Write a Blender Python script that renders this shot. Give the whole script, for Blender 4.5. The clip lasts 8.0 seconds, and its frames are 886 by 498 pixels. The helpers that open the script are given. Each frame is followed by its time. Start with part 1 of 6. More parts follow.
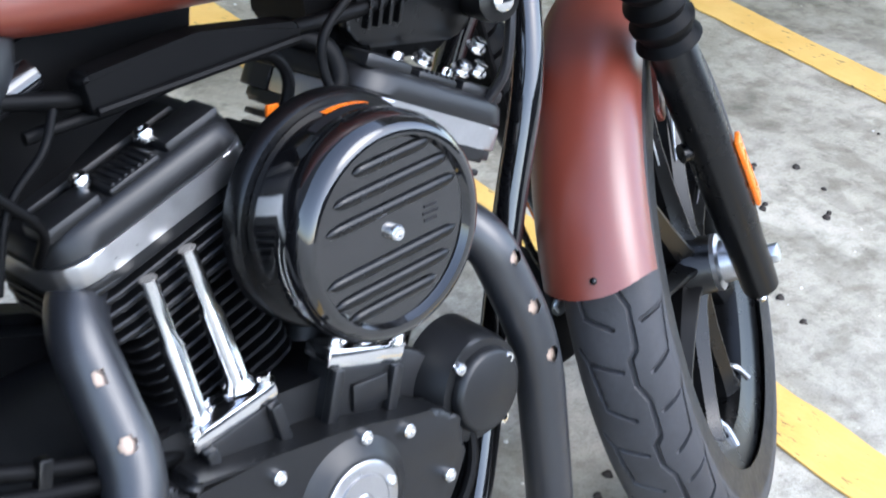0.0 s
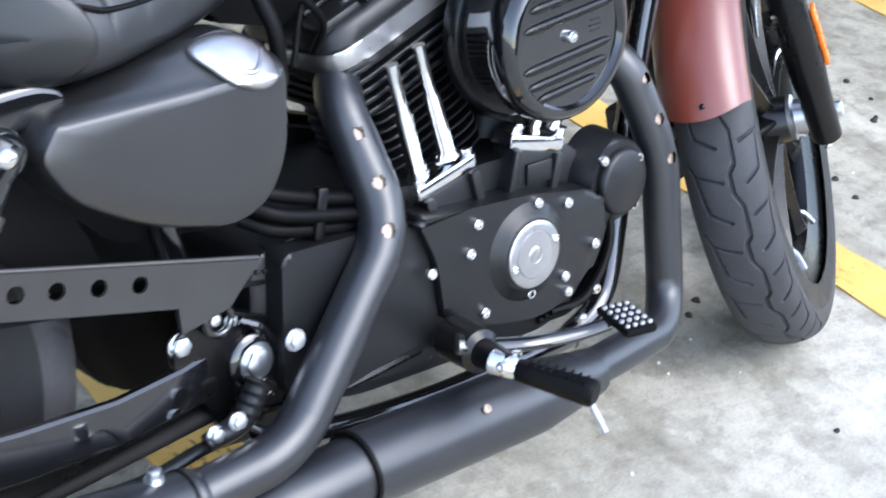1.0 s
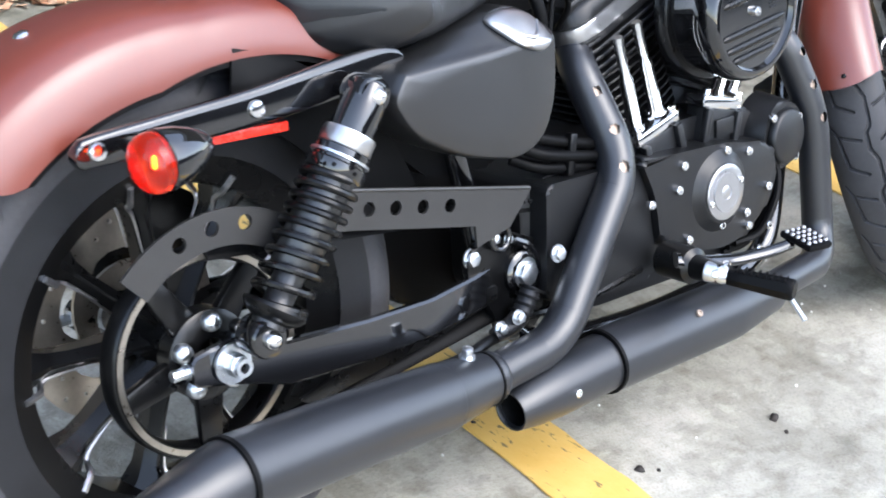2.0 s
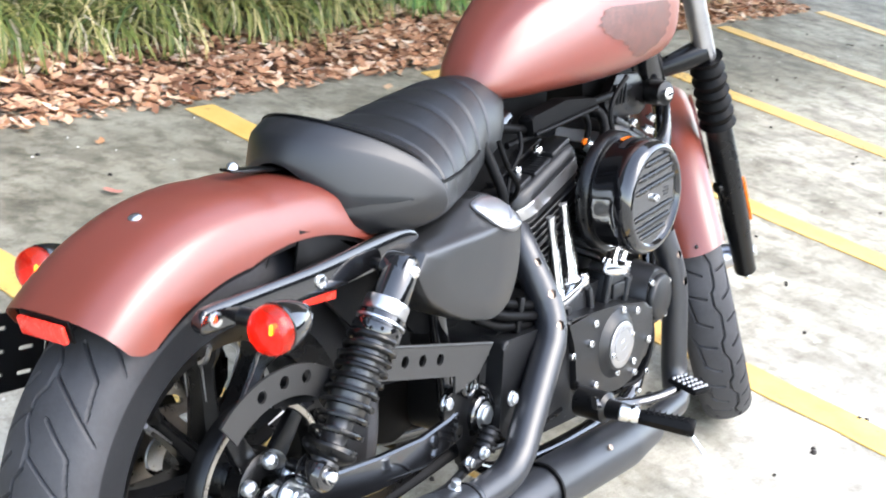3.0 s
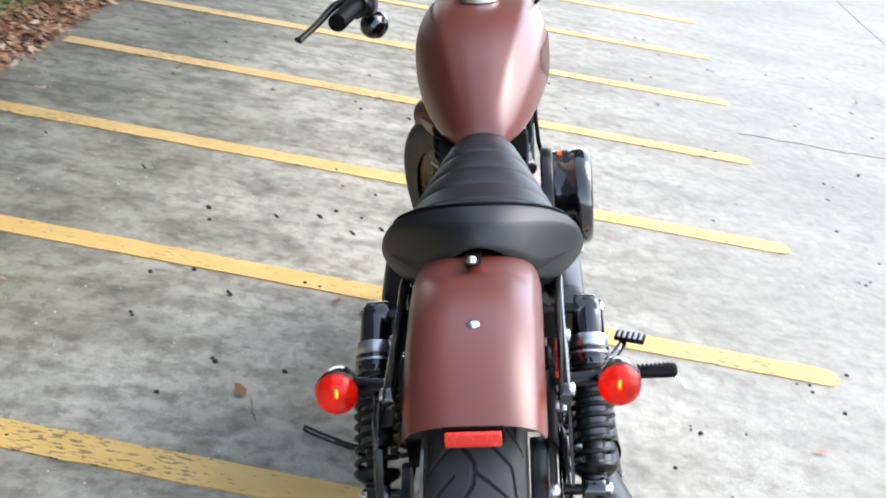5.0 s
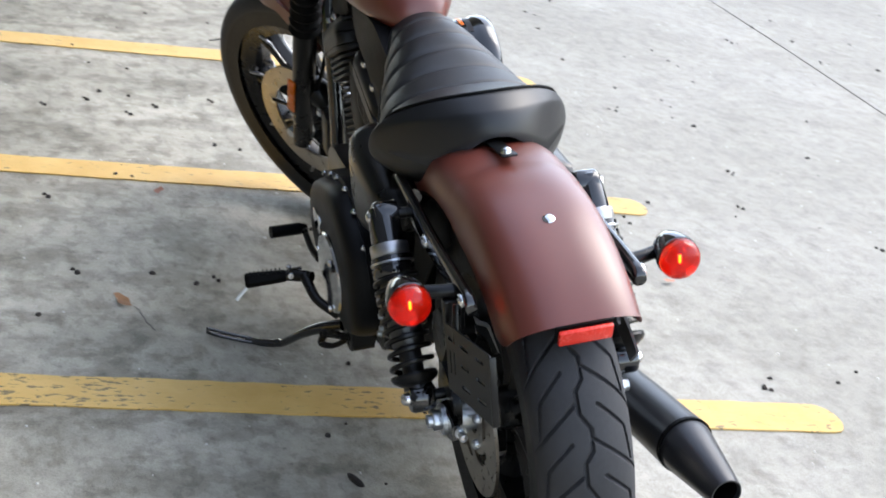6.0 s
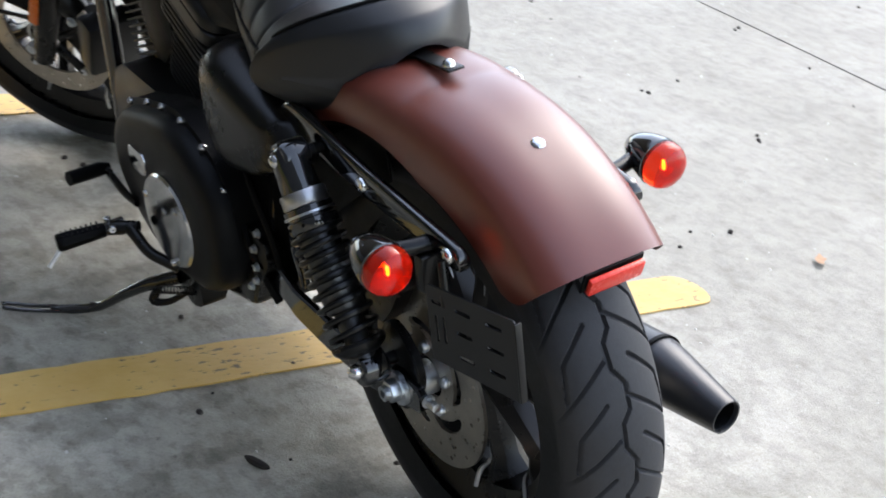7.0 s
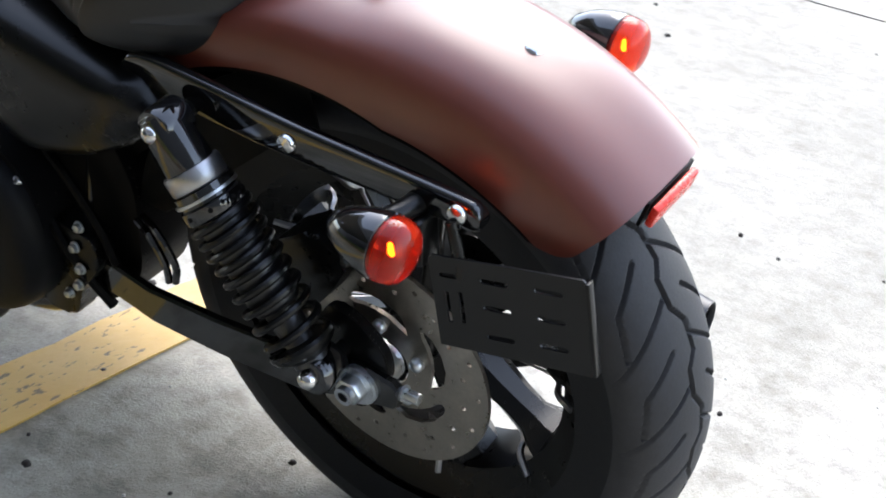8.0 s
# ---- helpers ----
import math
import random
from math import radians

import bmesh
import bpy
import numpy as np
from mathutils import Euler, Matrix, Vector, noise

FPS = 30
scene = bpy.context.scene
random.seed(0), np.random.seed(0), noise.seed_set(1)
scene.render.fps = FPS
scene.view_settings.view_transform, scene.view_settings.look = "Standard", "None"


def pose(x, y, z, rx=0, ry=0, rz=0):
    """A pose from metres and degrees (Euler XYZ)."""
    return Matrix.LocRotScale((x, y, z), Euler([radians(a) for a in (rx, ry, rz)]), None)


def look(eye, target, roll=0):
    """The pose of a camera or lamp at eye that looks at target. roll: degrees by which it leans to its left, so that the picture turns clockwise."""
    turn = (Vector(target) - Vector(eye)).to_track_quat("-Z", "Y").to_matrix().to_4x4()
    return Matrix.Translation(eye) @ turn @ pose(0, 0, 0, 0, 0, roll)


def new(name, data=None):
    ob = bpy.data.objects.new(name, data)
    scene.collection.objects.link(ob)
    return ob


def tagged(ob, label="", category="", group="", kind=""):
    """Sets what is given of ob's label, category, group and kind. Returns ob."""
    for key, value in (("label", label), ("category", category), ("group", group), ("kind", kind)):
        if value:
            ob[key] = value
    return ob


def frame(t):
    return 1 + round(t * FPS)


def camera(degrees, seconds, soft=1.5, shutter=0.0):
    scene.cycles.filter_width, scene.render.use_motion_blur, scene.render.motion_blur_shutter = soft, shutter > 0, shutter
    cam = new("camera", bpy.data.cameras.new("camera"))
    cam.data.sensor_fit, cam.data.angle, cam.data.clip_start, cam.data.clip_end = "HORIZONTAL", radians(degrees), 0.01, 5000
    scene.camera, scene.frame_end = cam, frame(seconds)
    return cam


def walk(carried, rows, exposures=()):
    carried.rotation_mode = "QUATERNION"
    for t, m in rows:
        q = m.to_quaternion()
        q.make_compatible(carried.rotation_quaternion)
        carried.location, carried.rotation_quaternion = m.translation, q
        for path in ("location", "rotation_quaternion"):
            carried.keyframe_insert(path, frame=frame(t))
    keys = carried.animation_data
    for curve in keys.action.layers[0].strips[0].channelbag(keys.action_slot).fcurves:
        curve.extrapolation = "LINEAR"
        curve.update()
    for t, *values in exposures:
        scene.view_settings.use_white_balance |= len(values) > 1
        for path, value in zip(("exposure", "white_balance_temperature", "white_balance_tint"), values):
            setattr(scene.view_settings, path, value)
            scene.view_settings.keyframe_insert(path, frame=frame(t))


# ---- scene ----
cam = camera(31.19, 8.0, soft=1.8, shutter=0.25)
walk(cam, [
    (0, look((0.0635, -0.8507, 1.2210), (1.0174, 0.0425, 0.4845), 8.790)),
    (0.5, look((-0.1394, -1.0457, 1.2429), (0.7835, -0.1239, 0.5023), 8.630)),
    (1, look((-0.3738, -1.1095, 1.2306), (0.5633, -0.2004, 0.4921), 8.981)),
    (1.5, look((-0.6191, -1.2110, 1.2196), (0.3070, -0.2674, 0.5111), 6.437)),
    (1.7, look((-0.7205, -1.2558, 1.2300), (0.1966, -0.2970, 0.5303), 5.665)),
    (2.8, look((-1.3429, -1.1496, 1.3352), (-0.1901, -0.3616, 0.7873), 11.805)),
    (3, look((-1.4392, -1.0919, 1.3751), (-0.2418, -0.3592, 0.8466), 12.705)),
    (3.5, look((-1.6220, -0.8358, 1.4051), (-0.3246, -0.2563, 0.9245), 12.141)),
    (4, look((-1.8785, -0.5700, 1.4221), (-0.5141, -0.1538, 0.9583), 10.216)),
    (4.2, look((-1.9662, -0.4398, 1.4306), (-0.5755, -0.0963, 0.9859), 10.033)),
    (5.3, look((-2.2074, 0.4623, 1.4268), (-0.7958, 0.3141, 0.9416), 9.501)),
    (5.5, look((-2.1715, 0.6080, 1.4103), (-0.7771, 0.3733, 0.9099), 9.450)),
    (6, look((-2.0234, 0.9368, 1.3997), (-0.7022, 0.4852, 0.8515), 9.218)),
    (6.5, look((-1.7603, 1.1643, 1.3566), (-0.5420, 0.5148, 0.7702), 9.096)),
    (7, look((-1.4415, 1.2273, 1.3031), (-0.3465, 0.4191, 0.6724), 8.016)),
    (7.5, look((-1.0975, 1.2642, 1.2342), (-0.1746, 0.2974, 0.5533), 7.211)),
    (8, look((-0.7893, 1.3119, 1.1549), (-0.0781, 0.1889, 0.4599), 5.302)),
], exposures=[(0, 2.44, 6000, 10), (0.5, 2.48, 6000, 10), (1.7, 2.42, 6250, 10), (3.0, 2.93, 6700, 10), (4.2, 2.56, 6800, 10), (5.5, 2.18, 6700, 10), (6.5, 2.05, 6750, 10), (7.5, 2.24, 6700, 10), (8, 2.41, 6650, 10)])

# ---- light: a bright overcast day, an unseen canopy added to shade the stalls' rear ----
world = bpy.data.worlds.new("sky")
scene.world = world
world.use_nodes = True
wn, wl = world.node_tree.nodes, world.node_tree.links
sky = wn.new("ShaderNodeTexSky")
sky.sky_type = "NISHITA"
sky.sun_disc = False
sky.sun_elevation, sky.sun_rotation = radians(46), radians(163)
sky.air_density, sky.dust_density, sky.ozone_density = 1.0, 1.3, 1.5
grey = wn.new("ShaderNodeHueSaturation")
grey.inputs["Saturation"].default_value = 0.72
wn["Background"].inputs["Strength"].default_value = 0.15
wl.new(sky.outputs["Color"], grey.inputs["Color"])
wl.new(grey.outputs["Color"], wn["Background"].inputs["Color"])
sun = new("sun", bpy.data.lights.new("sun", "SUN"))
sun.data.energy, sun.data.angle, sun.data.color = 0.4, radians(40), (1.0, 1.0, 1.0)
sun.matrix_world = look((0, 0, 0), (-0.20, 0.63, -0.9))
CAN_X0, CAN_X1, CAN_Y0, CAN_Y1, CAN_Z = 1.80, 9.0, -0.40, 5.0, 2.30


# ---- mesh helpers ----
LEAN = radians(12.15)
BIKE = Matrix.Rotation(-LEAN, 4, "X")


def part(name, bm, material, parent, label="", smooth=40):
    bmesh.ops.recalc_face_normals(bm, faces=bm.faces)
    me = bpy.data.meshes.new(name)
    bm.to_mesh(me)
    bm.free()
    me.materials.append(material)
    if smooth:
        me.polygons.foreach_set("use_smooth", [True] * len(me.polygons))
        me.set_sharp_from_angle(angle=radians(smooth))
    ob = new(name, me)
    if parent is not None:
        # a thing, its parts and their parts, no deeper
        ob.parent = parent.parent if parent.parent and parent.parent.parent else parent
    if label:
        tagged(ob, label)
    return ob


def spline(pts, n):
    """Catmull-Rom through rows of numbers, n samples."""
    p = np.array(pts, float)
    q = np.vstack([2 * p[0] - p[1], p, 2 * p[-1] - p[-2]])
    out = []
    for s in np.linspace(0, len(p) - 1 - 1e-9, n):
        i = int(s)
        t = s - i
        a, b, c, d = q[i : i + 4]
        out.append(0.5 * (2 * b + (c - a) * t + (2 * a - 5 * b + 4 * c - d) * t * t + (3 * b - a - 3 * c + d) * t**3))
    return np.array(out)


def loft(rings, cap=True, loop=False, bm=None):
    bm = bm or bmesh.new()
    rows = [[bm.verts.new(p) for p in r] for r in rings]
    k = len(rows[0])
    pairs = list(zip(rows, rows[1:])) + ([(rows[-1], rows[0])] if loop else [])
    for a, b in pairs:
        for i in range(k):
            j = (i + 1) % k
            bm.faces.new((a[i], a[j], b[j], b[i]))
    if cap and not loop:
        bm.faces.new(rows[0][::-1])
        bm.faces.new(rows[-1])
    return bm


def tube(pts, r, n=12, samples=0, bm=None, cap=True, flat=1.0):
    """A round bar along points; r one radius or one for each point."""
    rr = np.full(len(pts), r, float) if np.isscalar(r) else np.array(r, float)
    p = np.column_stack([np.array(pts, float), rr])
    if samples:
        p = spline(p, samples)
    P = [Vector(q[:3]) for q in p]
    rings, side = [], None
    for i, q in enumerate(P):
        d = (P[min(i + 1, len(P) - 1)] - P[max(i - 1, 0)]).normalized()
        if side is None:
            side = d.orthogonal().normalized()
        side = (side - d * side.dot(d)).normalized()
        up = d.cross(side)
        rings.append([q + float(p[i][3]) * (math.cos(a) * side + math.sin(a) * up * flat) for a in [2 * math.pi * k / n for k in range(n)]])
    return loft(rings, cap, False, bm)


def aim(p, d):
    """Pose at p whose z axis points along d."""
    return Matrix.Translation(p) @ Vector(d).to_track_quat("Z", "Y").to_matrix().to_4x4()


def lathe(prof, m, segs=32, bm=None):
    """Turned shape: rows of radius and height along the local z axis of m."""
    bm = bm or bmesh.new()
    rows = []
    for r, h in prof:
        if r < 1e-6:
            rows.append([bm.verts.new(m @ Vector((0, 0, h)))])
        else:
            rows.append([bm.verts.new(m @ Vector((r * math.cos(2 * math.pi * k / segs), r * math.sin(2 * math.pi * k / segs), h))) for k in range(segs)])
    for a, b in zip(rows, rows[1:]):
        for k in range(segs):
            j = (k + 1) % segs
            if len(a) == 1 and len(b) == 1:
                continue
            if len(a) == 1:
                bm.faces.new((a[0], b[j], b[k]))
            elif len(b) == 1:
                bm.faces.new((a[k], a[j], b[0]))
            else:
                bm.faces.new((a[k], a[j], b[j], b[k]))
    return bm


def prism(poly, depth, m, bevel=0.0, bm=None, segs=2):
    """A plate: outline in local x, y; from local z 0 to depth; edges rounded."""
    b = bmesh.new()
    lo = [b.verts.new((x, y, 0)) for x, y in poly]
    hi = [b.verts.new((x, y, depth)) for x, y in poly]
    b.faces.new(lo[::-1])
    b.faces.new(hi)
    k = len(poly)
    for i in range(k):
        b.faces.new((lo[i], lo[(i + 1) % k], hi[(i + 1) % k], hi[i]))
    if bevel:
        bmesh.ops.bevel(b, geom=list(b.edges), offset=bevel, segments=segs, profile=0.5, affect="EDGES")
    b.transform(m)
    return merge(bm, b)


def merge(bm, b):
    if bm is None:
        return b
    me = bpy.data.meshes.new("tmp")
    b.to_mesh(me)
    b.free()
    bm.from_mesh(me)
    bpy.data.meshes.remove(me)
    return bm


def box(sx, sy, sz, m, bevel=0.0, bm=None):
    return prism([(-sx / 2, -sy / 2), (sx / 2, -sy / 2), (sx / 2, sy / 2), (-sx / 2, sy / 2)], sz, m @ Matrix.Translation((0, 0, -sz / 2)), bevel, bm)


# local x, y, z of a side plate: x forward, y up, z to the right of the bike
SIDE_R = Matrix(((1, 0, 0, 0), (0, 0, -1, 0), (0, 1, 0, 0), (0, 0, 0, 1)))
SIDE_L = Matrix(((1, 0, 0, 0), (0, 0, 1, 0), (0, 1, 0, 0), (0, 0, 0, 1)))


def side_plate(poly, y0, y1, bevel=0.0, bm=None, segs=2, m=None):
    """Outline in bike x, z; thickness from y0 to y1."""
    a, b = min(y0, y1), max(y0, y1)
    return prism(poly, b - a, (m or Matrix()) @ Matrix.Translation((0, b, 0)) @ SIDE_R, bevel, bm, segs)


def rounded(pts, rad, n=5):
    """An outline with its corners rounded."""
    out = []
    k = len(pts)
    for i in range(k):
        p, a, b = Vector(pts[i]), Vector(pts[i - 1]), Vector(pts[(i + 1) % k])
        r = rad[i] if not np.isscalar(rad) else rad
        u, v = (a - p), (b - p)
        r1 = min(r, u.length * 0.49, v.length * 0.49)
        s, e = p + u.normalized() * r1, p + v.normalized() * r1
        for j in range(n):
            t = j / (n - 1)
            q = s * (1 - t) ** 2 + p * 2 * t * (1 - t) + e * t * t
            out.append((q.x, q.y))
    return out


def hexbolt(p, d, r=0.008, h=0.006, bm=None, washer=True):
    m = aim(p, d)
    b = bmesh.new()
    if washer:
        lathe([(0, 0), (r * 1.35, 0), (r * 1.35, r * 0.25), (0, r * 0.25)], m, 16, b)
    c = prism([(r * math.cos(k * math.pi / 3), r * math.sin(k * math.pi / 3)) for k in range(6)], h, m, r * 0.16)
    return merge(bm, merge(b, c))


def capscrew(p, d, r=0.006, h=0.006, bm=None):
    """Round head with a socket."""
    m = aim(p, d)
    return lathe([(0, 0), (r, 0), (r, h * 0.8), (r * 0.8, h), (r * 0.45, h), (r * 0.42, h * 0.5), (0, h * 0.5)], m, 14, bm)


def acorn(p, d, r=0.01, bm=None):
    m = aim(p, d)
    return lathe([(0, 0), (r, 0), (r, r * 0.5), (r * 0.85, r * 0.95), (r * 0.45, r * 1.25), (0, r * 1.32)], m, 14, bm)


def shell(fn, nu, nv, thick):
    """A sheet with thickness: fn(u, v) for u, v in 0..1; thickened along its normal."""
    P = np.array([[fn(i / (nu - 1), j / (nv - 1)) for j in range(nv)] for i in range(nu)], float)
    du, dv = np.gradient(P, axis=0), np.gradient(P, axis=1)
    N = np.cross(du, dv)
    N /= np.linalg.norm(N, axis=2, keepdims=True) + 1e-12
    Q = P + N * thick
    bm = bmesh.new()
    a = [[bm.verts.new(P[i, j]) for j in range(nv)] for i in range(nu)]
    b = [[bm.verts.new(Q[i, j]) for j in range(nv)] for i in range(nu)]
    for i in range(nu - 1):
        for j in range(nv - 1):
            bm.faces.new((a[i][j], a[i + 1][j], a[i + 1][j + 1], a[i][j + 1]))
            bm.faces.new((b[i][j], b[i][j + 1], b[i + 1][j + 1], b[i + 1][j]))
    for i in range(nu - 1):
        for j in (0, nv - 1):
            bm.faces.new((a[i][j], a[i + 1][j], b[i + 1][j], b[i][j]))
    for j in range(nv - 1):
        for i in (0, nu - 1):
            bm.faces.new((a[i][j], a[i][j + 1], b[i][j + 1], b[i][j]))
    return bm


def coil(p0, p1, radius, wire, turns, bm=None, n=8, taper=1.0):
    p0, p1 = Vector(p0), Vector(p1)
    m = aim(p0, p1 - p0)
    length = (p1 - p0).length
    k = int(turns * 20)
    return tube([m @ Vector((radius * math.cos(2 * math.pi * turns * i / k), radius * math.sin(2 * math.pi * turns * i / k), length * i / k)) for i in range(k + 1)], wire, n, 0, bm)


def superring(x, w, zt, zb, zm, n, k=36):
    out = []
    for i in range(k):
        a = 2 * math.pi * i / k
        c, s = math.cos(a), math.sin(a)
        y = w * math.copysign(abs(c) ** (2 / n), c)
        z = zm + (zt - zm if s > 0 else zm - zb) * math.copysign(abs(s) ** (2 / n), s)
        out.append((x, y, z))
    return out


def mirror(p):
    return (p[0], -p[1], p[2])


# ---- materials ----
def material(name, color, rough=0.5, metal=0.0, vary=0.12, scale=30.0, bump=0.0, bump_scale=200.0, coat=0.0, rvary=0.1, spec=0.5, coat_rough=0.05):
    """Principled surface with two scales of variation."""
    m = bpy.data.materials.new(name)
    m.use_nodes = True
    nt = m.node_tree
    N, Lk = nt.nodes, nt.links
    b = N["Principled BSDF"]
    tc = N.new("ShaderNodeTexCoord")
    n1, n2 = N.new("ShaderNodeTexNoise"), N.new("ShaderNodeTexNoise")
    n1.inputs["Scale"].default_value, n2.inputs["Scale"].default_value = scale, scale * 7
    n1.inputs["Detail"].default_value = n2.inputs["Detail"].default_value = 5
    for n in (n1, n2):
        Lk.new(tc.outputs["Object"], n.inputs["Vector"])
    mix = N.new("ShaderNodeMath")
    mix.operation = "MULTIPLY_ADD"
    mix.inputs[1].default_value = 0.4
    Lk.new(n2.outputs["Fac"], mix.inputs[0])
    mul = N.new("ShaderNodeMath")
    mul.operation = "MULTIPLY"
    mul.inputs[1].default_value = 0.6
    Lk.new(n1.outputs["Fac"], mul.inputs[0])
    Lk.new(mul.outputs[0], mix.inputs[2])
    cr = N.new("ShaderNodeValToRGB")
    c = np.array(color)
    cr.color_ramp.elements[0].position, cr.color_ramp.elements[1].position = 0.3, 0.7
    cr.color_ramp.elements[0].color = (*np.clip(c * (1 - vary), 0, 1), 1)
    cr.color_ramp.elements[1].color = (*np.clip(c * (1 + vary), 0, 1), 1)
    Lk.new(mix.outputs[0], cr.inputs["Fac"])
    Lk.new(cr.outputs["Color"], b.inputs["Base Color"])
    rr = N.new("ShaderNodeMapRange")
    rr.inputs["From Min"].default_value, rr.inputs["From Max"].default_value = 0.3, 0.7
    rr.inputs["To Min"].default_value, rr.inputs["To Max"].default_value = max(rough - rvary, 0.02), min(rough + rvary, 1)
    Lk.new(mix.outputs[0], rr.inputs["Value"])
    Lk.new(rr.outputs["Result"], b.inputs["Roughness"])
    b.inputs["Metallic"].default_value = metal
    b.inputs["Specular IOR Level"].default_value = spec
    b.inputs["Coat Weight"].default_value = coat
    b.inputs["Coat Roughness"].default_value = coat_rough
    if bump:
        n3 = N.new("ShaderNodeTexNoise")
        n3.inputs["Scale"].default_value, n3.inputs["Detail"].default_value = bump_scale, 3
        Lk.new(tc.outputs["Object"], n3.inputs["Vector"])
        bp = N.new("ShaderNodeBump")
        bp.inputs["Strength"].default_value, bp.inputs["Distance"].default_value = bump, 0.002
        Lk.new(n3.outputs["Fac"], bp.inputs["Height"])
        Lk.new(bp.outputs["Normal"], b.inputs["Normal"])
    return m


RED = material("matte_red_paint", (0.136, 0.0240, 0.0122), 0.54, 0.0, 0.06, 14, 0.02, 900, coat=1.0, rvary=0.03, spec=0.20, coat_rough=0.33)
RED.node_tree.nodes["Principled BSDF"].inputs["Coat IOR"].default_value = 1.62
BLACK_SATIN = material("satin_black_paint", (0.0022, 0.0022, 0.0024), 0.28, 0.0, 0.08, 9, rvary=0.02, spec=0.36)
BLACK_MATTE = material("wrinkle_black_paint", (0.0055, 0.0057, 0.0064), 0.40, 0.0, 0.10, 25, 0.05, 1200, rvary=0.03, spec=0.42)
# darker copy of BLACK_MATTE: shade of the engine's left side put into its colour
SHADED_BLACK = material("shaded_wrinkle_black", (0.0036, 0.0039, 0.0046), 0.46, 0.0, 0.10, 25, 0.08, 1200, rvary=0.03, spec=0.22)
BLACK_GLOSS = material("gloss_black_paint", (0.004, 0.004, 0.0045), 0.10, 0.0, 0.1, 20, coat=1.0, rvary=0.03)
PIPE = material("black_heat_coating", (0.010, 0.011, 0.0138), 0.37, 0.0, 0.10, 14, 0.02, 900, rvary=0.03, spec=0.75)
LIGHTER_SATIN = material("lighter_satin_black", (0.0085, 0.0085, 0.009), 0.36, 0.0, 0.08, 9, 0.02, 900, rvary=0.02, spec=0.85)
GUARD = material("dark_grey_satin_metal", (0.030, 0.0288, 0.0275), 0.42, 0.35, 0.12, 20, 0.02, 900, rvary=0.03, spec=0.8)
LEATHER = material("black_vinyl", (0.0042, 0.0045, 0.0056), 0.43, 0.0, 0.1, 12, 0.06, 1100, rvary=0.03, spec=0.64)
RUBBER = material("tyre_rubber", (0.034, 0.034, 0.037), 0.62, 0.0, 0.3, 18, 0.12, 300, spec=0.36)
SIDEWALL = material("tyre_sidewall_rubber", (0.0085, 0.0088, 0.010), 0.50, 0.0, 0.3, 18, 0.06, 300, spec=0.30)
SOFT_RUBBER = material("black_rubber", (0.0022, 0.0022, 0.0024), 0.50, 0.0, 0.15, 30, 0.04, 500, rvary=0.04, spec=0.10)
CHROME = material("chrome", (0.74, 0.74, 0.74), 0.14, 1.0, 0.05, 40, rvary=0.05)
STEEL = material("zinc_plated_steel", (0.66, 0.69, 0.72), 0.34, 1.0, 0.15, 60, rvary=0.1)
ALUMINIUM = material("machined_aluminium", (0.50, 0.50, 0.51), 0.34, 1.0, 0.08, 60, rvary=0.08)
DISC_STEEL = material("brushed_disc_steel", (0.46, 0.42, 0.36), 0.32, 1.0, 0.15, 30, rvary=0.08)
DARK_METAL = material("dark_metal", (0.02, 0.02, 0.022), 0.42, 0.5, 0.2, 40)
RED_PLASTIC = material("red_reflector", (0.75, 0.035, 0.02), 0.25, 0.0, 0.06, 40)
ORANGE_PLASTIC = material("orange_reflector", (0.75, 0.16, 0.01), 0.28, 0.0, 0.06, 40)
DECAL = material("dark_tank_decal", (0.085, 0.036, 0.028), 0.5, 0.0, 0.5, 60)
LENS_RED = material("red_lens", (1.0, 0.055, 0.016), 0.06, 0.0, 0.05, 160, coat=0.2, rvary=0.02, spec=0.35)
LENS_RED.node_tree.nodes["Principled BSDF"].inputs["Transmission Weight"].default_value = 0.88
LENS_RED.node_tree.nodes["Principled BSDF"].inputs["IOR"].default_value = 1.35
BOWL = material("red_lit_reflector", (0.95, 0.26, 0.07), 0.22, 0.6, 0.5, 260)
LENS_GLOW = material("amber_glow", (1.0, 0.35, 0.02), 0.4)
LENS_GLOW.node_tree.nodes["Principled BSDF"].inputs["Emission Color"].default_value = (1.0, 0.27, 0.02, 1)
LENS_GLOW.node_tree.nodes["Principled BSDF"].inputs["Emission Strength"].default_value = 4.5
BRONZE = material("heat_tinted_steel", (0.42, 0.32, 0.25), 0.5, 0.35, 0.15, 90)


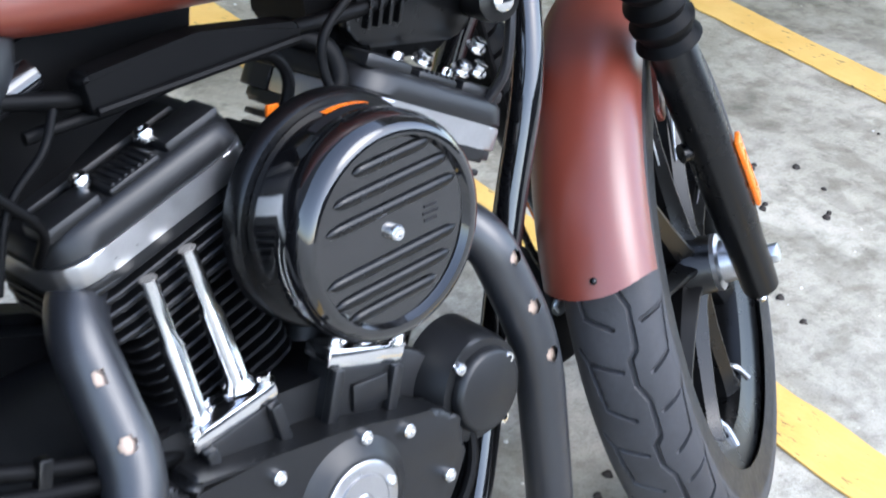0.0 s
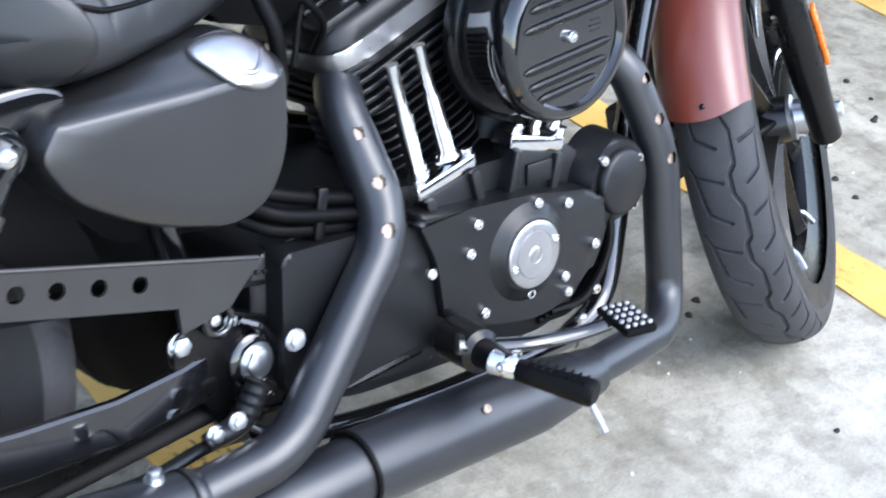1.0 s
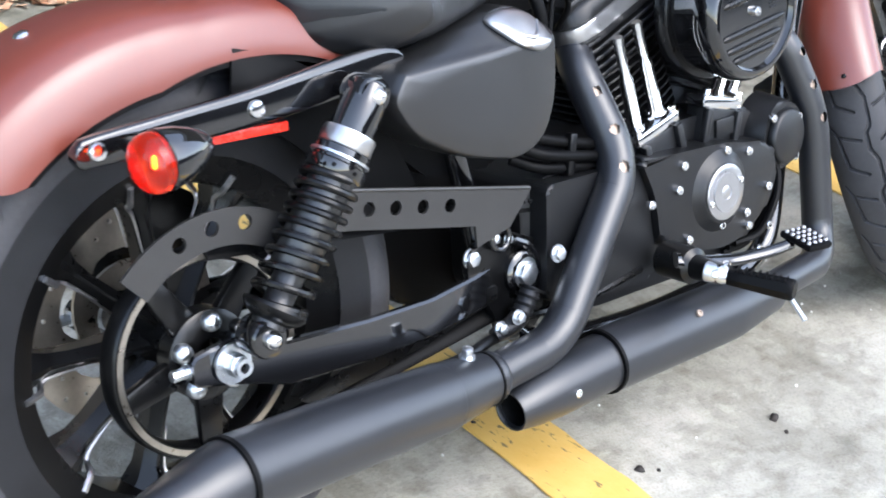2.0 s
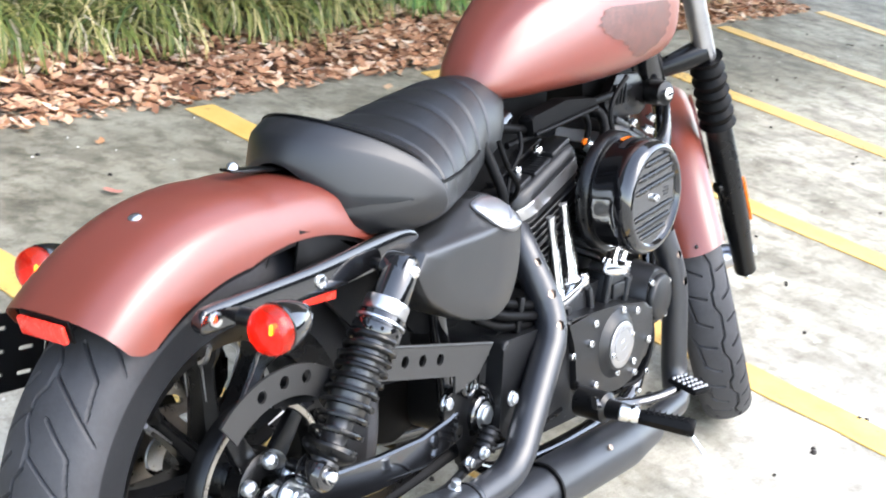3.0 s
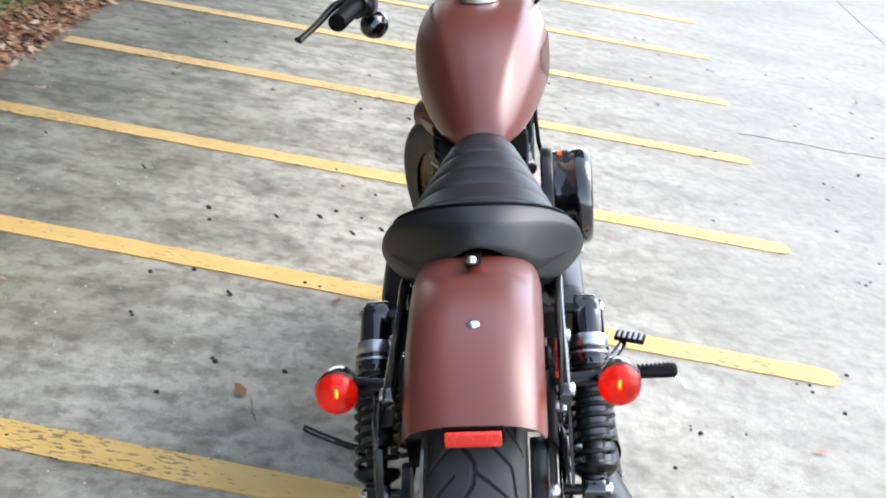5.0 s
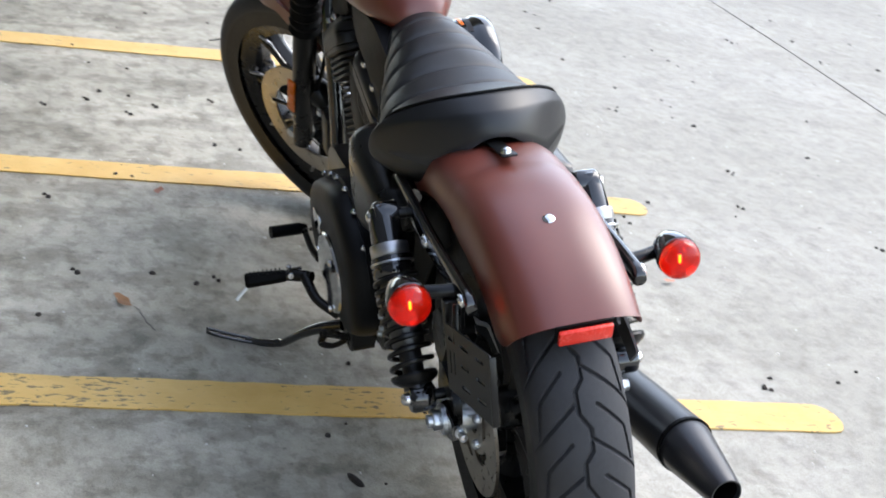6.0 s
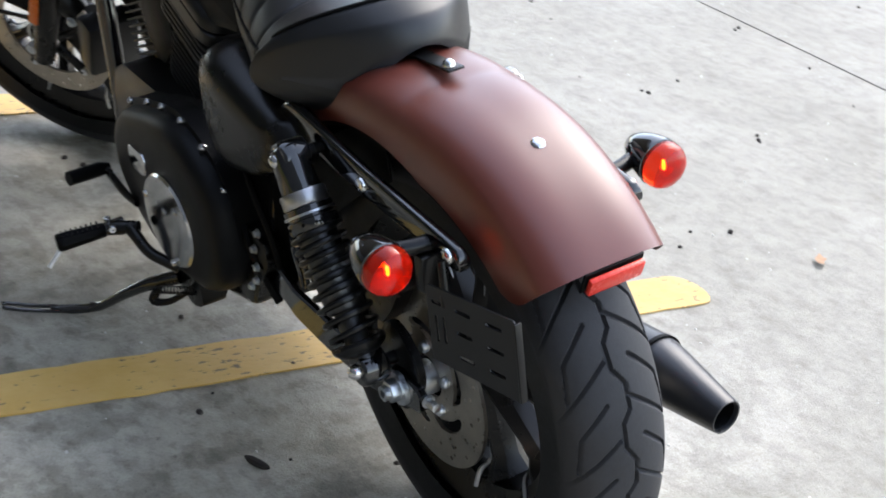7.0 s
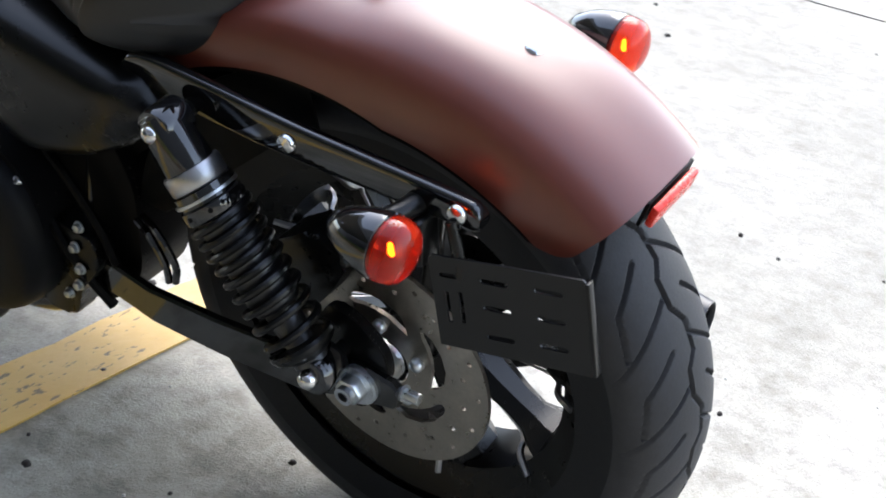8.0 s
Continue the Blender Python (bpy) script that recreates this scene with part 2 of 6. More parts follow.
# ---- ground ----
def concrete():
    m = bpy.data.materials.new("stained_concrete")
    m.use_nodes = True
    N, Lk = m.node_tree.nodes, m.node_tree.links
    b = N["Principled BSDF"]
    tc = N.new("ShaderNodeTexCoord")

    def noise_node(scale, detail, rough=0.55, stretch=None):
        n = N.new("ShaderNodeTexNoise")
        n.inputs["Scale"].default_value, n.inputs["Detail"].default_value, n.inputs["Roughness"].default_value = scale, detail, rough
        if stretch:
            mp = N.new("ShaderNodeMapping")
            mp.inputs["Scale"].default_value = stretch
            Lk.new(tc.outputs["Object"], mp.inputs["Vector"])
            Lk.new(mp.outputs["Vector"], n.inputs["Vector"])
        else:
            Lk.new(tc.outputs["Object"], n.inputs["Vector"])
        return n.outputs["Fac"]

    def ramp(fac, stops):
        r = N.new("ShaderNodeValToRGB")
        els = r.color_ramp.elements
        while len(els) < len(stops):
            els.new(0.5)
        for e, (p, c) in zip(els, stops):
            e.position, e.color = p, (*c, 1)
        Lk.new(fac, r.inputs["Fac"])
        return r.outputs["Color"]

    def blend(kind, fac, a, c):
        x = N.new("ShaderNodeMix")
        x.data_type, x.blend_type = "RGBA", kind
        if isinstance(fac, float):
            x.inputs["Factor"].default_value = fac
        else:
            Lk.new(fac, x.inputs["Factor"])
        Lk.new(a, x.inputs["A"])
        Lk.new(c, x.inputs["B"])
        return x.outputs["Result"]

    base = ramp(noise_node(0.9, 7, 0.62), [(0.30, (0.258, 0.243, 0.206)), (0.5, (0.305, 0.290, 0.248)), (0.68, (0.355, 0.340, 0.300))])
    fine = ramp(noise_node(26, 9, 0.74), [(0.30, (0.66, 0.65, 0.62)), (0.50, (1.0, 1.0, 1.0)), (0.75, (1.14, 1.14, 1.12))])
    streak = ramp(noise_node(13.0, 9, 0.72, (1.0, 1.35, 1.0)), [(0.32, (0.70, 0.69, 0.66)), (0.50, (1, 1, 1)), (0.70, (1.10, 1.10, 1.09))])
    grit = ramp(noise_node(210, 3, 0.6), [(0.30, (0.70, 0.69, 0.67)), (0.48, (1, 1, 1)), (0.75, (1.12, 1.12, 1.12))])
    col = blend("MULTIPLY", 0.8, base, fine)
    col = blend("MULTIPLY", 0.75, col, streak)
    col = blend("MULTIPLY", 0.7, col, grit)
    # oil and tyre dirt, thickest within the stalls
    sep = N.new("ShaderNodeSeparateXYZ")
    Lk.new(tc.outputs["Object"], sep.inputs[0])
    rng = N.new("ShaderNodeMapRange")
    rng.interpolation_type = "SMOOTHSTEP"
    for k, v in (("From Min", -1.3), ("From Max", 0.6), ("To Min", 0.15), ("To Max", 0.85)):
        rng.inputs[k].default_value = v
    Lk.new(sep.outputs["Y"], rng.inputs["Value"])
    dirt = ramp(noise_node(2.3, 12, 0.68, (1.0, 0.75, 1.0)), [(0.36, (0.70, 0.675, 0.625)), (0.46, (0.95, 0.93, 0.88)), (0.54, (1.18, 1.16, 1.12)), (0.64, (1.36, 1.35, 1.32))])
    col = blend("MULTIPLY", rng.outputs["Result"], col, dirt)
    # flaked skin: pale worn islands and dark pits with crisp ragged edges
    flake = ramp(noise_node(7.0, 7, 0.60, (1.2, 0.85, 1.0)), [(0.36, (0.62, 0.61, 0.58)), (0.462, (0.84, 0.83, 0.81)), (0.476, (1.05, 1.05, 1.04)), (0.60, (1.18, 1.18, 1.19))])
    col = blend("MULTIPLY", rng.outputs["Result"], col, flake)
    scale2 = ramp(noise_node(17, 8, 0.62, (0.8, 1.3, 1.0)), [(0.36, (0.68, 0.67, 0.64)), (0.450, (0.88, 0.875, 0.86)), (0.462, (1.03, 1.03, 1.03)), (0.62, (1.12, 1.12, 1.12))])
    col = blend("MULTIPLY", rng.outputs["Result"], col, scale2)
    chips = ramp(noise_node(46, 6, 0.62, (0.8, 1.5, 1.0)), [(0.30, (0.45, 0.44, 0.41)), (0.345, (1, 1, 1)), (0.685, (1, 1, 1)), (0.715, (1.55, 1.55, 1.53))])
    col = blend("MULTIPLY", rng.outputs["Result"], col, chips)
    # darker towards the planting bed, with a wandering edge
    edge = N.new("ShaderNodeMath")
    edge.operation = "MULTIPLY_ADD"
    edge.inputs[1].default_value = 1.3
    Lk.new(noise_node(1.6, 8, 0.62), edge.inputs[0])
    Lk.new(sep.outputs["Y"], edge.inputs[2])
    bedside = N.new("ShaderNodeMapRange")
    bedside.interpolation_type = "SMOOTHSTEP"
    for k, v in (("From Min", 1.30), ("From Max", 1.95), ("To Min", 0.0), ("To Max", 1.0)):
        bedside.inputs[k].default_value = v
    Lk.new(edge.outputs[0], bedside.inputs["Value"])
    bed_tone = ramp(noise_node(5.0, 9, 0.66), [(0.35, (0.58, 0.58, 0.53)), (0.65, (0.80, 0.795, 0.74))])
    col = blend("MULTIPLY", bedside.outputs["Result"], col, bed_tone)
    Lk.new(col, b.inputs["Base Color"])
    b.inputs["Roughness"].default_value = 0.62
    bp = N.new("ShaderNodeBump")
    bp.inputs["Strength"].default_value, bp.inputs["Distance"].default_value = 0.5, 0.004
    add = N.new("ShaderNodeMath")
    add.operation = "ADD"
    Lk.new(noise_node(60, 6, 0.7), add.inputs[0])
    Lk.new(noise_node(300, 3), add.inputs[1])
    Lk.new(add.outputs[0], bp.inputs["Height"])
    Lk.new(bp.outputs["Normal"], b.inputs["Normal"])
    return m


CONCRETE = concrete()


def worn_yellow():
    m = bpy.data.materials.new("worn_yellow_paint")
    m.use_nodes = True
    N, Lk = m.node_tree.nodes, m.node_tree.links
    b = N["Principled BSDF"]
    tc = N.new("ShaderNodeTexCoord")
    n1, n2, n3 = (N.new("ShaderNodeTexNoise") for _ in range(3))
    mp = N.new("ShaderNodeMapping")
    mp.inputs["Scale"].default_value = (2.3, 0.8, 1.0)
    Lk.new(tc.outputs["Object"], mp.inputs["Vector"])
    for n, s, d in ((n1, 42, 4), (n2, 1.9, 5), (n3, 9, 6)):
        n.inputs["Scale"].default_value, n.inputs["Detail"].default_value = s, d
        n.inputs["Roughness"].default_value = 0.62
        Lk.new((mp.outputs["Vector"] if n is n1 else tc.outputs["Object"]), n.inputs["Vector"])
    mx = N.new("ShaderNodeMath")
    mx.operation = "MULTIPLY_ADD"
    mx.inputs[1].default_value = 0.55
    Lk.new(n2.outputs["Fac"], mx.inputs[0])
    Lk.new(n1.outputs["Fac"], mx.inputs[2])
    wear = N.new("ShaderNodeValToRGB")
    wear.color_ramp.elements[0].position, wear.color_ramp.elements[1].position = 0.625, 0.66
    wear.color_ramp.elements[0].color, wear.color_ramp.elements[1].color = (1, 1, 1, 1), (0, 0, 0, 1)
    Lk.new(mx.outputs[0], wear.inputs["Fac"])
    yel = N.new("ShaderNodeValToRGB")
    yel.color_ramp.elements[0].position, yel.color_ramp.elements[1].position = 0.3, 0.7
    yel.color_ramp.elements[0].color, yel.color_ramp.elements[1].color = (0.60, 0.365, 0.085, 1), (0.70, 0.465, 0.145, 1)
    Lk.new(n3.outputs["Fac"], yel.inputs["Fac"])
    grey = N.new("ShaderNodeRGB")
    grey.outputs[0].default_value = (0.20, 0.145, 0.06, 1)
    mixc = N.new("ShaderNodeMix")
    mixc.data_type = "RGBA"
    Lk.new(wear.outputs["Color"], mixc.inputs["Factor"])
    Lk.new(yel.outputs["Color"], mixc.inputs["A"])
    Lk.new(grey.outputs[0], mixc.inputs["B"])
    Lk.new(mixc.outputs["Result"], b.inputs["Base Color"])
    b.inputs["Roughness"].default_value = 0.52
    bp = N.new("ShaderNodeBump")
    bp.inputs["Strength"].default_value, bp.inputs["Distance"].default_value = 0.35, 0.003
    Lk.new(n1.outputs["Fac"], bp.inputs["Height"])
    Lk.new(bp.outputs["Normal"], b.inputs["Normal"])
    return m


YELLOW = worn_yellow()
JOINT = material("dark_joint", (0.13, 0.12, 0.105), 0.9, 0, 0.3, 20)
SOIL = material("bark_mulch", (0.10, 0.055, 0.034), 0.9, 0, 0.6, 25, 0.8, 60)


def sheet(name, xs, ys, zf, mat):
    bm = bmesh.new()
    v = [[bm.verts.new((x, y, zf(x, y))) for y in ys] for x in xs]
    for i in range(len(xs) - 1):
        for j in range(len(ys) - 1):
            bm.faces.new((v[i][j], v[i + 1][j], v[i + 1][j + 1], v[i][j + 1]))
    return part(name, bm, mat, None)


axis = [-400, -60, -12, -4, -1, 1, 3, 6, 12, 30, 90, 400]
ground = sheet("ground", axis, axis, lambda x, y: 0.0, CONCRETE)
tagged(ground, "weathered grey concrete parking ground with stains and grit", "ground", kind="structure")

LINE_X = [0.5585, 1.7455, 2.890, 4.069, 5.19, 6.36, 7.55]
LINE_END = [-0.80, -0.85, -0.91, -0.95, -1.0, -1.05, -1.1]
for k, (x0, y1) in enumerate(zip(LINE_X, LINE_END)):
    rnd = random.Random(k)
    w = 0.0595
    pts = []
    ys = np.linspace(1.83, y1, 60)
    for y in ys:
        pts.append((x0 + 0.062 * y + w + rnd.uniform(-0.003, 0.003), y))
    r = 0.05
    for a in np.linspace(0, math.pi, 9)[1:-1]:
        pts.append((x0 + 0.062 * y1 + w * math.cos(a), y1 - r * math.sin(a) * 0.8))
    for y in ys[::-1]:
        pts.append((x0 + 0.062 * y - w + rnd.uniform(-0.003, 0.003), y))
    line = part("parking_line", prism(pts, 0.003, Matrix.Translation((0, 0, 0.001))), YELLOW, None, smooth=0)
    tagged(line, "worn yellow painted parking line on concrete", "parking line", "parking lines", "structure")

# joints sawn into the slab
bm = bmesh.new()
pts = [(x, -2.195 - 0.027 * x + 0.004 * math.sin(3 * x)) for x in np.linspace(-3, 14, 60)]
prism(pts + [(x, y + 0.0042) for x, y in pts[::-1]], 0.0015, Matrix.Translation((0, 0, 0.0005)), bm=bm)
tagged(part("slab_joint", bm, JOINT, None, smooth=0), "thin dark joint between concrete slabs", "joint", kind="structure")
rnd = random.Random(4)
pts = [(4.50 + 0.02 * math.sin(5 * y) + rnd.uniform(-0.015, 0.015), y) for y in np.linspace(-2.35, -1.0, 30)]
bm = prism(pts + [(x + rnd.uniform(0.001, 0.009), y) for x, y in pts[::-1]], 0.0015, Matrix.Translation((0, 0, 0.0006)))
tagged(part("ground_crack", bm, JOINT, None, smooth=0), "jagged dark crack across the concrete", "crack", kind="structure")
# short hairline cracks in the worn stall
for ends in (((0.979, 0.551), (0.915, 0.536), (0.867, 0.520)),):
    pts = [(p[0] + rnd.uniform(-0.003, 0.003), p[1] + rnd.uniform(-0.003, 0.003)) for p in spline([(*q, 0.0) for q in ends], 14)]
    bm = prism(pts + [(x + 0.001, y + rnd.uniform(0.0012, 0.003)) for x, y in pts[::-1]], 0.0012, Matrix.Translation((0, 0, 0.0005)))
    tagged(part("ground_crack", bm, JOINT, None, smooth=0), "short hairline crack in the concrete", "crack", kind="structure")


# planting bed behind the stalls
def bed_z(x, y):
    d = y - 1.86
    return -0.02 + 0.10 * (1 - math.exp(-max(d, 0) * 1.6)) + 0.03 * noise.noise((x * 1.7, y * 1.7, 0)) * min(1, max(d, 0) * 3) + 0.012 * noise.noise((x * 9, y * 9, 3))


bed = sheet("mulch_bed", np.linspace(-0.9, 6.45, 90), np.linspace(1.86, 5.7, 60), bed_z, SOIL)
tagged(bed, "dark bark mulch bed along the parking stalls", "planting bed", kind="structure")


# ---- the motorcycle, in its own upright frame: x forward from the rear axle, y to its left, z up ----
bike = new("motorcycle")
bike.matrix_world = BIKE
tagged(bike, "matte red and black cruiser motorcycle leaning on its side stand", "motorcycle")

RAX = Vector((0.0, 0.0, 0.316))
FAX = Vector((1.4774, 0.0, 0.3162))
RAKE = radians(30)
STEER = radians(33.5)
K = Vector((-math.sin(RAKE), 0, math.cos(RAKE)))
NRM = Vector((math.cos(RAKE), 0, math.sin(RAKE)))
HEAD = FAX - 0.038 * NRM
S = Matrix.Translation(HEAD) @ Matrix.Rotation(STEER, 4, K) @ Matrix.Translation(-HEAD)


def fpart(name, bm, mat, parent, label="", smooth=40):
    bm.transform(S)
    return part(name, bm, mat, parent, label, smooth)


def tyre(c, outer, half, rim, reverse, centre, power, shift=0.0):
    """Tyre whose tread has a winding centre groove and hooked side grooves, twenty pitches round."""
    nu, pitches = 1440, 20
    side = np.concatenate([np.linspace(0.76, 1.0, 10)])
    a = np.concatenate([-side[::-1], np.linspace(-0.75, 0.75, 99), side])
    nv = len(a)
    ang = a * radians(128)
    y = half * np.where(np.abs(ang) < math.pi / 2, np.sin(ang), np.sign(ang) * (1 - 0.10 * (np.abs(ang) - math.pi / 2)))
    r = outer - (outer - rim) * np.abs(a) ** power
    arc = a * half * 1.95
    # one pitch, in degrees of turn and in share of the way to the bead
    if reverse:
        wind = [(0, -0.045), (7.6, -0.03), (9.5, 0.045), (14.3, 0.04), (18, -0.045)]
        hooks = [[(12.3, 0.145), (9.6, 0.375), (0.2, 0.445), (-2.6, 0.53)], [(2.4, 0.14), (0.3, 0.42)]]
    else:
        wind = [(0, -0.045), (5.5, -0.04), (8.5, 0.04), (14.3, 0.035), (18, -0.045)]
        hooks = [[(12.3, 0.14), (19.2, 0.41), (28.2, 0.47)], [(2.6, 0.06), (15.0, 0.615)]]
    paths = [[(u, centre + v) for u, v in wind]]
    for h in hooks:
        paths.append([(u, centre - v) for u, v in h])
        paths.append([(u + 9.0, centre + v) for u, v in h])
    pitch = 2 * math.pi * outer / pitches
    p = np.arange(nu) / nu * pitches % 1.0 * pitch
    S_, Y_ = np.meshgrid(p, arc, indexing="ij")
    depth = np.zeros_like(S_)
    for path in paths:
        for (s0, y0), (s1, y1) in zip(path, path[1:]):
            for k in (-2, -1, 0, 1):
                ax, ay, bx, by = (s0 / 18 + k) * pitch, y0 * half * 1.95, (s1 / 18 + k) * pitch, y1 * half * 1.95
                dx, dy = bx - ax, by - ay
                t = np.clip(((S_ - ax) * dx + (Y_ - ay) * dy) / (dx * dx + dy * dy), 0, 1)
                d = np.hypot(S_ - ax - t * dx, Y_ - ay - t * dy)
                depth = np.maximum(depth, np.clip((0.0019 - d) / 0.0014 + 0.5, 0, 1))
    depth[:, np.abs(a) > 0.72] = 0
    rr = r[None, :] - 0.0050 * depth
    t = 2 * math.pi * np.arange(nu)[:, None] / nu + radians(157.2 if not reverse else 189.1)
    V = np.stack([c.x + rr * np.cos(t), np.broadcast_to(y[None, :] + shift, rr.shape), c.z + rr * np.sin(t)], -1).reshape(-1, 3)
    i, j = np.meshgrid(np.arange(nu), np.arange(nv - 1), indexing="ij")
    k = (i + 1) % nu
    Fc = np.stack([i * nv + j, i * nv + j + 1, k * nv + j + 1, k * nv + j], -1).reshape(-1, 4)
    me = bpy.data.meshes.new("tmp")
    me.from_pydata(V.tolist(), [], Fc.tolist())
    bm = bmesh.new()
    bm.from_mesh(me)
    bpy.data.meshes.remove(me)
    return bm


def wheel(name, c, tyre_bm, rim_r, half, label, front, spokes=9):
    """Cast wheel with split spokes and machined edges."""
    w = new(name)
    w.parent = bike
    tagged(w, label)
    put = fpart if front else part
    ty = put("tyre", tyre_bm, RUBBER, w, "black rubber tyre with grooved tread", 30)
    # sidewalls are darker than the dusty tread
    ty.data.materials.append(SIDEWALL)
    wall = np.zeros(118, dtype=np.int32)
    wall[:10] = wall[-10:] = 1
    ty.data.polygons.foreach_set("material_index", np.tile(wall, len(ty.data.polygons) // 118))
    m = aim((c.x, 0, c.z), (0, 1, 0))
    h = half
    rim = lathe([(rim_r - 0.030, -h * 0.62), (rim_r - 0.012, -h * 0.78), (rim_r + 0.006, -h), (rim_r + 0.012, -h * 0.98), (rim_r + 0.004, -h * 0.86), (rim_r - 0.006, -h * 0.5),
                 (rim_r - 0.006, h * 0.5), (rim_r + 0.004, h * 0.86), (rim_r + 0.012, h * 0.98), (rim_r + 0.006, h), (rim_r - 0.012, h * 0.78), (rim_r - 0.030, h * 0.62),
                 (rim_r - 0.034, h * 0.3), (rim_r - 0.034, -h * 0.3), (rim_r - 0.030, -h * 0.62)], m, 96)
    put("rim", rim, BLACK_SATIN, w)
    hub = lathe([(0, -0.055), (0.030, -0.055), (0.034, -0.05), (0.036, -0.03), (0.041, -0.022), (0.041, 0.022), (0.036, 0.03), (0.034, 0.05), (0.030, 0.055), (0, 0.055)], m, 40)
    put("hub", hub, BLACK_SATIN, w)
    for k in range(spokes):
        t = 2 * math.pi * (k + 0.41) / spokes
        f = Matrix.Translation((c.x, 0, c.z)) @ Matrix.Rotation(-t, 4, "Y")
        rows = []
        for r, hw, d in ((0.032, 0.0155, 0.036), (0.05, 0.0130, 0.031), (0.10, 0.0110, 0.026), (rim_r - 0.085, 0.0110, 0.023), (rim_r - 0.060, 0.0135, 0.023), (rim_r - 0.044, 0.019, h * 0.56), (rim_r - 0.028, 0.027, h * 0.62)):
            rows.append([f @ Vector((r, d * y, hw * z)) for y, z in ((-1, -0.16), (-0.45, -1), (0.45, -1), (1, -0.16), (1, 0.16), (0.45, 1), (-0.45, 1), (-1, 0.16))])
        sp = put("spoke", loft(rows), BLACK_SATIN, w, smooth=22)
        for side in (-1, 1):
            q = [f @ Vector((rim_r - 0.105, side * 0.0165, 0.0100)), f @ Vector((rim_r - 0.062, side * 0.0165, 0.0125)), f @ Vector((rim_r - 0.048, side * 0.0190, 0.0180)), f @ Vector((rim_r - 0.040, side * h * 0.56, 0.0215)), f @ Vector((rim_r - 0.018, side * h * 0.76, 0.0235))]
            put("machined_edge", tube(q, [0.0009, 0.0020, 0.0032, 0.0042, 0.0038], 6, 16), ALUMINIUM, sp, "bright machined spoke edge")
    return w


rear = wheel("rear_wheel", RAX, tyre(RAX, 0.319, 0.070, 0.215, False, 0.045, 1.95, 0.005), 0.212, 0.058, "rear cast wheel with fat grooved tyre", False)
front = wheel("front_wheel", FAX, tyre(FAX, 0.326, 0.052, 0.245, True, -0.16, 2.1), 0.240, 0.042, "front cast wheel with grooved tyre, turned to its left", True)


def plate_holes(outer, holes, depth, m):
    """A plate with holes through it; outlines in local x, y."""
    b = bmesh.new()
    edges = []
    for loop in [outer] + holes:
        vs = [b.verts.new((x, y, 0)) for x, y in loop]
        edges += [b.edges.new((vs[i], vs[(i + 1) % len(vs)])) for i in range(len(vs))]
    bmesh.ops.triangle_fill(b, edges=edges, use_beauty=True)
    r = bmesh.ops.extrude_face_region(b, geom=list(b.faces))
    bmesh.ops.translate(b, verts=[v for v in r["geom"] if isinstance(v, bmesh.types.BMVert)], vec=(0, 0, depth))
    b.transform(m)
    return b


def ring2(cx, cy, r, n=18, sy=1.0):
    return [(cx + r * math.cos(2 * math.pi * k / n), cy + r * sy * math.sin(2 * math.pi * k / n)) for k in range(n)]


def slot(cx, cy, w, h, n=6):
    r = h / 2
    out = [(cx + w / 2 - r + r * math.cos(a), cy + r * math.sin(a)) for a in np.linspace(-math.pi / 2, math.pi / 2, n)]
    return out + [(cx - w / 2 + r + r * math.cos(a), cy + r * math.sin(a)) for a in np.linspace(math.pi / 2, 3 * math.pi / 2, n)]


def at_y(y):
    """Local x, y, z to bike x, z at depth y, going to the right."""
    return Matrix.Translation((0, y, 0)) @ SIDE_R


# ---- fenders ----
def rear_fender(u, v, lift=0.0, a0=134.6, a1=42.0):
    ph = math.pi * v
    c, s = math.cos(ph), math.sin(ph)
    n = 2.9
    e = max(0.0, (0.24 - s) / 0.24)
    start = a0 - 0.3 * max(0.0, (abs(c) - 0.55) / 0.45) ** 2 - 5.0 * (1 - math.sqrt(max(0.0, 1 - e * e)))
    deg = start + (a1 - start) * u
    a = radians(deg)
    dent = 1 - 0.020 * math.sin(math.pi * min(s / 0.62, 1.0)) if s > 0 else 1.0
    y = 0.003 - (0.100 + lift * 0.5) * math.copysign(abs(c) ** (2 / n), c) * dent
    r0 = 0.300 + 0.0014 * max(0, 95 - deg)
    r = r0 + (0.3840 + 0.0013 * max(0, 84 - deg) - r0) * abs(s) ** (2 / n) + lift
    return (r * math.cos(a), y, 0.316 + r * math.sin(a))


rear_f = part("rear_fender", shell(rear_fender, 80, 97, -0.0022), RED, bike, "matte red painted short rear fender")
part("fender_liner", shell(lambda u, v: rear_fender(0.015 + 0.985 * u, v, -0.007), 50, 33, -0.0015), SOFT_RUBBER, rear_f, "black inner fender liner")
part("fender_bolt", lathe([(0.0088, -0.002), (0.0090, 0.0010), (0.0072, 0.0032), (0.0035, 0.0042), (0, 0.0044)], aim((-0.126, 0.001, 0.6782), (-0.126, 0, 0.366)), 24), CHROME, rear_f, "domed chrome button bolt")
part("fender_bolt", acorn((0.050, 0.006, 0.7105), (0.046, 0, 0.40), 0.0085), CHROME, rear_f, "chrome acorn bolt")
part("seat_tab", box(0.100, 0.024, 0.004, pose(0.086, 0.004, 0.7068, 0, 6, 0), 0.0015), BLACK_SATIN, rear_f)
refl = part("tail_reflector", box(0.076, 0.024, 0.008, Matrix.Translation((-0.271, 0.002, 0.571)) @ Matrix(((0, -0.35, -0.94, 0), (-1, 0, 0, 0), (0, 0.94, -0.35, 0), (0, 0, 0, 1))), 0.0025), RED_PLASTIC, rear_f, "flat red rear reflector")
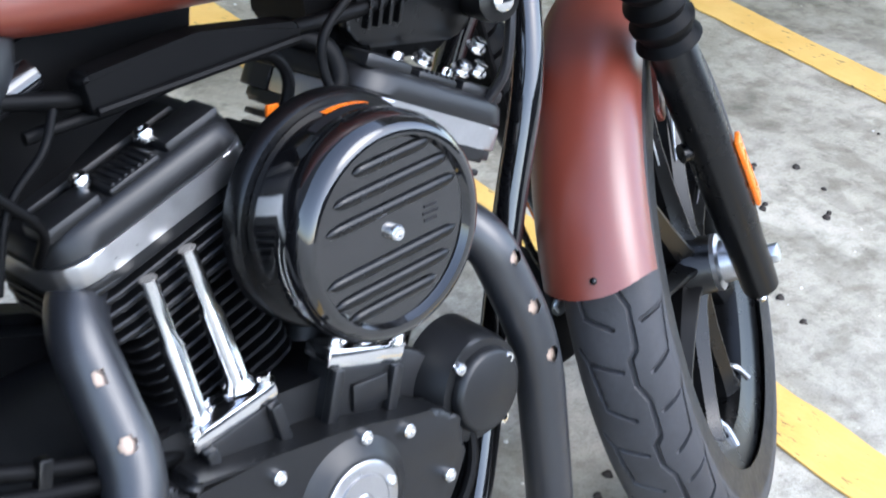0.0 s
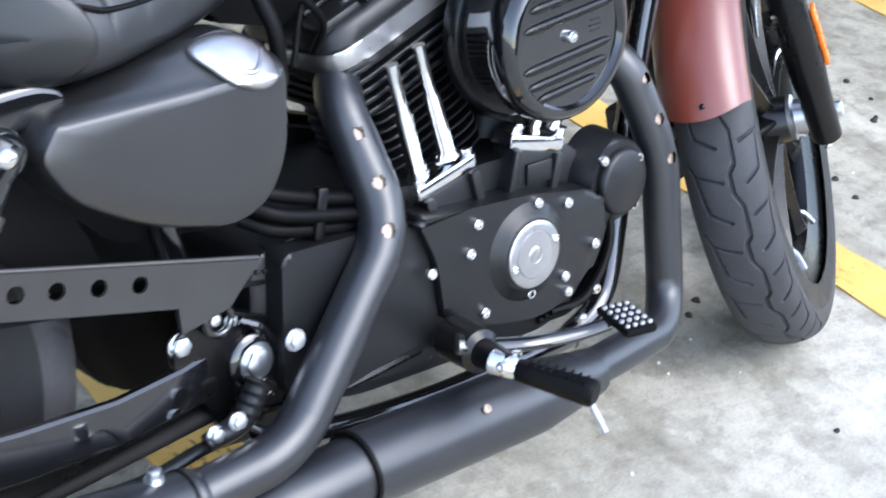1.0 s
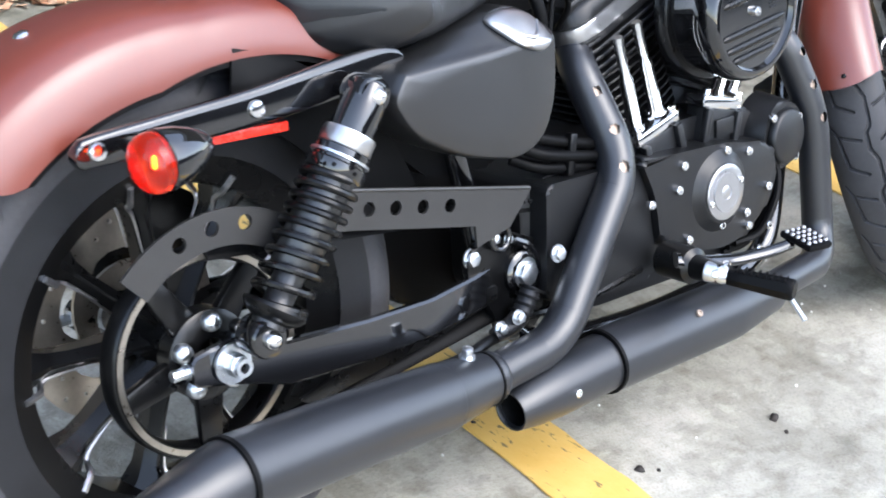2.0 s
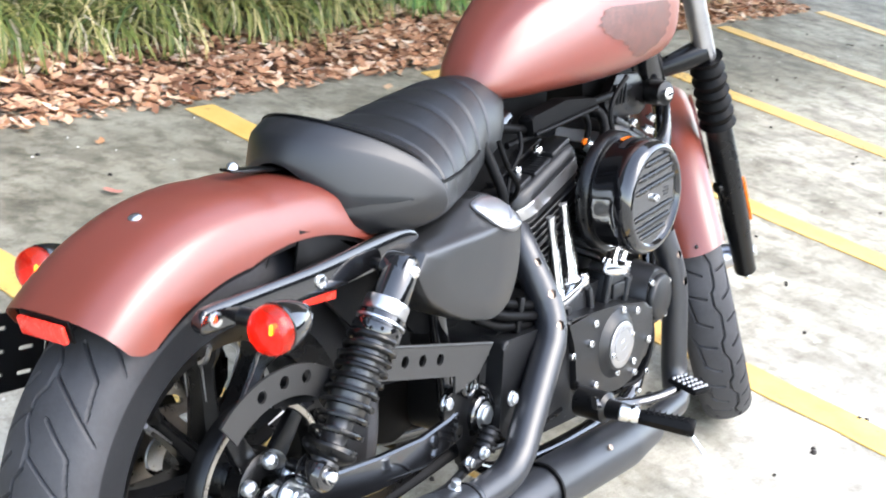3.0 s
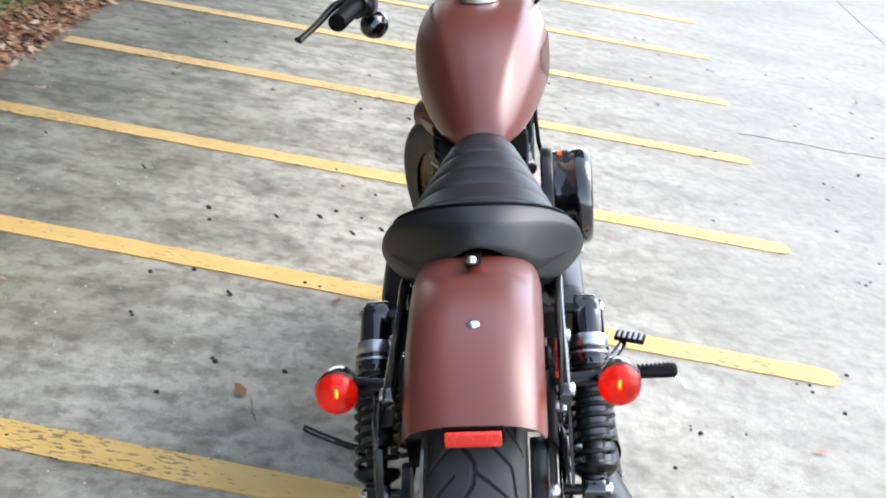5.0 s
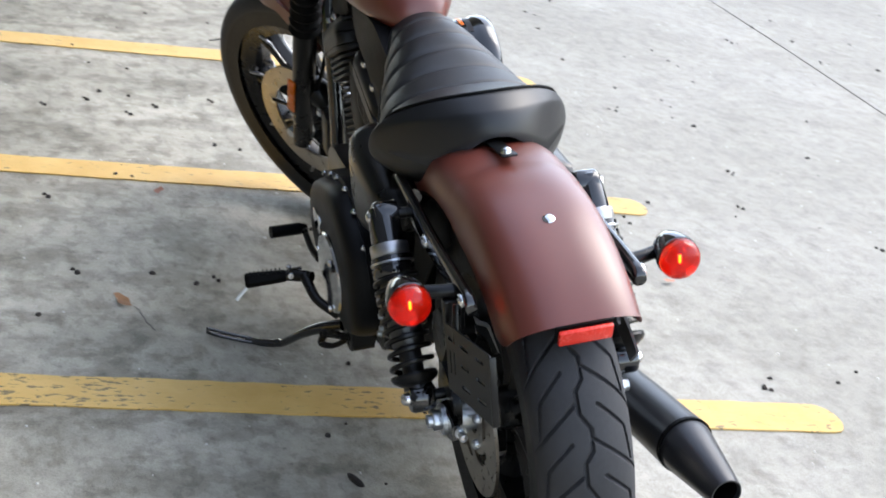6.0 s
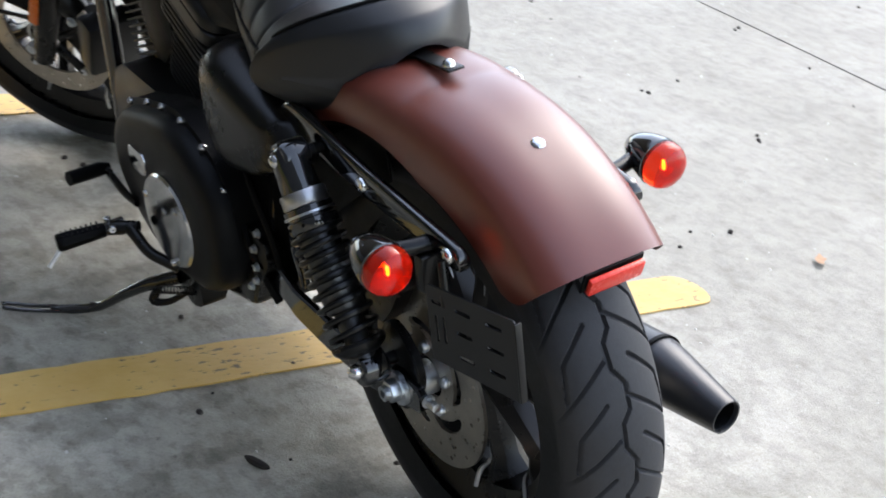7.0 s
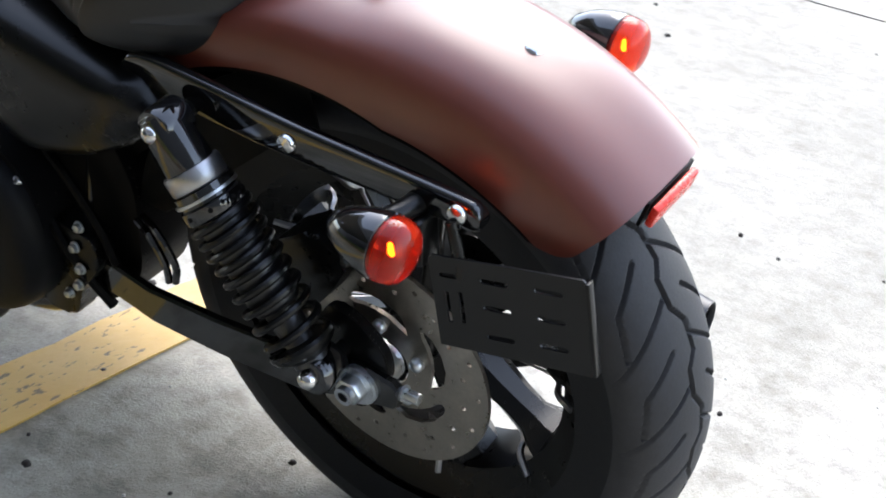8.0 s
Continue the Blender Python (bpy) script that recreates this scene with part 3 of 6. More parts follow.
part("reflector_bracket", box(0.082, 0.030, 0.004, Matrix.Translation((-0.264, 0.002, 0.574)) @ Matrix(((0, -0.35, -0.94, 0), (-1, 0, 0, 0), (0, 0.94, -0.35, 0), (0, 0, 0, 1))), 0.001), SOFT_RUBBER, rear_f)


def front_fender(u, v, lift=0.0):
    a = radians(82 + 83.0 * u)
    ph = math.pi * v
    c, s = math.cos(ph), math.sin(ph)
    n = 2.3
    tip = max(0.0, (u - 0.86) / 0.14)
    y = -(0.057 + lift * 0.5) * math.copysign(abs(c) ** (2 / n), c)
    r = 0.320 + 0.049 * abs(s) ** (2 / n) + lift
    a += radians(3.0) * tip * (s * s)
    return (FAX.x + r * math.cos(a), y, FAX.z + r * math.sin(a))


front_f = fpart("front_fender", shell(front_fender, 60, 33, -0.0022), RED, bike, "matte red painted front fender")
fpart("fender_liner", shell(lambda u, v: front_fender(0.01 + 0.98 * u, v, -0.005), 40, 25, -0.0015), SOFT_RUBBER, front_f)
a = radians(165.3)
fpart("fender_bolt", acorn((FAX.x + 0.369 * math.cos(a), -0.006, FAX.z + 0.369 * math.sin(a)), (math.cos(a), 0, math.sin(a)), 0.004), BLACK_SATIN, front_f)
for sgn in (-1, 1):
    band = [(-0.01, 0.345), (-0.07, 0.330), (-0.125, 0.278), (-0.168, 0.214), (-0.150, 0.200), (-0.112, 0.243), (-0.085, 0.262), (-0.060, 0.298), (-0.01, 0.315)]
    bm = side_plate(rounded([(FAX.x + x, FAX.z + z) for x, z in band], 0.010), 0.0585 * sgn, 0.0645 * sgn, 0.002)
    fpart("fender_bracket", bm, RED, front_f)

# ---- fuel tank: stations of x, half width, top, bottom, middle, squareness ----
TANK = [(0.548, 0.012, 0.785, 0.762, 0.774, 2.0), (0.56, 0.042, 0.812, 0.751, 0.776, 2.1), (0.60, 0.066, 0.856, 0.746, 0.782, 2.25), (0.66, 0.088, 0.900, 0.745, 0.796, 2.4), (0.74, 0.109, 0.936, 0.748, 0.818, 2.5),
        (0.82, 0.123, 0.958, 0.751, 0.838, 2.6), (0.90, 0.131, 0.968, 0.757, 0.854, 2.65), (0.97, 0.129, 0.970, 0.766, 0.866, 2.7), (1.02, 0.124, 0.966, 0.776, 0.872, 2.9), (1.050, 0.111, 0.957, 0.788, 0.874, 2.9), (1.066, 0.085, 0.940, 0.808, 0.874, 2.6), (1.073, 0.045, 0.912, 0.835, 0.874, 2.3), (1.074, 0.01, 0.885, 0.86, 0.872, 2.0)]


def tank_ring(q, k=96):
    """Superellipse with a raised shoulder line on both sides."""
    out = []
    for i, (x, y, z) in enumerate(superring(*q, k=k)):
        a = 2 * math.pi * i / k
        ridge = math.exp(-(((a - 0.98) / 0.16) ** 2)) + math.exp(-(((math.pi - a - 0.98) / 0.16) ** 2))
        fade = min(1.0, max(0.0, (q[0] - 0.56) / 0.06)) * min(1.0, max(0.0, (1.05 - q[0]) / 0.06))
        s = 1 + 0.030 * ridge * fade
        out.append((x, y * s, q[4] + (z - q[4]) * s))
    return out


tank = part("fuel_tank", loft([tank_ring(q) for q in spline(TANK, 80)]), RED, bike, "matte red peanut fuel tank with dark side emblem", 60)
CAP = aim((0.905, 0.0, 0.9665), (-0.05, 0, 1))
cap = part("fuel_cap", lathe([(0, 0), (0.034, 0), (0.037, 0.003), (0.037, 0.011), (0.034, 0.0145), (0.015, 0.0175), (0, 0.018)], CAP, 40), STEEL, tank, "brushed metal fuel cap")


def on_tank(x, z):
    """Right side surface of the tank at x, z."""
    q = spline(TANK, 400)
    x0, w, zt, zb, zm, n = q[np.argmin(abs(q[:, 0] - x))]
    h = (zt - zm) if z > zm else (zm - zb)
    t = min(0.999, abs(z - zm) / h)
    return -w * (1 - t**n) ** (1 / n)


# faded winged print on the right side of the tank
bm = bmesh.new()
rows = []
for z in np.linspace(0.799, 0.889, 44):
    left = float(np.interp(z, (0.799, 0.815, 0.832, 0.845, 0.862, 0.878, 0.889), (0.885, 0.858, 0.830, 0.792, 0.772, 0.782, 0.800))) + 0.005 * math.sin(z * 560)
    right = float(np.interp(z, (0.799, 0.812, 0.828, 0.86, 0.889), (0.905, 0.945, 0.972, 0.985, 0.975))) + 0.004 * math.sin(z * 410)
    row = []
    for x in np.linspace(left, max(right, left + 0.004), 14):
        zz = z + 0.03 * (x - 0.87)
        row.append(bm.verts.new((x, on_tank(x, zz) * 1.004 - 0.0009, zz)))
    rows.append(row)
for a, b in zip(rows, rows[1:]):
    for k in range(13):
        bm.faces.new((a[k], a[k + 1], b[k + 1], b[k]))
part("tank_emblem", bm, DECAL, tank, "faded dark winged tank print")
part("tank_seam", tube([(x, 0.0, z - 0.0003) for x, z in ((0.60, 0.8555), (0.66, 0.8997), (0.74, 0.9357), (0.82, 0.9577), (0.88, 0.967))], 0.0006, 6, 24), RED, tank)

# ---- seat: stations of x, half width, top, bottom, middle, squareness ----
SEAT = [(0.118, 0.148, 0.730, 0.650, 0.684, 2.0), (0.122, 0.158, 0.739, 0.636, 0.676, 2.0), (0.132, 0.165, 0.748, 0.624, 0.668, 2.0), (0.148, 0.169, 0.758, 0.614, 0.661, 2.05), (0.162, 0.168, 0.765, 0.608, 0.656, 2.1), (0.172, 0.166, 0.766, 0.605, 0.653, 2.1),
        (0.192, 0.159, 0.759, 0.601, 0.648, 2.15), (0.225, 0.152, 0.749, 0.599, 0.645, 2.2), (0.28, 0.148, 0.743, 0.602, 0.646, 2.25), (0.34, 0.136, 0.749, 0.608, 0.650, 2.3), (0.43, 0.111, 0.772, 0.624, 0.664, 2.25), (0.50, 0.087, 0.786, 0.648, 0.684, 2.3), (0.56, 0.073, 0.788, 0.666, 0.700, 2.1), (0.60, 0.050, 0.784, 0.70, 0.728, 2.0), (0.615, 0.03, 0.776, 0.742, 0.754, 2.0)]
RIBS = (0.287, 0.350, 0.405, 0.459, 0.512)


def seat_sweep(x, y):
    return y * y * float(np.interp(x, (0.115, 0.17, 0.225, 0.287, 0.35, 0.5), (5.6, 4.4, 2.8, 1.6, 0.7, 0.2)))


def seat_ring(q, k=72):
    out = []
    for x, y, z in superring(*q, k=k):
        g = 0.0
        if z > q[4] + 0.018:
            for r in RIBS:
                g = max(g, math.exp(-(((x + 0.05 * (y / 0.1) ** 2 * 0.0 - r) / 0.003) ** 2)))
        rib = 0.0
        if 0.287 < x < 0.512 and z > q[4] + 0.018:
            k2 = float(np.interp(x, RIBS, range(5))) % 1.0
            rib = 0.0012 * math.sin(math.pi * k2)
        if z < q[4]:
            # the underside arches over the fender at the rear
            arch = 0.712 - 10.0 * y * y
            k3 = min(1.0, max(0.0, (0.32 - x) / 0.08))
            z += k3 * max(0.0, min(arch, q[2] - 0.010) - z)
        if x < 0.134:
            # the rear panel rolls in to a thin lip
            low = max(0.712 - 6.0 * y * y, q[3] + 0.012)
            e = min(1.0, (0.134 - x) / 0.016)
            z -= max(0.0, z - low) * 0.85 * (1 - math.sqrt(1 - e * e))
        c = Vector((x, 0, q[4]))
        d = (Vector((x, y, z)) - c)
        p = c + d * (1 - 0.0026 * g / max(d.length, 0.02) + rib / max(d.length, 0.02))
        out.append((p.x + seat_sweep(x, y), p.y * 0.975 - 0.003, p.z))
    return out


SEATQ = spline(SEAT, 230)
seat = part("seat", loft([seat_ring(q) for q in SEATQ]), LEATHER, bike, "black vinyl solo seat with stitched ribs", 70)


def seat_point(x, frac):
    """A point on the seat surface, frac -1..1 across its upper half."""
    q = SEATQ[np.argmin(abs(SEATQ[:, 0] - x))]
    a = math.pi / 2 + frac * math.pi / 2
    n = q[5]
    y = q[1] * math.copysign(abs(math.cos(a)) ** (2 / n), math.cos(a))
    z = q[4] + (q[2] - q[4]) * abs(math.sin(a)) ** (2 / n)
    return (float(q[0] + seat_sweep(q[0], y)), float(y) * 0.975 - 0.003, float(z))


# the seam crosses behind the ribs, turns at the sides and runs forward below them
pipe_pts = []
for k in range(81):
    f = -1 + 2 * k / 80
    p = seat_point(float(np.interp(abs(f), (0.0, 0.5, 0.6, 0.7, 0.8, 0.9, 1.0), (0.168, 0.168, 0.176, 0.215, 0.275, 0.36, 0.46))), math.copysign(float(np.interp(abs(f), (0.0, 0.5, 0.6, 0.7, 0.8, 0.9, 1.0), (0.0, 0.55, 0.65, 0.74, 0.81, 0.86, 0.89))), f))
    pipe_pts.append((p[0], p[1] * 1.006, p[2] + 0.0012))
part("seat_seam", tube(pipe_pts, 0.0028, 8, 160), SOFT_RUBBER, seat, "black stitched seam")

# ---- frame ----
frame_ob = new("frame")
frame_ob.parent = bike
tagged(frame_ob, "gloss black tubular steel frame")
for sgn in (-1, 1):
    part("down_tube", tube([(1.155, 0.030 * sgn, 0.72), (1.135, 0.055 * sgn, 0.62), (1.105, 0.060 * sgn, 0.49), (1.06, 0.075 * sgn, 0.30), (1.02, 0.09 * sgn, 0.20), (0.95, 0.10 * sgn, 0.165)], 0.0165, 14, 40), BLACK_GLOSS, frame_ob)
    part("lower_rail", tube([(0.96, 0.10 * sgn, 0.167), (0.70, 0.11 * sgn, 0.165), (0.50, 0.11 * sgn, 0.19), (0.43, 0.10 * sgn, 0.26), (0.40, 0.09 * sgn, 0.40), (0.36, 0.09 * sgn, 0.55)], 0.015, 12, 40), BLACK_GLOSS, frame_ob)
    part("seat_rail", tube([(0.22, 0.112 * sgn, 0.592), (0.30, 0.10 * sgn, 0.60), (0.45, 0.07 * sgn, 0.66), (0.62, 0.04 * sgn, 0.72)], 0.015, 12, 24), BLACK_GLOSS, frame_ob)
    # fender strut
    bar = spline([(-0.152, 0.575, 0.006), (-0.147, 0.5755, 0.0125), (-0.130, 0.577, 0.0165), (-0.03, 0.5815, 0.0185), (0.064, 0.5855, 0.0205), (0.16, 0.594, 0.0225), (0.235, 0.603, 0.0205), (0.262, 0.606, 0.0135), (0.272, 0.607, 0.004)], 48)
    rings = [[(x, (0.124 + 0.0085 * math.copysign(abs(math.cos(a)) ** 0.6, math.cos(a))) * sgn, z + h * math.copysign(abs(math.sin(a)) ** 0.6, math.sin(a))) for a in np.linspace(0, 2 * math.pi, 32, endpoint=False)] for x, z, h in bar]
    st = part("fender_strut", loft(rings), BLACK_GLOSS, frame_ob, "gloss black fender strut", 50)
    for x, z in ((0.064, 0.5850), (-0.129, 0.578)):
        part("strut_bolt", lathe([(0.0098, -0.004), (0.0100, 0.002), (0.0085, 0.0042), (0.004, 0.0052), (0, 0.0054)], aim((x, 0.1325 * sgn, z), (0, sgn, 0)), 24), CHROME, st, "chrome button bolt")
    if sgn < 0:
        part("strut_reflector", box(0.145, 0.011, 0.005, pose(0.044, 0.1135 * sgn, 0.5565, 90, 2.0, 0), 0.0015), RED_PLASTIC, st, "slim red side reflector")
part("backbone", tube([(1.14, 0, 0.80), (0.95, 0, 0.80), (0.70, 0, 0.775), (0.55, 0, 0.72)], 0.022, 14, 24), BLACK_GLOSS, frame_ob)
part("steering_head", tube([HEAD + 0.50 * K - 0.02 * NRM, HEAD + 0.70 * K - 0.02 * NRM], 0.03, 20), BLACK_GLOSS, frame_ob)

# black plates added to stand in for shade over the tyre's upper front
for sgn in (-1, 1):
    arc = [(0.336 * math.cos(radians(a)), 0.316 + 0.336 * math.sin(radians(a))) for a in range(14, 84, 5)]
    arc += [(r * math.cos(radians(a)), 0.316 + r * math.sin(radians(a))) for a, r in ((78, 0.268), (60, 0.252), (40, 0.252), (24, 0.270), (15, 0.300))]
    part("wheel_well_shade", side_plate(arc, 0.0925 * sgn, 0.0965 * sgn, 0.001), SOFT_RUBBER, rear_f, "added black plate for the shade in the wheel well")

# ---- swingarm, axle, belt ----
swing = new("swingarm")
swing.parent = bike
for sgn in (-1, 1):
    rows = []
    for x, z0, z1, yc in ((-0.046, 0.304, 0.328, 0.123), (-0.040, 0.298, 0.334, 0.123), (0.0, 0.290, 0.341, 0.123), (0.035, 0.280, 0.335, 0.123), (0.08, 0.264, 0.317, 0.122), (0.20, 0.257, 0.308, 0.121), (0.30, 0.258, 0.306, 0.120), (0.38, 0.264, 0.311, 0.111), (0.45, 0.271, 0.320, 0.097), (0.49, 0.276, 0.322, 0.094)):
        rows.append([(x, (yc + dy) * sgn, z) for dy, z in ((0.000, z0 + 0.003), (0.003, z0), (0.010, z0), (0.013, z0 + 0.003), (0.013, z1 - 0.003), (0.010, z1), (0.003, z1), (0.000, z1 - 0.003))])
    part("arm", loft(rows), BLACK_GLOSS, swing, smooth=35)
    part("axle_nut", hexbolt((0.002, 0.139 * sgn, 0.316), (0, sgn, 0), 0.0165 if sgn > 0 else 0.014, 0.016, washer=False), STEEL, swing, "zinc axle nut")
    part("axle_washer", lathe([(0, 0), (0.0235, 0), (0.0235, 0.004), (0, 0.004)], aim((0.002, 0.1375 * sgn, 0.316), (0, sgn, 0)), 28), STEEL, swing)
    part("axle_end", lathe([(0, 0), (0.0105, 0), (0.0105, 0.012), (0.006, 0.012), (0.006, 0.004), (0, 0.004)], aim((0.002, 0.150 * sgn, 0.316), (0, sgn, 0)), 20), STEEL, swing)
    # black disc on the recess floor stands in for the bore's shade
    part("axle_bore_shade", lathe([(0, 0), (0.0058, 0), (0.0058, 0.001), (0, 0.001)], aim((0.002, 0.1545 * sgn, 0.316), (0, sgn, 0)), 16), SOFT_RUBBER, swing, "black disc for the shade inside the hollow axle end")
    part("adjuster_bolt", hexbolt((-0.046, 0.123 * sgn, 0.316), (-1, 0, 0), 0.007, 0.02), STEEL, swing)
    part("pivot_bolt", hexbolt((0.4636, 0.108 * sgn, 0.2955), (0, sgn, 0), 0.0165, 0.011), STEEL, swing, "large zinc pivot bolt")

boss = part("pivot_boss", lathe([(0, -0.010), (0.030, -0.010), (0.031, -0.006), (0.031, 0.003), (0.028, 0.006), (0.021, 0.007), (0.0195, 0.004), (0, 0.004)], aim((0.4636, -0.122, 0.2955), (0, -1, 0)), 36), BLACK_GLOSS, swing)
part("pivot_nut", hexbolt((0.4636, -0.124, 0.2955), (0, -1, 0), 0.0165, 0.012), STEEL, swing, "large zinc pivot nut")
ring = [(0.4215 + 0.015 * math.cos(t), -0.126, 0.352 + 0.015 * math.sin(t)) for t in np.linspace(0, 2 * math.pi, 25)]
part("cable_clip", tube(ring, 0.0046, 10), BLACK_GLOSS, bike)
part("clip_bolt", hexbolt((0.4365, -0.124, 0.347), (0, -1, 0), 0.0055, 0.006), STEEL, bike)
ring = [(0.470 + 0.013 * math.cos(t), -0.128, 0.263 + 0.009 * math.sin(t)) for t in np.linspace(0, 2 * math.pi, 25)]
part("cable_clip", tube(ring, 0.0042, 10), BLACK_GLOSS, bike)
part("linkage_rod", tube([(0.445, -0.126, 0.345), (0.470, -0.128, 0.330), (0.487, -0.126, 0.300), (0.482, -0.124, 0.268)], 0.0055, 8, 16), BLACK_GLOSS, bike)

pulley = new("belt_pulley")
pulley.parent = rear
py = -0.094
m = aim((0, py, 0.316), (0, -1, 0))
part("pulley_ring", lathe([(0.106, -0.024), (0.121, -0.024), (0.121, 0.0), (0.1185, 0.003), (0.108, 0.003), (0.106, 0.0), (0.106, -0.024)], m, 96), BLACK_SATIN, pulley)
part("machined_ring", lathe([(0.1095, 0.0032), (0.1095, 0.0042), (0.1165, 0.0042), (0.1165, 0.0032), (0.1095, 0.0032)], m, 96), DISC_STEEL, pulley, "machined pulley edge")
part("pulley_hub", lathe([(0.020, -0.02), (0.052, -0.02), (0.052, 0.004), (0.045, 0.008), (0.020, 0.008), (0.020, -0.02)], m, 48), BLACK_SATIN, pulley)
for k in range(5):
    t = radians(72 * k + 20)
    f = Matrix.Translation((0, py, 0.316)) @ Matrix.Rotation(t, 4, "Y") @ SIDE_R
    part("pulley_arm", prism([(0.045, -0.018), (0.112, -0.013), (0.112, 0.013), (0.045, 0.018)], 0.012, f @ Matrix.Translation((0, 0, -0.010)), 0.003), BLACK_SATIN, pulley)
    f2 = Matrix.Translation((0, py - 0.006, 0.316)) @ Matrix.Rotation(t + radians(36), 4, "Y")
    part("pulley_bolt", acorn(f2 @ Vector((0.040, 0, 0)), (0, -1, 0), 0.0115), STEEL, pulley, "zinc pulley bolt")
# toothed belt
bm = bmesh.new()
for z0, z1 in ((0.437, 0.372), (0.195, 0.262)):
    tube([(0.0, -0.105, z0), (0.30, -0.105, z0 * 0.45 + z1 * 0.55), (0.53, -0.105, z1)], 0.0125, 8, 10, bm, flat=0.25)
part("drive_belt", bm, SOFT_RUBBER, bike, "black toothed drive belt")
bm = bmesh.new()
for k in range(9):
    box(0.005, 0.022, 0.005, pose(0.425 + 0.009 * k, -0.105, 0.391 - 0.0012 * k), 0.001, bm)
tagged(part("belt_teeth", bm, DARK_METAL, bike), kind="stuff")
# belt guard: straight front with round holes, curved rear over the pulley
holes = [ring2(x, z, 0.0088) for x, z in ((0.207, 0.441), (0.247, 0.4335), (0.289, 0.425), (0.332, 0.4165))]
outer = [(0.10, 0.487), (0.19, 0.468), (0.470, 0.409), (0.455, 0.392), (0.43, 0.366), (0.374, 0.353), (0.372, 0.381), (0.19, 0.420), (0.10, 0.437)]
part("belt_guard", plate_holes(outer, holes, 0.004, at_y(-0.131)), GUARD, bike, "dark grey perforated belt guard")
arc = [(0.172 * math.cos(t), 0.316 + 0.172 * math.sin(t)) for t in np.radians(np.linspace(134, 58, 22))]
arc += [(0.131 * math.cos(t), 0.316 + 0.131 * math.sin(t)) for t in np.radians(np.linspace(58, 134, 22))]
holes = [ring2(r * math.cos(radians(t)), 0.316 + r * math.sin(radians(t)), 0.0088) for r, t in ((0.152, 108), (0.153, 92), (0.155, 76))]
part("rear_belt_guard", plate_holes(arc, holes, 0.004, at_y(-0.1295)), GUARD, bike, "dark grey curved belt guard")
part("lower_belt_guard", side_plate(rounded([(0.10, 0.235), (0.12, 0.222), (0.30, 0.245), (0.42, 0.27), (0.42, 0.29), (0.28, 0.275)], 0.006), -0.120, -0.116, 0.001), BLACK_SATIN, bike)
part("guard_lip", tube([(0.10, -0.1345, 0.4865), (0.19, -0.1345, 0.4675), (0.466, -0.1345, 0.4095)], 0.0026, 8), GUARD, bike, "rolled top edge of the belt guard")


# ---- shocks ----
def shock(sgn):
    sh = new("rear_shock")
    sh.parent = bike
    tagged(sh, "black coil-over rear shock with bright collar")
    y = 0.168 * sgn
    top, bot = Vector((0.187, y, 0.583)), Vector((0.024, y, 0.348))
    d = (bot - top).normalized()
    L = (bot - top).length
    m = aim(top, d)
    part("top_mount", tube([top - d * 0.020, top - d * 0.012, top + d * 0.01, top + d * 0.045, top + d * 0.052], [0.010, 0.0215, 0.0245, 0.0265, 0.025], 24), BLACK_GLOSS, sh)
    part("collar", lathe([(0.0, 0.046), (0.0295, 0.046), (0.0305, 0.048), (0.0305, 0.064), (0.029, 0.066), (0.0, 0.066)], m, 36), ALUMINIUM, sh, "bright aluminium collar")
    part("adjuster_ring", lathe([(0.0, 0.067), (0.0325, 0.067), (0.0325, 0.074), (0.030, 0.076), (0.030, 0.081), (0.0335, 0.083), (0.0335, 0.095), (0.031, 0.098), (0, 0.098)], m, 36), BLACK_GLOSS, sh)
    part("spring_seat", lathe([(0.0, 0.0745), (0.034, 0.0745), (0.034, 0.0775), (0, 0.0775)], m, 36), STEEL, sh)
    pin = bmesh.new()
    for k in range(8):
        a = 2 * math.pi * k / 8
        lathe([(0, 0), (0.0025, 0), (0.0025, 0.001), (0, 0.001)], aim(m @ Vector((0.0332 * math.cos(a), 0.0332 * math.sin(a), 0.089)), m.to_3x3() @ Vector((math.cos(a), math.sin(a), 0))), 8, pin)
    tagged(part("ring_holes", pin, SOFT_RUBBER, sh), kind="stuff")
    part("damper", lathe([(0, 0.09), (0.0262, 0.09), (0.0262, 0.205), (0.0235, 0.209), (0.0180, 0.210), (0.0165, L - 0.035), (0.020, L - 0.03), (0.020, L - 0.012), (0, L - 0.01)], m, 28), LIGHTER_SATIN, sh)
    # progressive spring: tight coils above, open ones below
    pts = []
    z, a = 0.098, 0.0
    while z < L - 0.030:
        f = (z - 0.098) / (L - 0.128)
        pitch = 0.0142 + 0.0105 * max(0, f - 0.22)
        pts.append(m @ Vector((0.0322 * math.cos(a), 0.0322 * math.sin(a), z)))
        a += 2 * math.pi / 18
        z += pitch / 18
    part("spring", tube(pts, 0.0043, 8), BLACK_SATIN, sh, "satin black coil spring")
    part("lower_cup", lathe([(0, L - 0.036), (0.036, L - 0.036), (0.037, L - 0.032), (0.034, L - 0.026), (0.022, L - 0.018), (0, L - 0.016)], m, 32), BLACK_SATIN, sh)
    for p, r in ((top, 0.013), (bot, 0.013)):
        part("shock_eye", lathe([(0, -0.022), (0.0215, -0.022), (0.0230, -0.018), (0.0230, 0.010), (0.0205, 0.0145), (0.015, 0.0155), (0, 0.0155)], aim(p, (0, sgn, 0)), 32), BLACK_GLOSS, sh)
        part("shock_bolt", acorn(p + Vector((0, 0.0142 * sgn, 0)), (0, sgn, 0), r * 0.80), CHROME, sh, "chrome shock bolt")
        part("mount_stud", tube([p - Vector((0, 0.05 * sgn, 0)), p], 0.009, 12), BLACK_SATIN, sh)
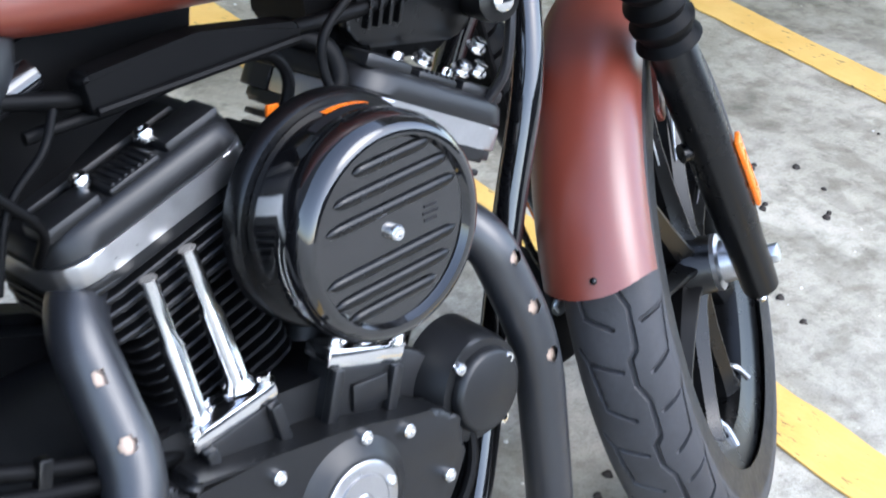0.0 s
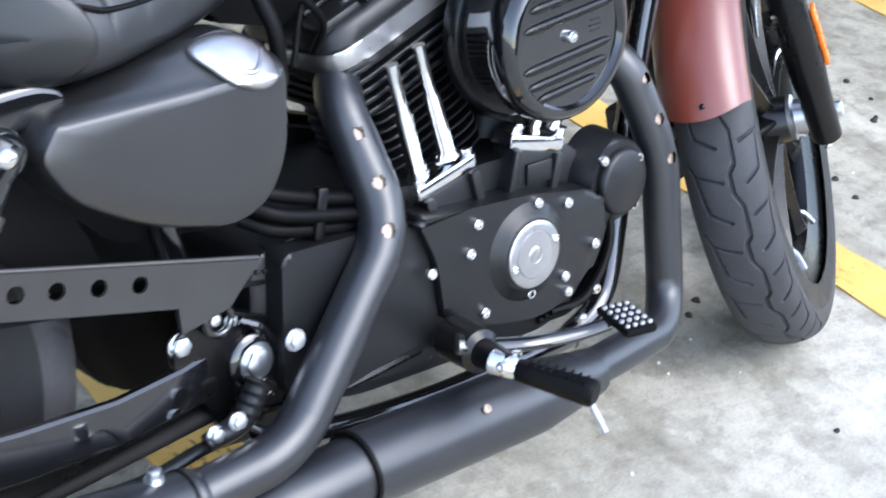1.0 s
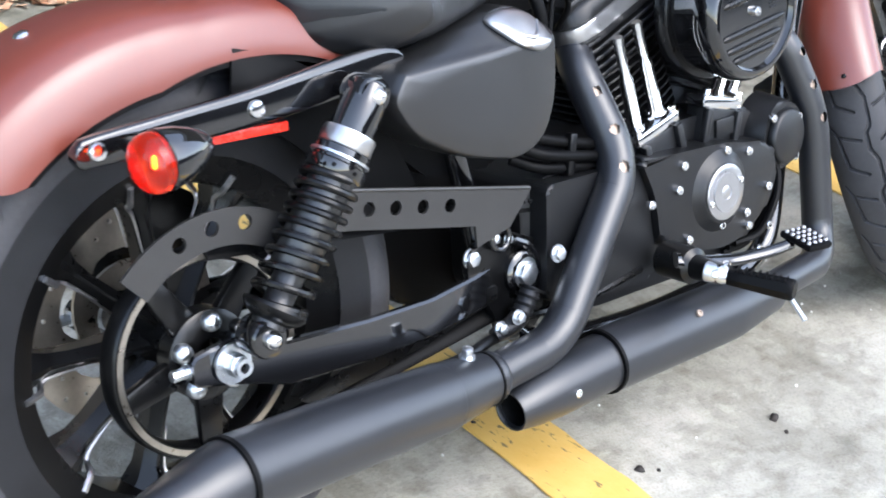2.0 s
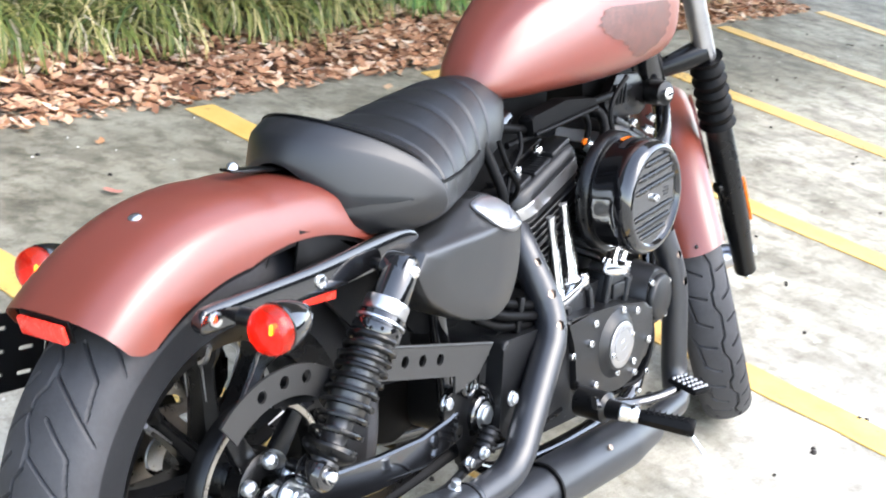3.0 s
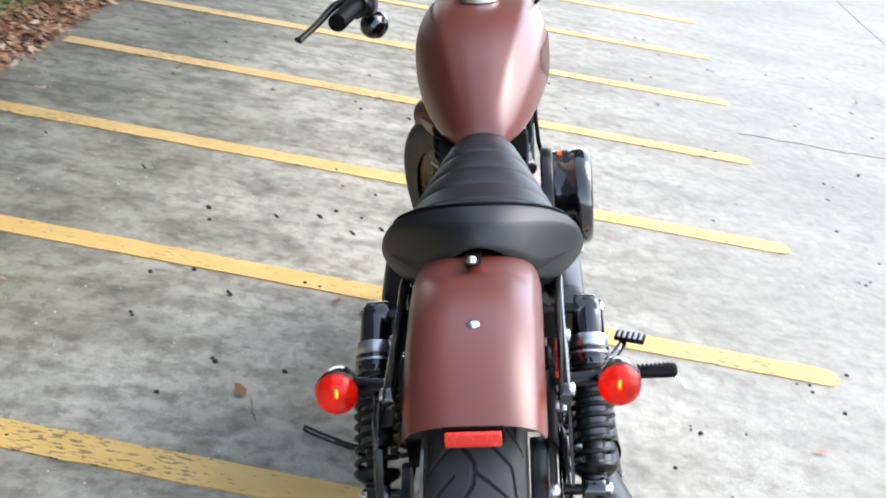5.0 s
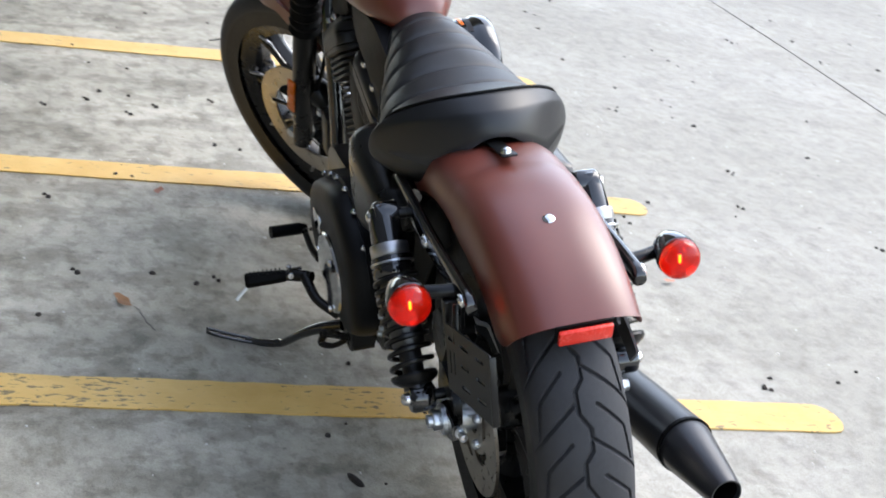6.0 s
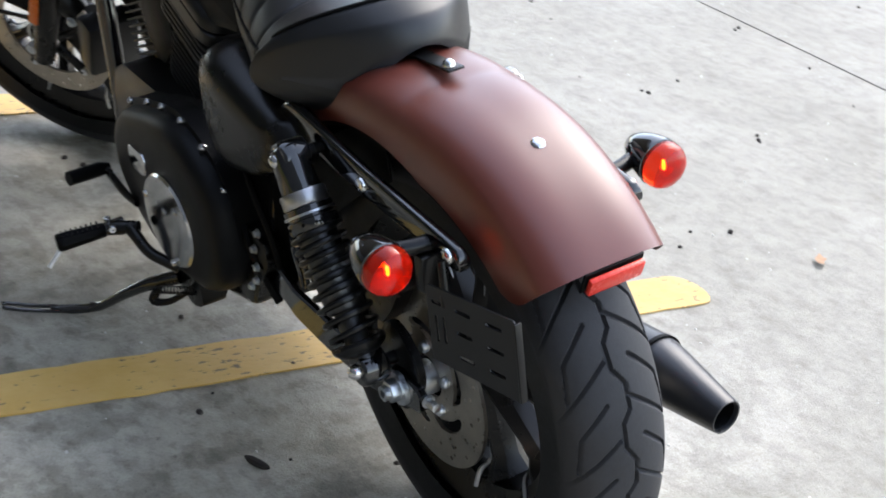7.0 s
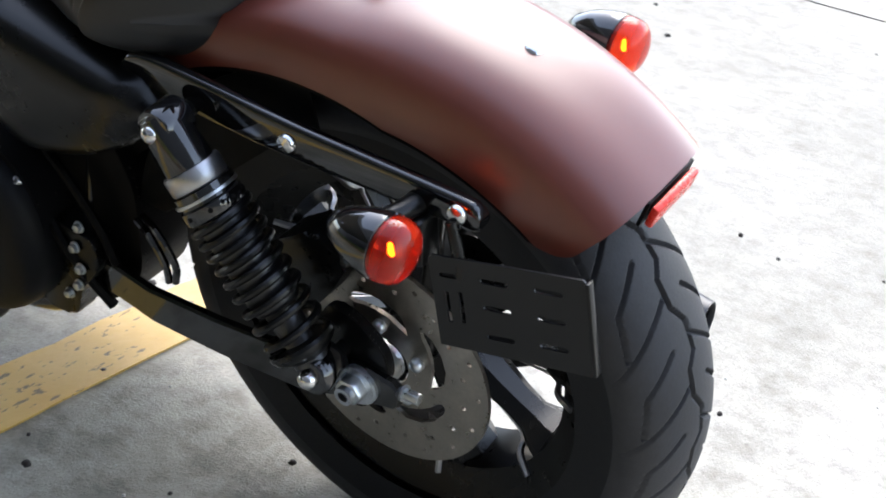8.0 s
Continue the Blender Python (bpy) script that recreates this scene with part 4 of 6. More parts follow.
    return sh


shock(-1)
shock(1)


# ---- turn signals at the rear ----
def rear_signal(sgn):
    o = new("turn_signal")
    o.parent = bike
    tagged(o, "black bullet turn signal with red lens")
    c = Vector((-0.095, 0.2005 * sgn, 0.5755))
    m = aim(c, (-1, 0, -0.10))
    part("housing", lathe([(0, -0.056), (0.006, -0.0545), (0.0155, -0.046), (0.0240, -0.030), (0.0292, -0.013), (0.0315, 0.0), (0.0318, 0.005), (0.0300, 0.006), (0.0285, -0.002), (0, -0.006)], m, 40), BLACK_GLOSS, o)
    lens = part("lens", lathe([(0.0, 0.010), (0.0288, 0.010), (0.0300, 0.006), (0.0310, 0.009), (0.0308, 0.015), (0.0292, 0.0220), (0.0255, 0.0275), (0.0195, 0.0315), (0.0105, 0.0340), (0, 0.0348)], m, 48), LENS_RED, o, "clear red domed lens", 50)
    bowl = lathe([(0.0282, 0.0095), (0.0240, 0.0035), (0.0160, -0.0005), (0.0065, -0.0022), (0, -0.0022)], m @ Matrix.Rotation(0.2, 4, "Z"), 14)
    part("reflector_bowl", bowl, BOWL, lens, "faceted red reflector behind the lens", 8)
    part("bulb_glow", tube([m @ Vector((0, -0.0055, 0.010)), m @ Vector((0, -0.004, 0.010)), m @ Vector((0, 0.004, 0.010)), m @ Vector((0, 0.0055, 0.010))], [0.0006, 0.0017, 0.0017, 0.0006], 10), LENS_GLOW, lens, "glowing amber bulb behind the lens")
    part("stalk", tube([c + Vector((0.022, -0.022 * sgn, -0.001)), c + Vector((0.014, -0.05 * sgn, -0.002)), (-0.085, 0.122 * sgn, 0.572)], [0.010, 0.0105, 0.012], 14, 12), BLACK_SATIN, o)
    return o


rear_signal(-1)
rear_signal(1)

# ---- number plate bracket on the left, without a plate ----
brk = new("plate_bracket")
brk.parent = bike
tagged(brk, "black slotted side plate bracket with no plate")
ax_x = (Vector((-0.257, 0.130, 0.554)) - Vector((-0.106, 0.151, 0.537))).normalized()
ax_y = (Vector((-0.106, 0.151, 0.537)) - Vector((-0.122, 0.152, 0.440))).normalized()
nz = ax_x.cross(ax_y).normalized()
ax_y = nz.cross(ax_x)
F = Matrix(((ax_x.x, ax_y.x, nz.x, -0.122), (ax_x.y, ax_y.y, nz.y, 0.152), (ax_x.z, ax_y.z, nz.z, 0.440), (0, 0, 0, 1)))
holes = [slot(0.018, 0.080, 0.022, 0.005)] + [slot(cx, cy, 0.028, 0.0055) for cx, cy in ((0.062, 0.081), (0.062, 0.052), (0.062, 0.020), (0.115, 0.082), (0.115, 0.052), (0.115, 0.022))]
holes += [[(x, y) for x, y in ((0.010, 0.028), (0.0145, 0.028), (0.0145, 0.062), (0.010, 0.062))], [(0.024, 0.030), (0.0285, 0.030), (0.0285, 0.064), (0.024, 0.064)]]
part("plate", plate_holes([(-0.002, 0.0), (0.150, -0.002), (0.153, 0.002), (0.153, 0.098), (0.149, 0.102), (0.002, 0.100), (-0.002, 0.096)], holes, 0.0025, F), BLACK_MATTE, brk)
part("plate_lip", box(0.004, 0.100, 0.010, F @ Matrix.Translation((0.1535, 0.05, 0.0)), 0.001), BLACK_SATIN, brk)
part("bracket_arm", tube([(-0.126, 0.138, 0.572), (-0.134, 0.142, 0.55), (-0.140, 0.145, 0.52)], 0.006, 10), BLACK_SATIN, brk)
part("bracket_arm", box(0.02, 0.03, 0.05, pose(-0.09, 0.135, 0.54), 0.004), BLACK_SATIN, brk)

# ---- rear brake on the left ----
brake = new("rear_brake")
brake.parent = rear


def disc_plate(r_out, r_in, holes_r, n, thick, m4, commas):
    """A drilled disc with long comma-shaped openings inside its braking band."""
    hs = []
    for k in range(n):
        t = 2 * math.pi * k / n
        hs.append(ring2(holes_r * math.cos(t), holes_r * math.sin(t), 0.0032, 8))
        t += math.pi / n
        hs.append(ring2((holes_r - 0.016) * math.cos(t), (holes_r - 0.016) * math.sin(t), 0.0032, 8))
    edge = ((0.0570, 0), (0.0655, -7), (0.0745, -16), (0.0800, -30), (0.0825, -44), (0.0835, -57), (0.0815, -64), (0.0765, -67), (0.0715, -63), (0.0680, -52), (0.0645, -40), (0.0605, -24), (0.0570, -8))
    for k in range(commas):
        hs.append([(r * math.cos(radians(d - 92 - 72 * k)), r * math.sin(radians(d - 92 - 72 * k))) for r, d in edge])
    hs.append(ring2(0, 0, r_in, 40))
    return plate_holes(ring2(0, 0, r_out, 96), hs, thick, m4)


part("brake_disc", disc_plate(0.1285, 0.030, 0.116, 16, 0.005, Matrix.Translation((0, 0.088, 0.316)) @ SIDE_L, 5), DISC_STEEL, brake, "drilled steel brake disc")
for k in range(5):
    t = radians(72 * k + 88)
    part("disc_bolt", acorn((0.0465 * math.cos(t), 0.093, 0.316 + 0.0465 * math.sin(t)), (0, 1, 0), 0.0080), STEEL, brake)
part("axle_spacer", lathe([(0, 0), (0.0235, 0), (0.0235, 0.050), (0, 0.050)], aim((0, 0.09, 0.316), (0, 1, 0)), 28), STEEL, brake)
part("anchor_plate", side_plate(rounded([(0.040, 0.398), (0.008, 0.391), (-0.016, 0.372), (-0.029, 0.352), (-0.030, 0.330), (-0.020, 0.306), (0.009, 0.268), (0.045, 0.275), (0.063, 0.31), (0.062, 0.36)], 0.010), 0.114, 0.127, 0.003), BLACK_SATIN, brake, "black caliper anchor plate")
part("caliper", side_plate(rounded([(0.045, 0.40), (0.015, 0.45), (0.06, 0.475), (0.115, 0.44), (0.115, 0.385), (0.075, 0.365)], 0.012), 0.072, 0.118, 0.006), BLACK_SATIN, brake)


# ---- engine ----
CRANK = Vector((0.832, 0, 0.27))
engine = new("engine")
engine.parent = bike
tagged(engine, "black finned V-twin engine")


def cylinder(name, tilt, off=(0, 0, 0)):
    c = new(name)
    c.parent = bike
    tagged(c, "black finned cylinder with bright rocker band")
    f = Matrix.Translation(CRANK + Vector(off)) @ Matrix.Rotation(radians(tilt), 4, "Y")
    for k in range(15):
        z = 0.165 + k * 0.0122
        wide = z > 0.275
        sx, sy = (0.180, 0.168) if wide else (0.142, 0.150)
        th = 0.0055 if wide else 0.0036
        pl = rounded([(-sx / 2, -sy / 2), (sx / 2, -sy / 2), (sx / 2, sy / 2), (-sx / 2, sy / 2)], 0.03, 4)
        part("cooling_fin", prism(pl, th, f @ Matrix.Translation((0, -0.004, z)), 0.0012, segs=1), BLACK_MATTE, c)
    part("barrel", lathe([(0, 0.13), (0.056, 0.13), (0.056, 0.35), (0, 0.35)], f, 32), BLACK_MATTE, c)
    # outline of the rocker box: rounded outer end
    def outline(g):
        return rounded([(-0.0985 + g, -0.090 + g), (0.0985 - g, -0.090 + g), (0.0985 - g, 0.086 - g), (-0.0985 + g, 0.086 - g)], [0.045, 0.030, 0.03, 0.045], 7)
    part("head_gasket_step", prism(outline(0.002), 0.009, f @ Matrix.Translation((0, 0, 0.339)), 0.002), BLACK_MATTE, c)
    near = [(x, min(y, 0.028)) for x, y in outline(0.0) if y < 0.05]
    part("rocker_band", prism(near, 0.0225, f @ Matrix.Translation((0, 0, 0.3485)), 0.0025), ALUMINIUM, c, "bright machined rocker box band")
    far = rounded([(-0.0975, 0.030), (0.0975, 0.030), (0.0975, 0.086), (-0.0975, 0.086)], [0.002, 0.002, 0.03, 0.045], 5)
    part("rocker_band", prism(far, 0.0225, f @ Matrix.Translation((0, 0, 0.3485)), 0.002), BLACK_MATTE, c)
    rings = []
    for z, g in ((0.3712, 0.002), (0.374, 0.0005), (0.3885, 0.003), (0.3940, 0.007), (0.3965, 0.013), (0.3970, 0.030)):
        rings.append([f @ Vector((x, y, z)) for x, y in outline(g)])
    cover = part("rocker_cover", loft(rings), BLACK_MATTE, c, "satin black rocker cover")
    part("cover_plateau", box(0.150, 0.104, 0.012, f @ Matrix.Translation((0.0, 0.018, 0.4000)), 0.005), BLACK_MATTE, cover)
    for x, w in ((-0.060, 0.056), (0.061, 0.056)):
        part("cover_pad", box(w, 0.036, 0.014, f @ Matrix.Translation((x, -0.061, 0.3985)), 0.005), BLACK_MATTE, cover)
    part("fin_block", box(0.050, 0.036, 0.008, f @ Matrix.Translation((0.0, -0.062, 0.3985)), 0.003), BLACK_MATTE, cover)
    for k in range(7):
        part("cover_fin", box(0.0030, 0.034, 0.0035, f @ Matrix.Translation((-0.0195 + 0.0065 * k, -0.062, 0.4030)), 0.001), BLACK_MATTE, cover)
    for x, y in ((-0.031, -0.050), (0.034, -0.050), (-0.034, 0.072), (0.034, 0.072)):
        p = f @ Vector((x, y, 0.403))
        part("rocker_bolt", capscrew(p, f.to_3x3() @ Vector((0, 0, 1)), 0.0085, 0.010), CHROME, cover, "chrome socket bolt")
    return c


cylinder("rear_cylinder", -22.5)
cylinder("front_cylinder", 22.5, (0.012, 0, 0.016))
part("crankcase", side_plate(rounded([(0.47, 0.24), (0.60, 0.205), (0.90, 0.20), (0.985, 0.25), (0.985, 0.38), (0.93, 0.43), (0.66, 0.43), (0.47, 0.40)], 0.03), -0.112, 0.112, 0.006), BLACK_MATTE, engine)

# pushrod tubes and tappet blocks
for (t, b) in (((0.668, -0.105, 0.560), (0.702, -0.105, 0.430)), ((0.705, -0.105, 0.575), (0.745, -0.105, 0.448)), ((0.925, -0.105, 0.560), (0.872, -0.105, 0.448)), ((0.966, -0.105, 0.545), (0.905, -0.105, 0.445))):
    t, b = Vector(t), Vector(b)
    t = t + (t - b).normalized() * 0.004
    part("pushrod_tube", tube([t, t.lerp(b, 0.40), t.lerp(b, 0.44), t.lerp(b, 0.93), b], [0.0072, 0.0072, 0.0098, 0.0100, 0.0150], 20), CHROME, engine, "chrome pushrod tube")
for cx, cz, tilt in ((0.728, 0.428, -16), (0.866, 0.438, 14)):
    f = Matrix.Translation((cx, -0.108, cz)) @ Matrix.Rotation(radians(tilt), 4, "Y")
    tb = part("tappet_cover", box(0.088, 0.036, 0.018, f @ Matrix.Translation((0, 0, 0.003)), 0.004), CHROME, engine, "chrome tappet cover")
    for x in (-0.037, -0.012, 0.014, 0.037):
        part("tappet_bolt", hexbolt(f @ Vector((x, -0.013 if abs(x) > 0.02 else 0.008, 0.012)), f.to_3x3() @ Vector((0, 0, 1)), 0.0062, 0.009), CHROME, tb)
    part("tappet_block", box(0.080, 0.034, 0.06, f @ Matrix.Translation((0.002, 0, -0.034)), 0.004), BLACK_MATTE, engine)
    for x in (-0.034, 0.034):
        part("block_rib", box(0.012, 0.012, 0.062, f @ Matrix.Translation((x, -0.019, -0.036)), 0.003), BLACK_MATTE, tb)
part("block_panel", box(0.04, 0.006, 0.026, pose(0.866, -0.127, 0.408, 0, 0, 0), 0.002), BLACK_MATTE, engine)

# gear cover on the right with its nose and timing plate
poly = rounded([(0.660, 0.404), (0.688, 0.350), (0.700, 0.275), (0.775, 0.252), (0.850, 0.238), (0.925, 0.262), (0.948, 0.300), (0.965, 0.345), (0.935, 0.380), (0.892, 0.384), (0.835, 0.395), (0.74, 0.40)], [0.012, 0.02, 0.02, 0.02, 0.04, 0.03, 0.02, 0.02, 0.02, 0.03, 0.03, 0.02])
gear = part("gear_cover", side_plate(poly, -0.112, -0.152, 0.009, segs=3), BLACK_MATTE, engine, "satin black gear cover")
part("cover_boss", tube([(0.985, -0.09, 0.372), (0.990, -0.124, 0.372), (0.992, -0.134, 0.372), (0.992, -0.1375, 0.372)], [0.060, 0.054, 0.052, 0.049], 40), BLACK_MATTE, gear)
part("nose_cover", lathe([(0, 0), (0.0415, 0), (0.0415, 0.005), (0.0395, 0.0095), (0.036, 0.0115), (0, 0.0125)], aim((0.995, -0.1365, 0.371), (0.06, -1, 0.02)), 48), BLACK_MATTE, gear, "round satin black nose cover")
m = aim((0.824, -0.150, 0.328), (0, -1, 0))
part("timing_boss", lathe([(0.062, 0), (0.056, 0.004), (0.047, 0.009), (0.0445, 0.012), (0.040, 0.013), (0, 0.013)], m, 56), BLACK_MATTE, gear)
tim = part("timing_plate", lathe([(0, 0.012), (0.040, 0.012), (0.040, 0.0145), (0.0385, 0.0155), (0.029, 0.0155), (0.0285, 0.0145), (0.0275, 0.0145), (0.027, 0.0165), (0.0105, 0.0165), (0.010, 0.0155), (0.0085, 0.0165), (0.0, 0.0165)], m, 56), ALUMINIUM, gear, "round machined timing plate")
for a in (20, 200):
    part("plate_screw", capscrew(m @ Vector((0.034 * math.cos(radians(a)), 0.034 * math.sin(radians(a)), 0.0155)), (0, -1, 0), 0.0045, 0.003), CHROME, tim)
for x, z in ((0.744, 0.381), (0.733, 0.349), (0.676, 0.341), (0.837, 0.384), (0.886, 0.373), (0.934, 0.311), (0.884, 0.283), (0.827, 0.277), (0.755, 0.273)):
    part("cover_bolt", capscrew((x, -0.1515, z), (0, -1, 0), 0.0066, 0.0075), CHROME, gear, "chrome socket bolt")
for x, y, z in ((0.960, -0.1375, 0.404), (1.021, -0.1375, 0.396), (1.015, -0.1375, 0.337), (0.89, -0.15, 0.262), (0.944, -0.145, 0.249), (0.918, -0.148, 0.219)):
    part("cover_bolt", capscrew((x, y, z), (0, -1, 0), 0.0066, 0.0085), CHROME, gear, "chrome socket bolt")
# sprocket cover behind it
part("sprocket_cover", side_plate(rounded([(0.490, 0.407), (0.486, 0.250), (0.564, 0.236), (0.692, 0.228), (0.698, 0.278), (0.686, 0.351), (0.659, 0.403)], [0.015, 0.02, 0.03, 0.01, 0.01, 0.02, 0.012]), -0.09, -0.1415, 0.007), BLACK_MATTE, engine, "satin black sprocket cover")
part("cover_bolt", capscrew((0.545, -0.1415, 0.29), (0, -1, 0), 0.0066, 0.0075), CHROME, engine)
# oil filter, regulator and lines in front of the crankcase
part("oil_filter", lathe([(0, 0), (0.036, 0), (0.038, 0.006), (0.038, 0.07), (0.034, 0.08), (0, 0.082)], aim((0.94, 0.03, 0.27), (1, 0, -0.1)), 36), BLACK_GLOSS, engine, "black oil filter")
for k, (dy, dz) in enumerate(((0.0, 0.0), (-0.012, 0.008), (0.01, -0.01))):
    part("oil_line", tube([(0.88, -0.125 + dy, 0.225 + dz), (0.93, -0.135 + dy, 0.235 + dz), (0.975, -0.13 + dy, 0.29 + dz), (0.985, -0.11 + dy, 0.36 + dz)], 0.0055, 8, 18), SOFT_RUBBER, engine)

# ---- air cleaner ----
AC = Vector((0.836, -0.204, 0.583))
f = aim(AC, (0.0, -1, 0.0))
ac = new("air_cleaner")
ac.parent = bike
tagged(ac, "round gloss black ribbed air cleaner cover")
part("backing_plate", lathe([(0, -0.098), (0.097, -0.098), (0.1005, -0.095), (0.1005, -0.078), (0.098, -0.075), (0, -0.075)], f, 72), BLACK_SATIN, ac)
drum = part("drum", lathe([(0.0, -0.074), (0.0915, -0.074), (0.0925, -0.066), (0.0925, -0.040), (0.0955, -0.034), (0.0960, -0.022), (0.0945, -0.012), (0.090, -0.003), (0.084, 0.0005), (0.0795, 0.0), (0.0775, -0.004), (0.076, -0.006), (0.0, -0.006)], f, 84), BLACK_GLOSS, ac, "gloss black drum")
for dz, half in ((0.0625, 0.040), (0.0425, 0.060), (0.0222, 0.068), (-0.0215, 0.068), (-0.0405, 0.061), (-0.0570, 0.046)):
    bm = bmesh.new()
    rows = []
    for k in range(25):
        s = -1 + 2 * k / 24
        end = math.sqrt(max(0, 1 - abs(s) ** 8))
        w, h = 0.0050 * end + 0.0004, 0.0040 * end
        cpos = Vector((0.836 + half * s, -0.1985, 0.583 + dz + 0.14 * half * s))
        rows.append([cpos + Vector((0, -h * max(0, math.sin(a)), w * math.cos(a))) for a in np.linspace(0, math.pi, 9)])
    v = [[bm.verts.new(p) for p in r] for r in rows]
    for i in range(24):
        for j in range(8):
            bm.faces.new((v[i][j], v[i + 1][j], v[i + 1][j + 1], v[i][j + 1]))
    part("rib", bm, BLACK_SATIN, ac, "raised satin black rib")
part("centre_screw", capscrew((0.836, -0.198, 0.583), (0, -1, 0), 0.0068, 0.008), CHROME, ac, "chrome centre screw")
for k in range(3):
    part("emblem_bar", box(0.016 - 0.003 * abs(k - 1), 0.001, 0.0022, pose(0.876, -0.1985, 0.590 + 0.006 * (k - 1), 0, -6, 0)), DARK_METAL, ac)


def drum_label(a0, a1, h0, h1, mat, label):
    bm = bmesh.new()
    rows = []
    for a in np.linspace(radians(a0), radians(a1), 14):
        rows.append([bm.verts.new(f @ Vector((0.0935 * math.cos(a), 0.0935 * math.sin(a), h))) for h in (h0, h1)])
    for p, q in zip(rows, rows[1:]):
        bm.faces.new((p[0], q[0], q[1], p[1]))
    part("warning_label", bm, mat, drum, label)


# angle that points up on the drum
up = math.degrees(math.atan2((f.to_3x3().transposed() @ Vector((0, 0, 1))).y, (f.to_3x3().transposed() @ Vector((0, 0, 1))).x))
fw = (f.to_3x3().transposed() @ Vector((1, 0, 0)))
turn_sign = 1 if math.sin(math.atan2(fw.y, fw.x) - radians(up)) > 0 else -1
drum_label(up + turn_sign * 14, up - turn_sign * 14, -0.064, -0.056, ORANGE_PLASTIC, "orange warning label strip")
drum_label(up + turn_sign * 6, up - turn_sign * 28, -0.054, -0.043, DARK_METAL, "dark grey warning label")

# ---- exhaust ----
exh = new("exhaust")
exh.parent = bike
tagged(exh, "matte black twin staggered exhaust")


def pipe_with_holes(name, path, radius, marks, parent):
    """A pipe with round openings of a heat shield; marks are points near its surface."""
    sm = spline(path, 200)
    bm = tube(path, radius, 48, 330)
    cut = []
    for mk in marks:
        mk = Vector(mk)
        i = int(np.argmin(((sm - np.array(mk)) ** 2).sum(1)))
        c = Vector(sm[i])
        t = (Vector(sm[min(i + 1, 199)]) - Vector(sm[max(i - 1, 0)])).normalized()
        d = mk - c
        cut.append((c, (d - t * d.dot(t)).normalized()))
    hole = 0.0080
    gone = []
    for c, d in cut:
        inside = set()
        for v in bm.verts:
            q = v.co - c
            h = q.dot(d)
            off = q - d * h
            if h > 0 and 1e-6 < off.length < hole + 0.0011:
                if off.length > hole - 0.0011:
                    v.co = c + d * math.sqrt(max(radius ** 2 - (hole * off.normalized().dot(d.cross(Vector((0, 0, 1))).normalized())) ** 2, 1e-6)) + off.normalized() * hole
                inside.add(v)
        gone += [f for f in bm.faces if all(v in inside for v in f.verts)]
    bmesh.ops.delete(bm, geom=list(set(gone)), context="FACES")
    p = part(name, bm, PIPE, parent)
    near = [q for q in spline(path, 120) if min((Vector(q) - c).length for c, d in cut) < 0.04]
    part("inner_pipe", tube(near, radius - 0.0052, 20), BRONZE, p, "bare heat-tinted pipe seen through round holes")
    return p


def bent(corners, radii, n=9):
    """A pipe's centre line: straight runs joined by bends that begin the given length before each corner."""
    out = [Vector(corners[0])]
    for a, p, b, r in zip(corners, corners[1:], corners[2:], radii):
        a, p, b = Vector(a), Vector(p), Vector(b)
        u, v = p + (a - p).normalized() * r, p + (b - p).normalized() * r
        out += [u * (1 - t) ** 2 + p * 2 * t * (1 - t) + v * t * t for t in np.linspace(0, 1, n)]
    return [tuple(q) for q in out] + [corners[-1]]


PIPE_R = bent([(0.670, -0.015, 0.560), (0.6125, -0.080, 0.534), (0.6235, -0.151, 0.408), (0.455, -0.191, 0.222), (0.32, -0.19, 0.208)], (0.03, 0.05, 0.045))
pipe_with_holes("rear_exhaust_pipe", PIPE_R, 0.0256, [(0.610, -0.118, 0.503), (0.610, -0.150, 0.4605), (0.602, -0.180, 0.418)], exh)
MUF_R = [(0.345, -0.19, 0.2095), (0.338, -0.19, 0.2095), (0.325, -0.19, 0.2095), (0.255, -0.194, 0.211), (0.24, -0.195, 0.2115), (0.10, -0.2105, 0.2235), (-0.074, -0.2272, 0.2342)]
muf = part("rear_muffler", tube(MUF_R, [0.029, 0.0325, 0.0335, 0.041, 0.0425, 0.0445, 0.0465], 32, 60), PIPE, exh, "matte black muffler shield")
part("muffler_body", tube([(-0.02, -0.2220, 0.2330), (-0.078, -0.2275, 0.2340), (-0.100, -0.2288, 0.2318), (-0.196, -0.2365, 0.2235), (-0.204, -0.2370, 0.2230)], [0.0438, 0.0440, 0.0420, 0.0270, 0.0255], 32, cap=False), PIPE, exh)


def pipe_end(p, d, r):
    """Rolled lip and bore of an open pipe; the bore's black is its inner shade."""
    m = aim(p, d)
    part("muffler_lip", lathe([(r, -0.001), (r * 0.98, 0.0014), (r * 0.90, 0.0012), (r * 0.84, -0.003), (r * 0.84, -0.006)], m, 36), PIPE, exh)
    part("muffler_bore", lathe([(r * 0.86, -0.005), (r * 0.80, -0.007), (r * 0.76, -0.06), (0, -0.06)], m, 32), SOFT_RUBBER, exh, "open muffler bore, blackened for the shade inside")


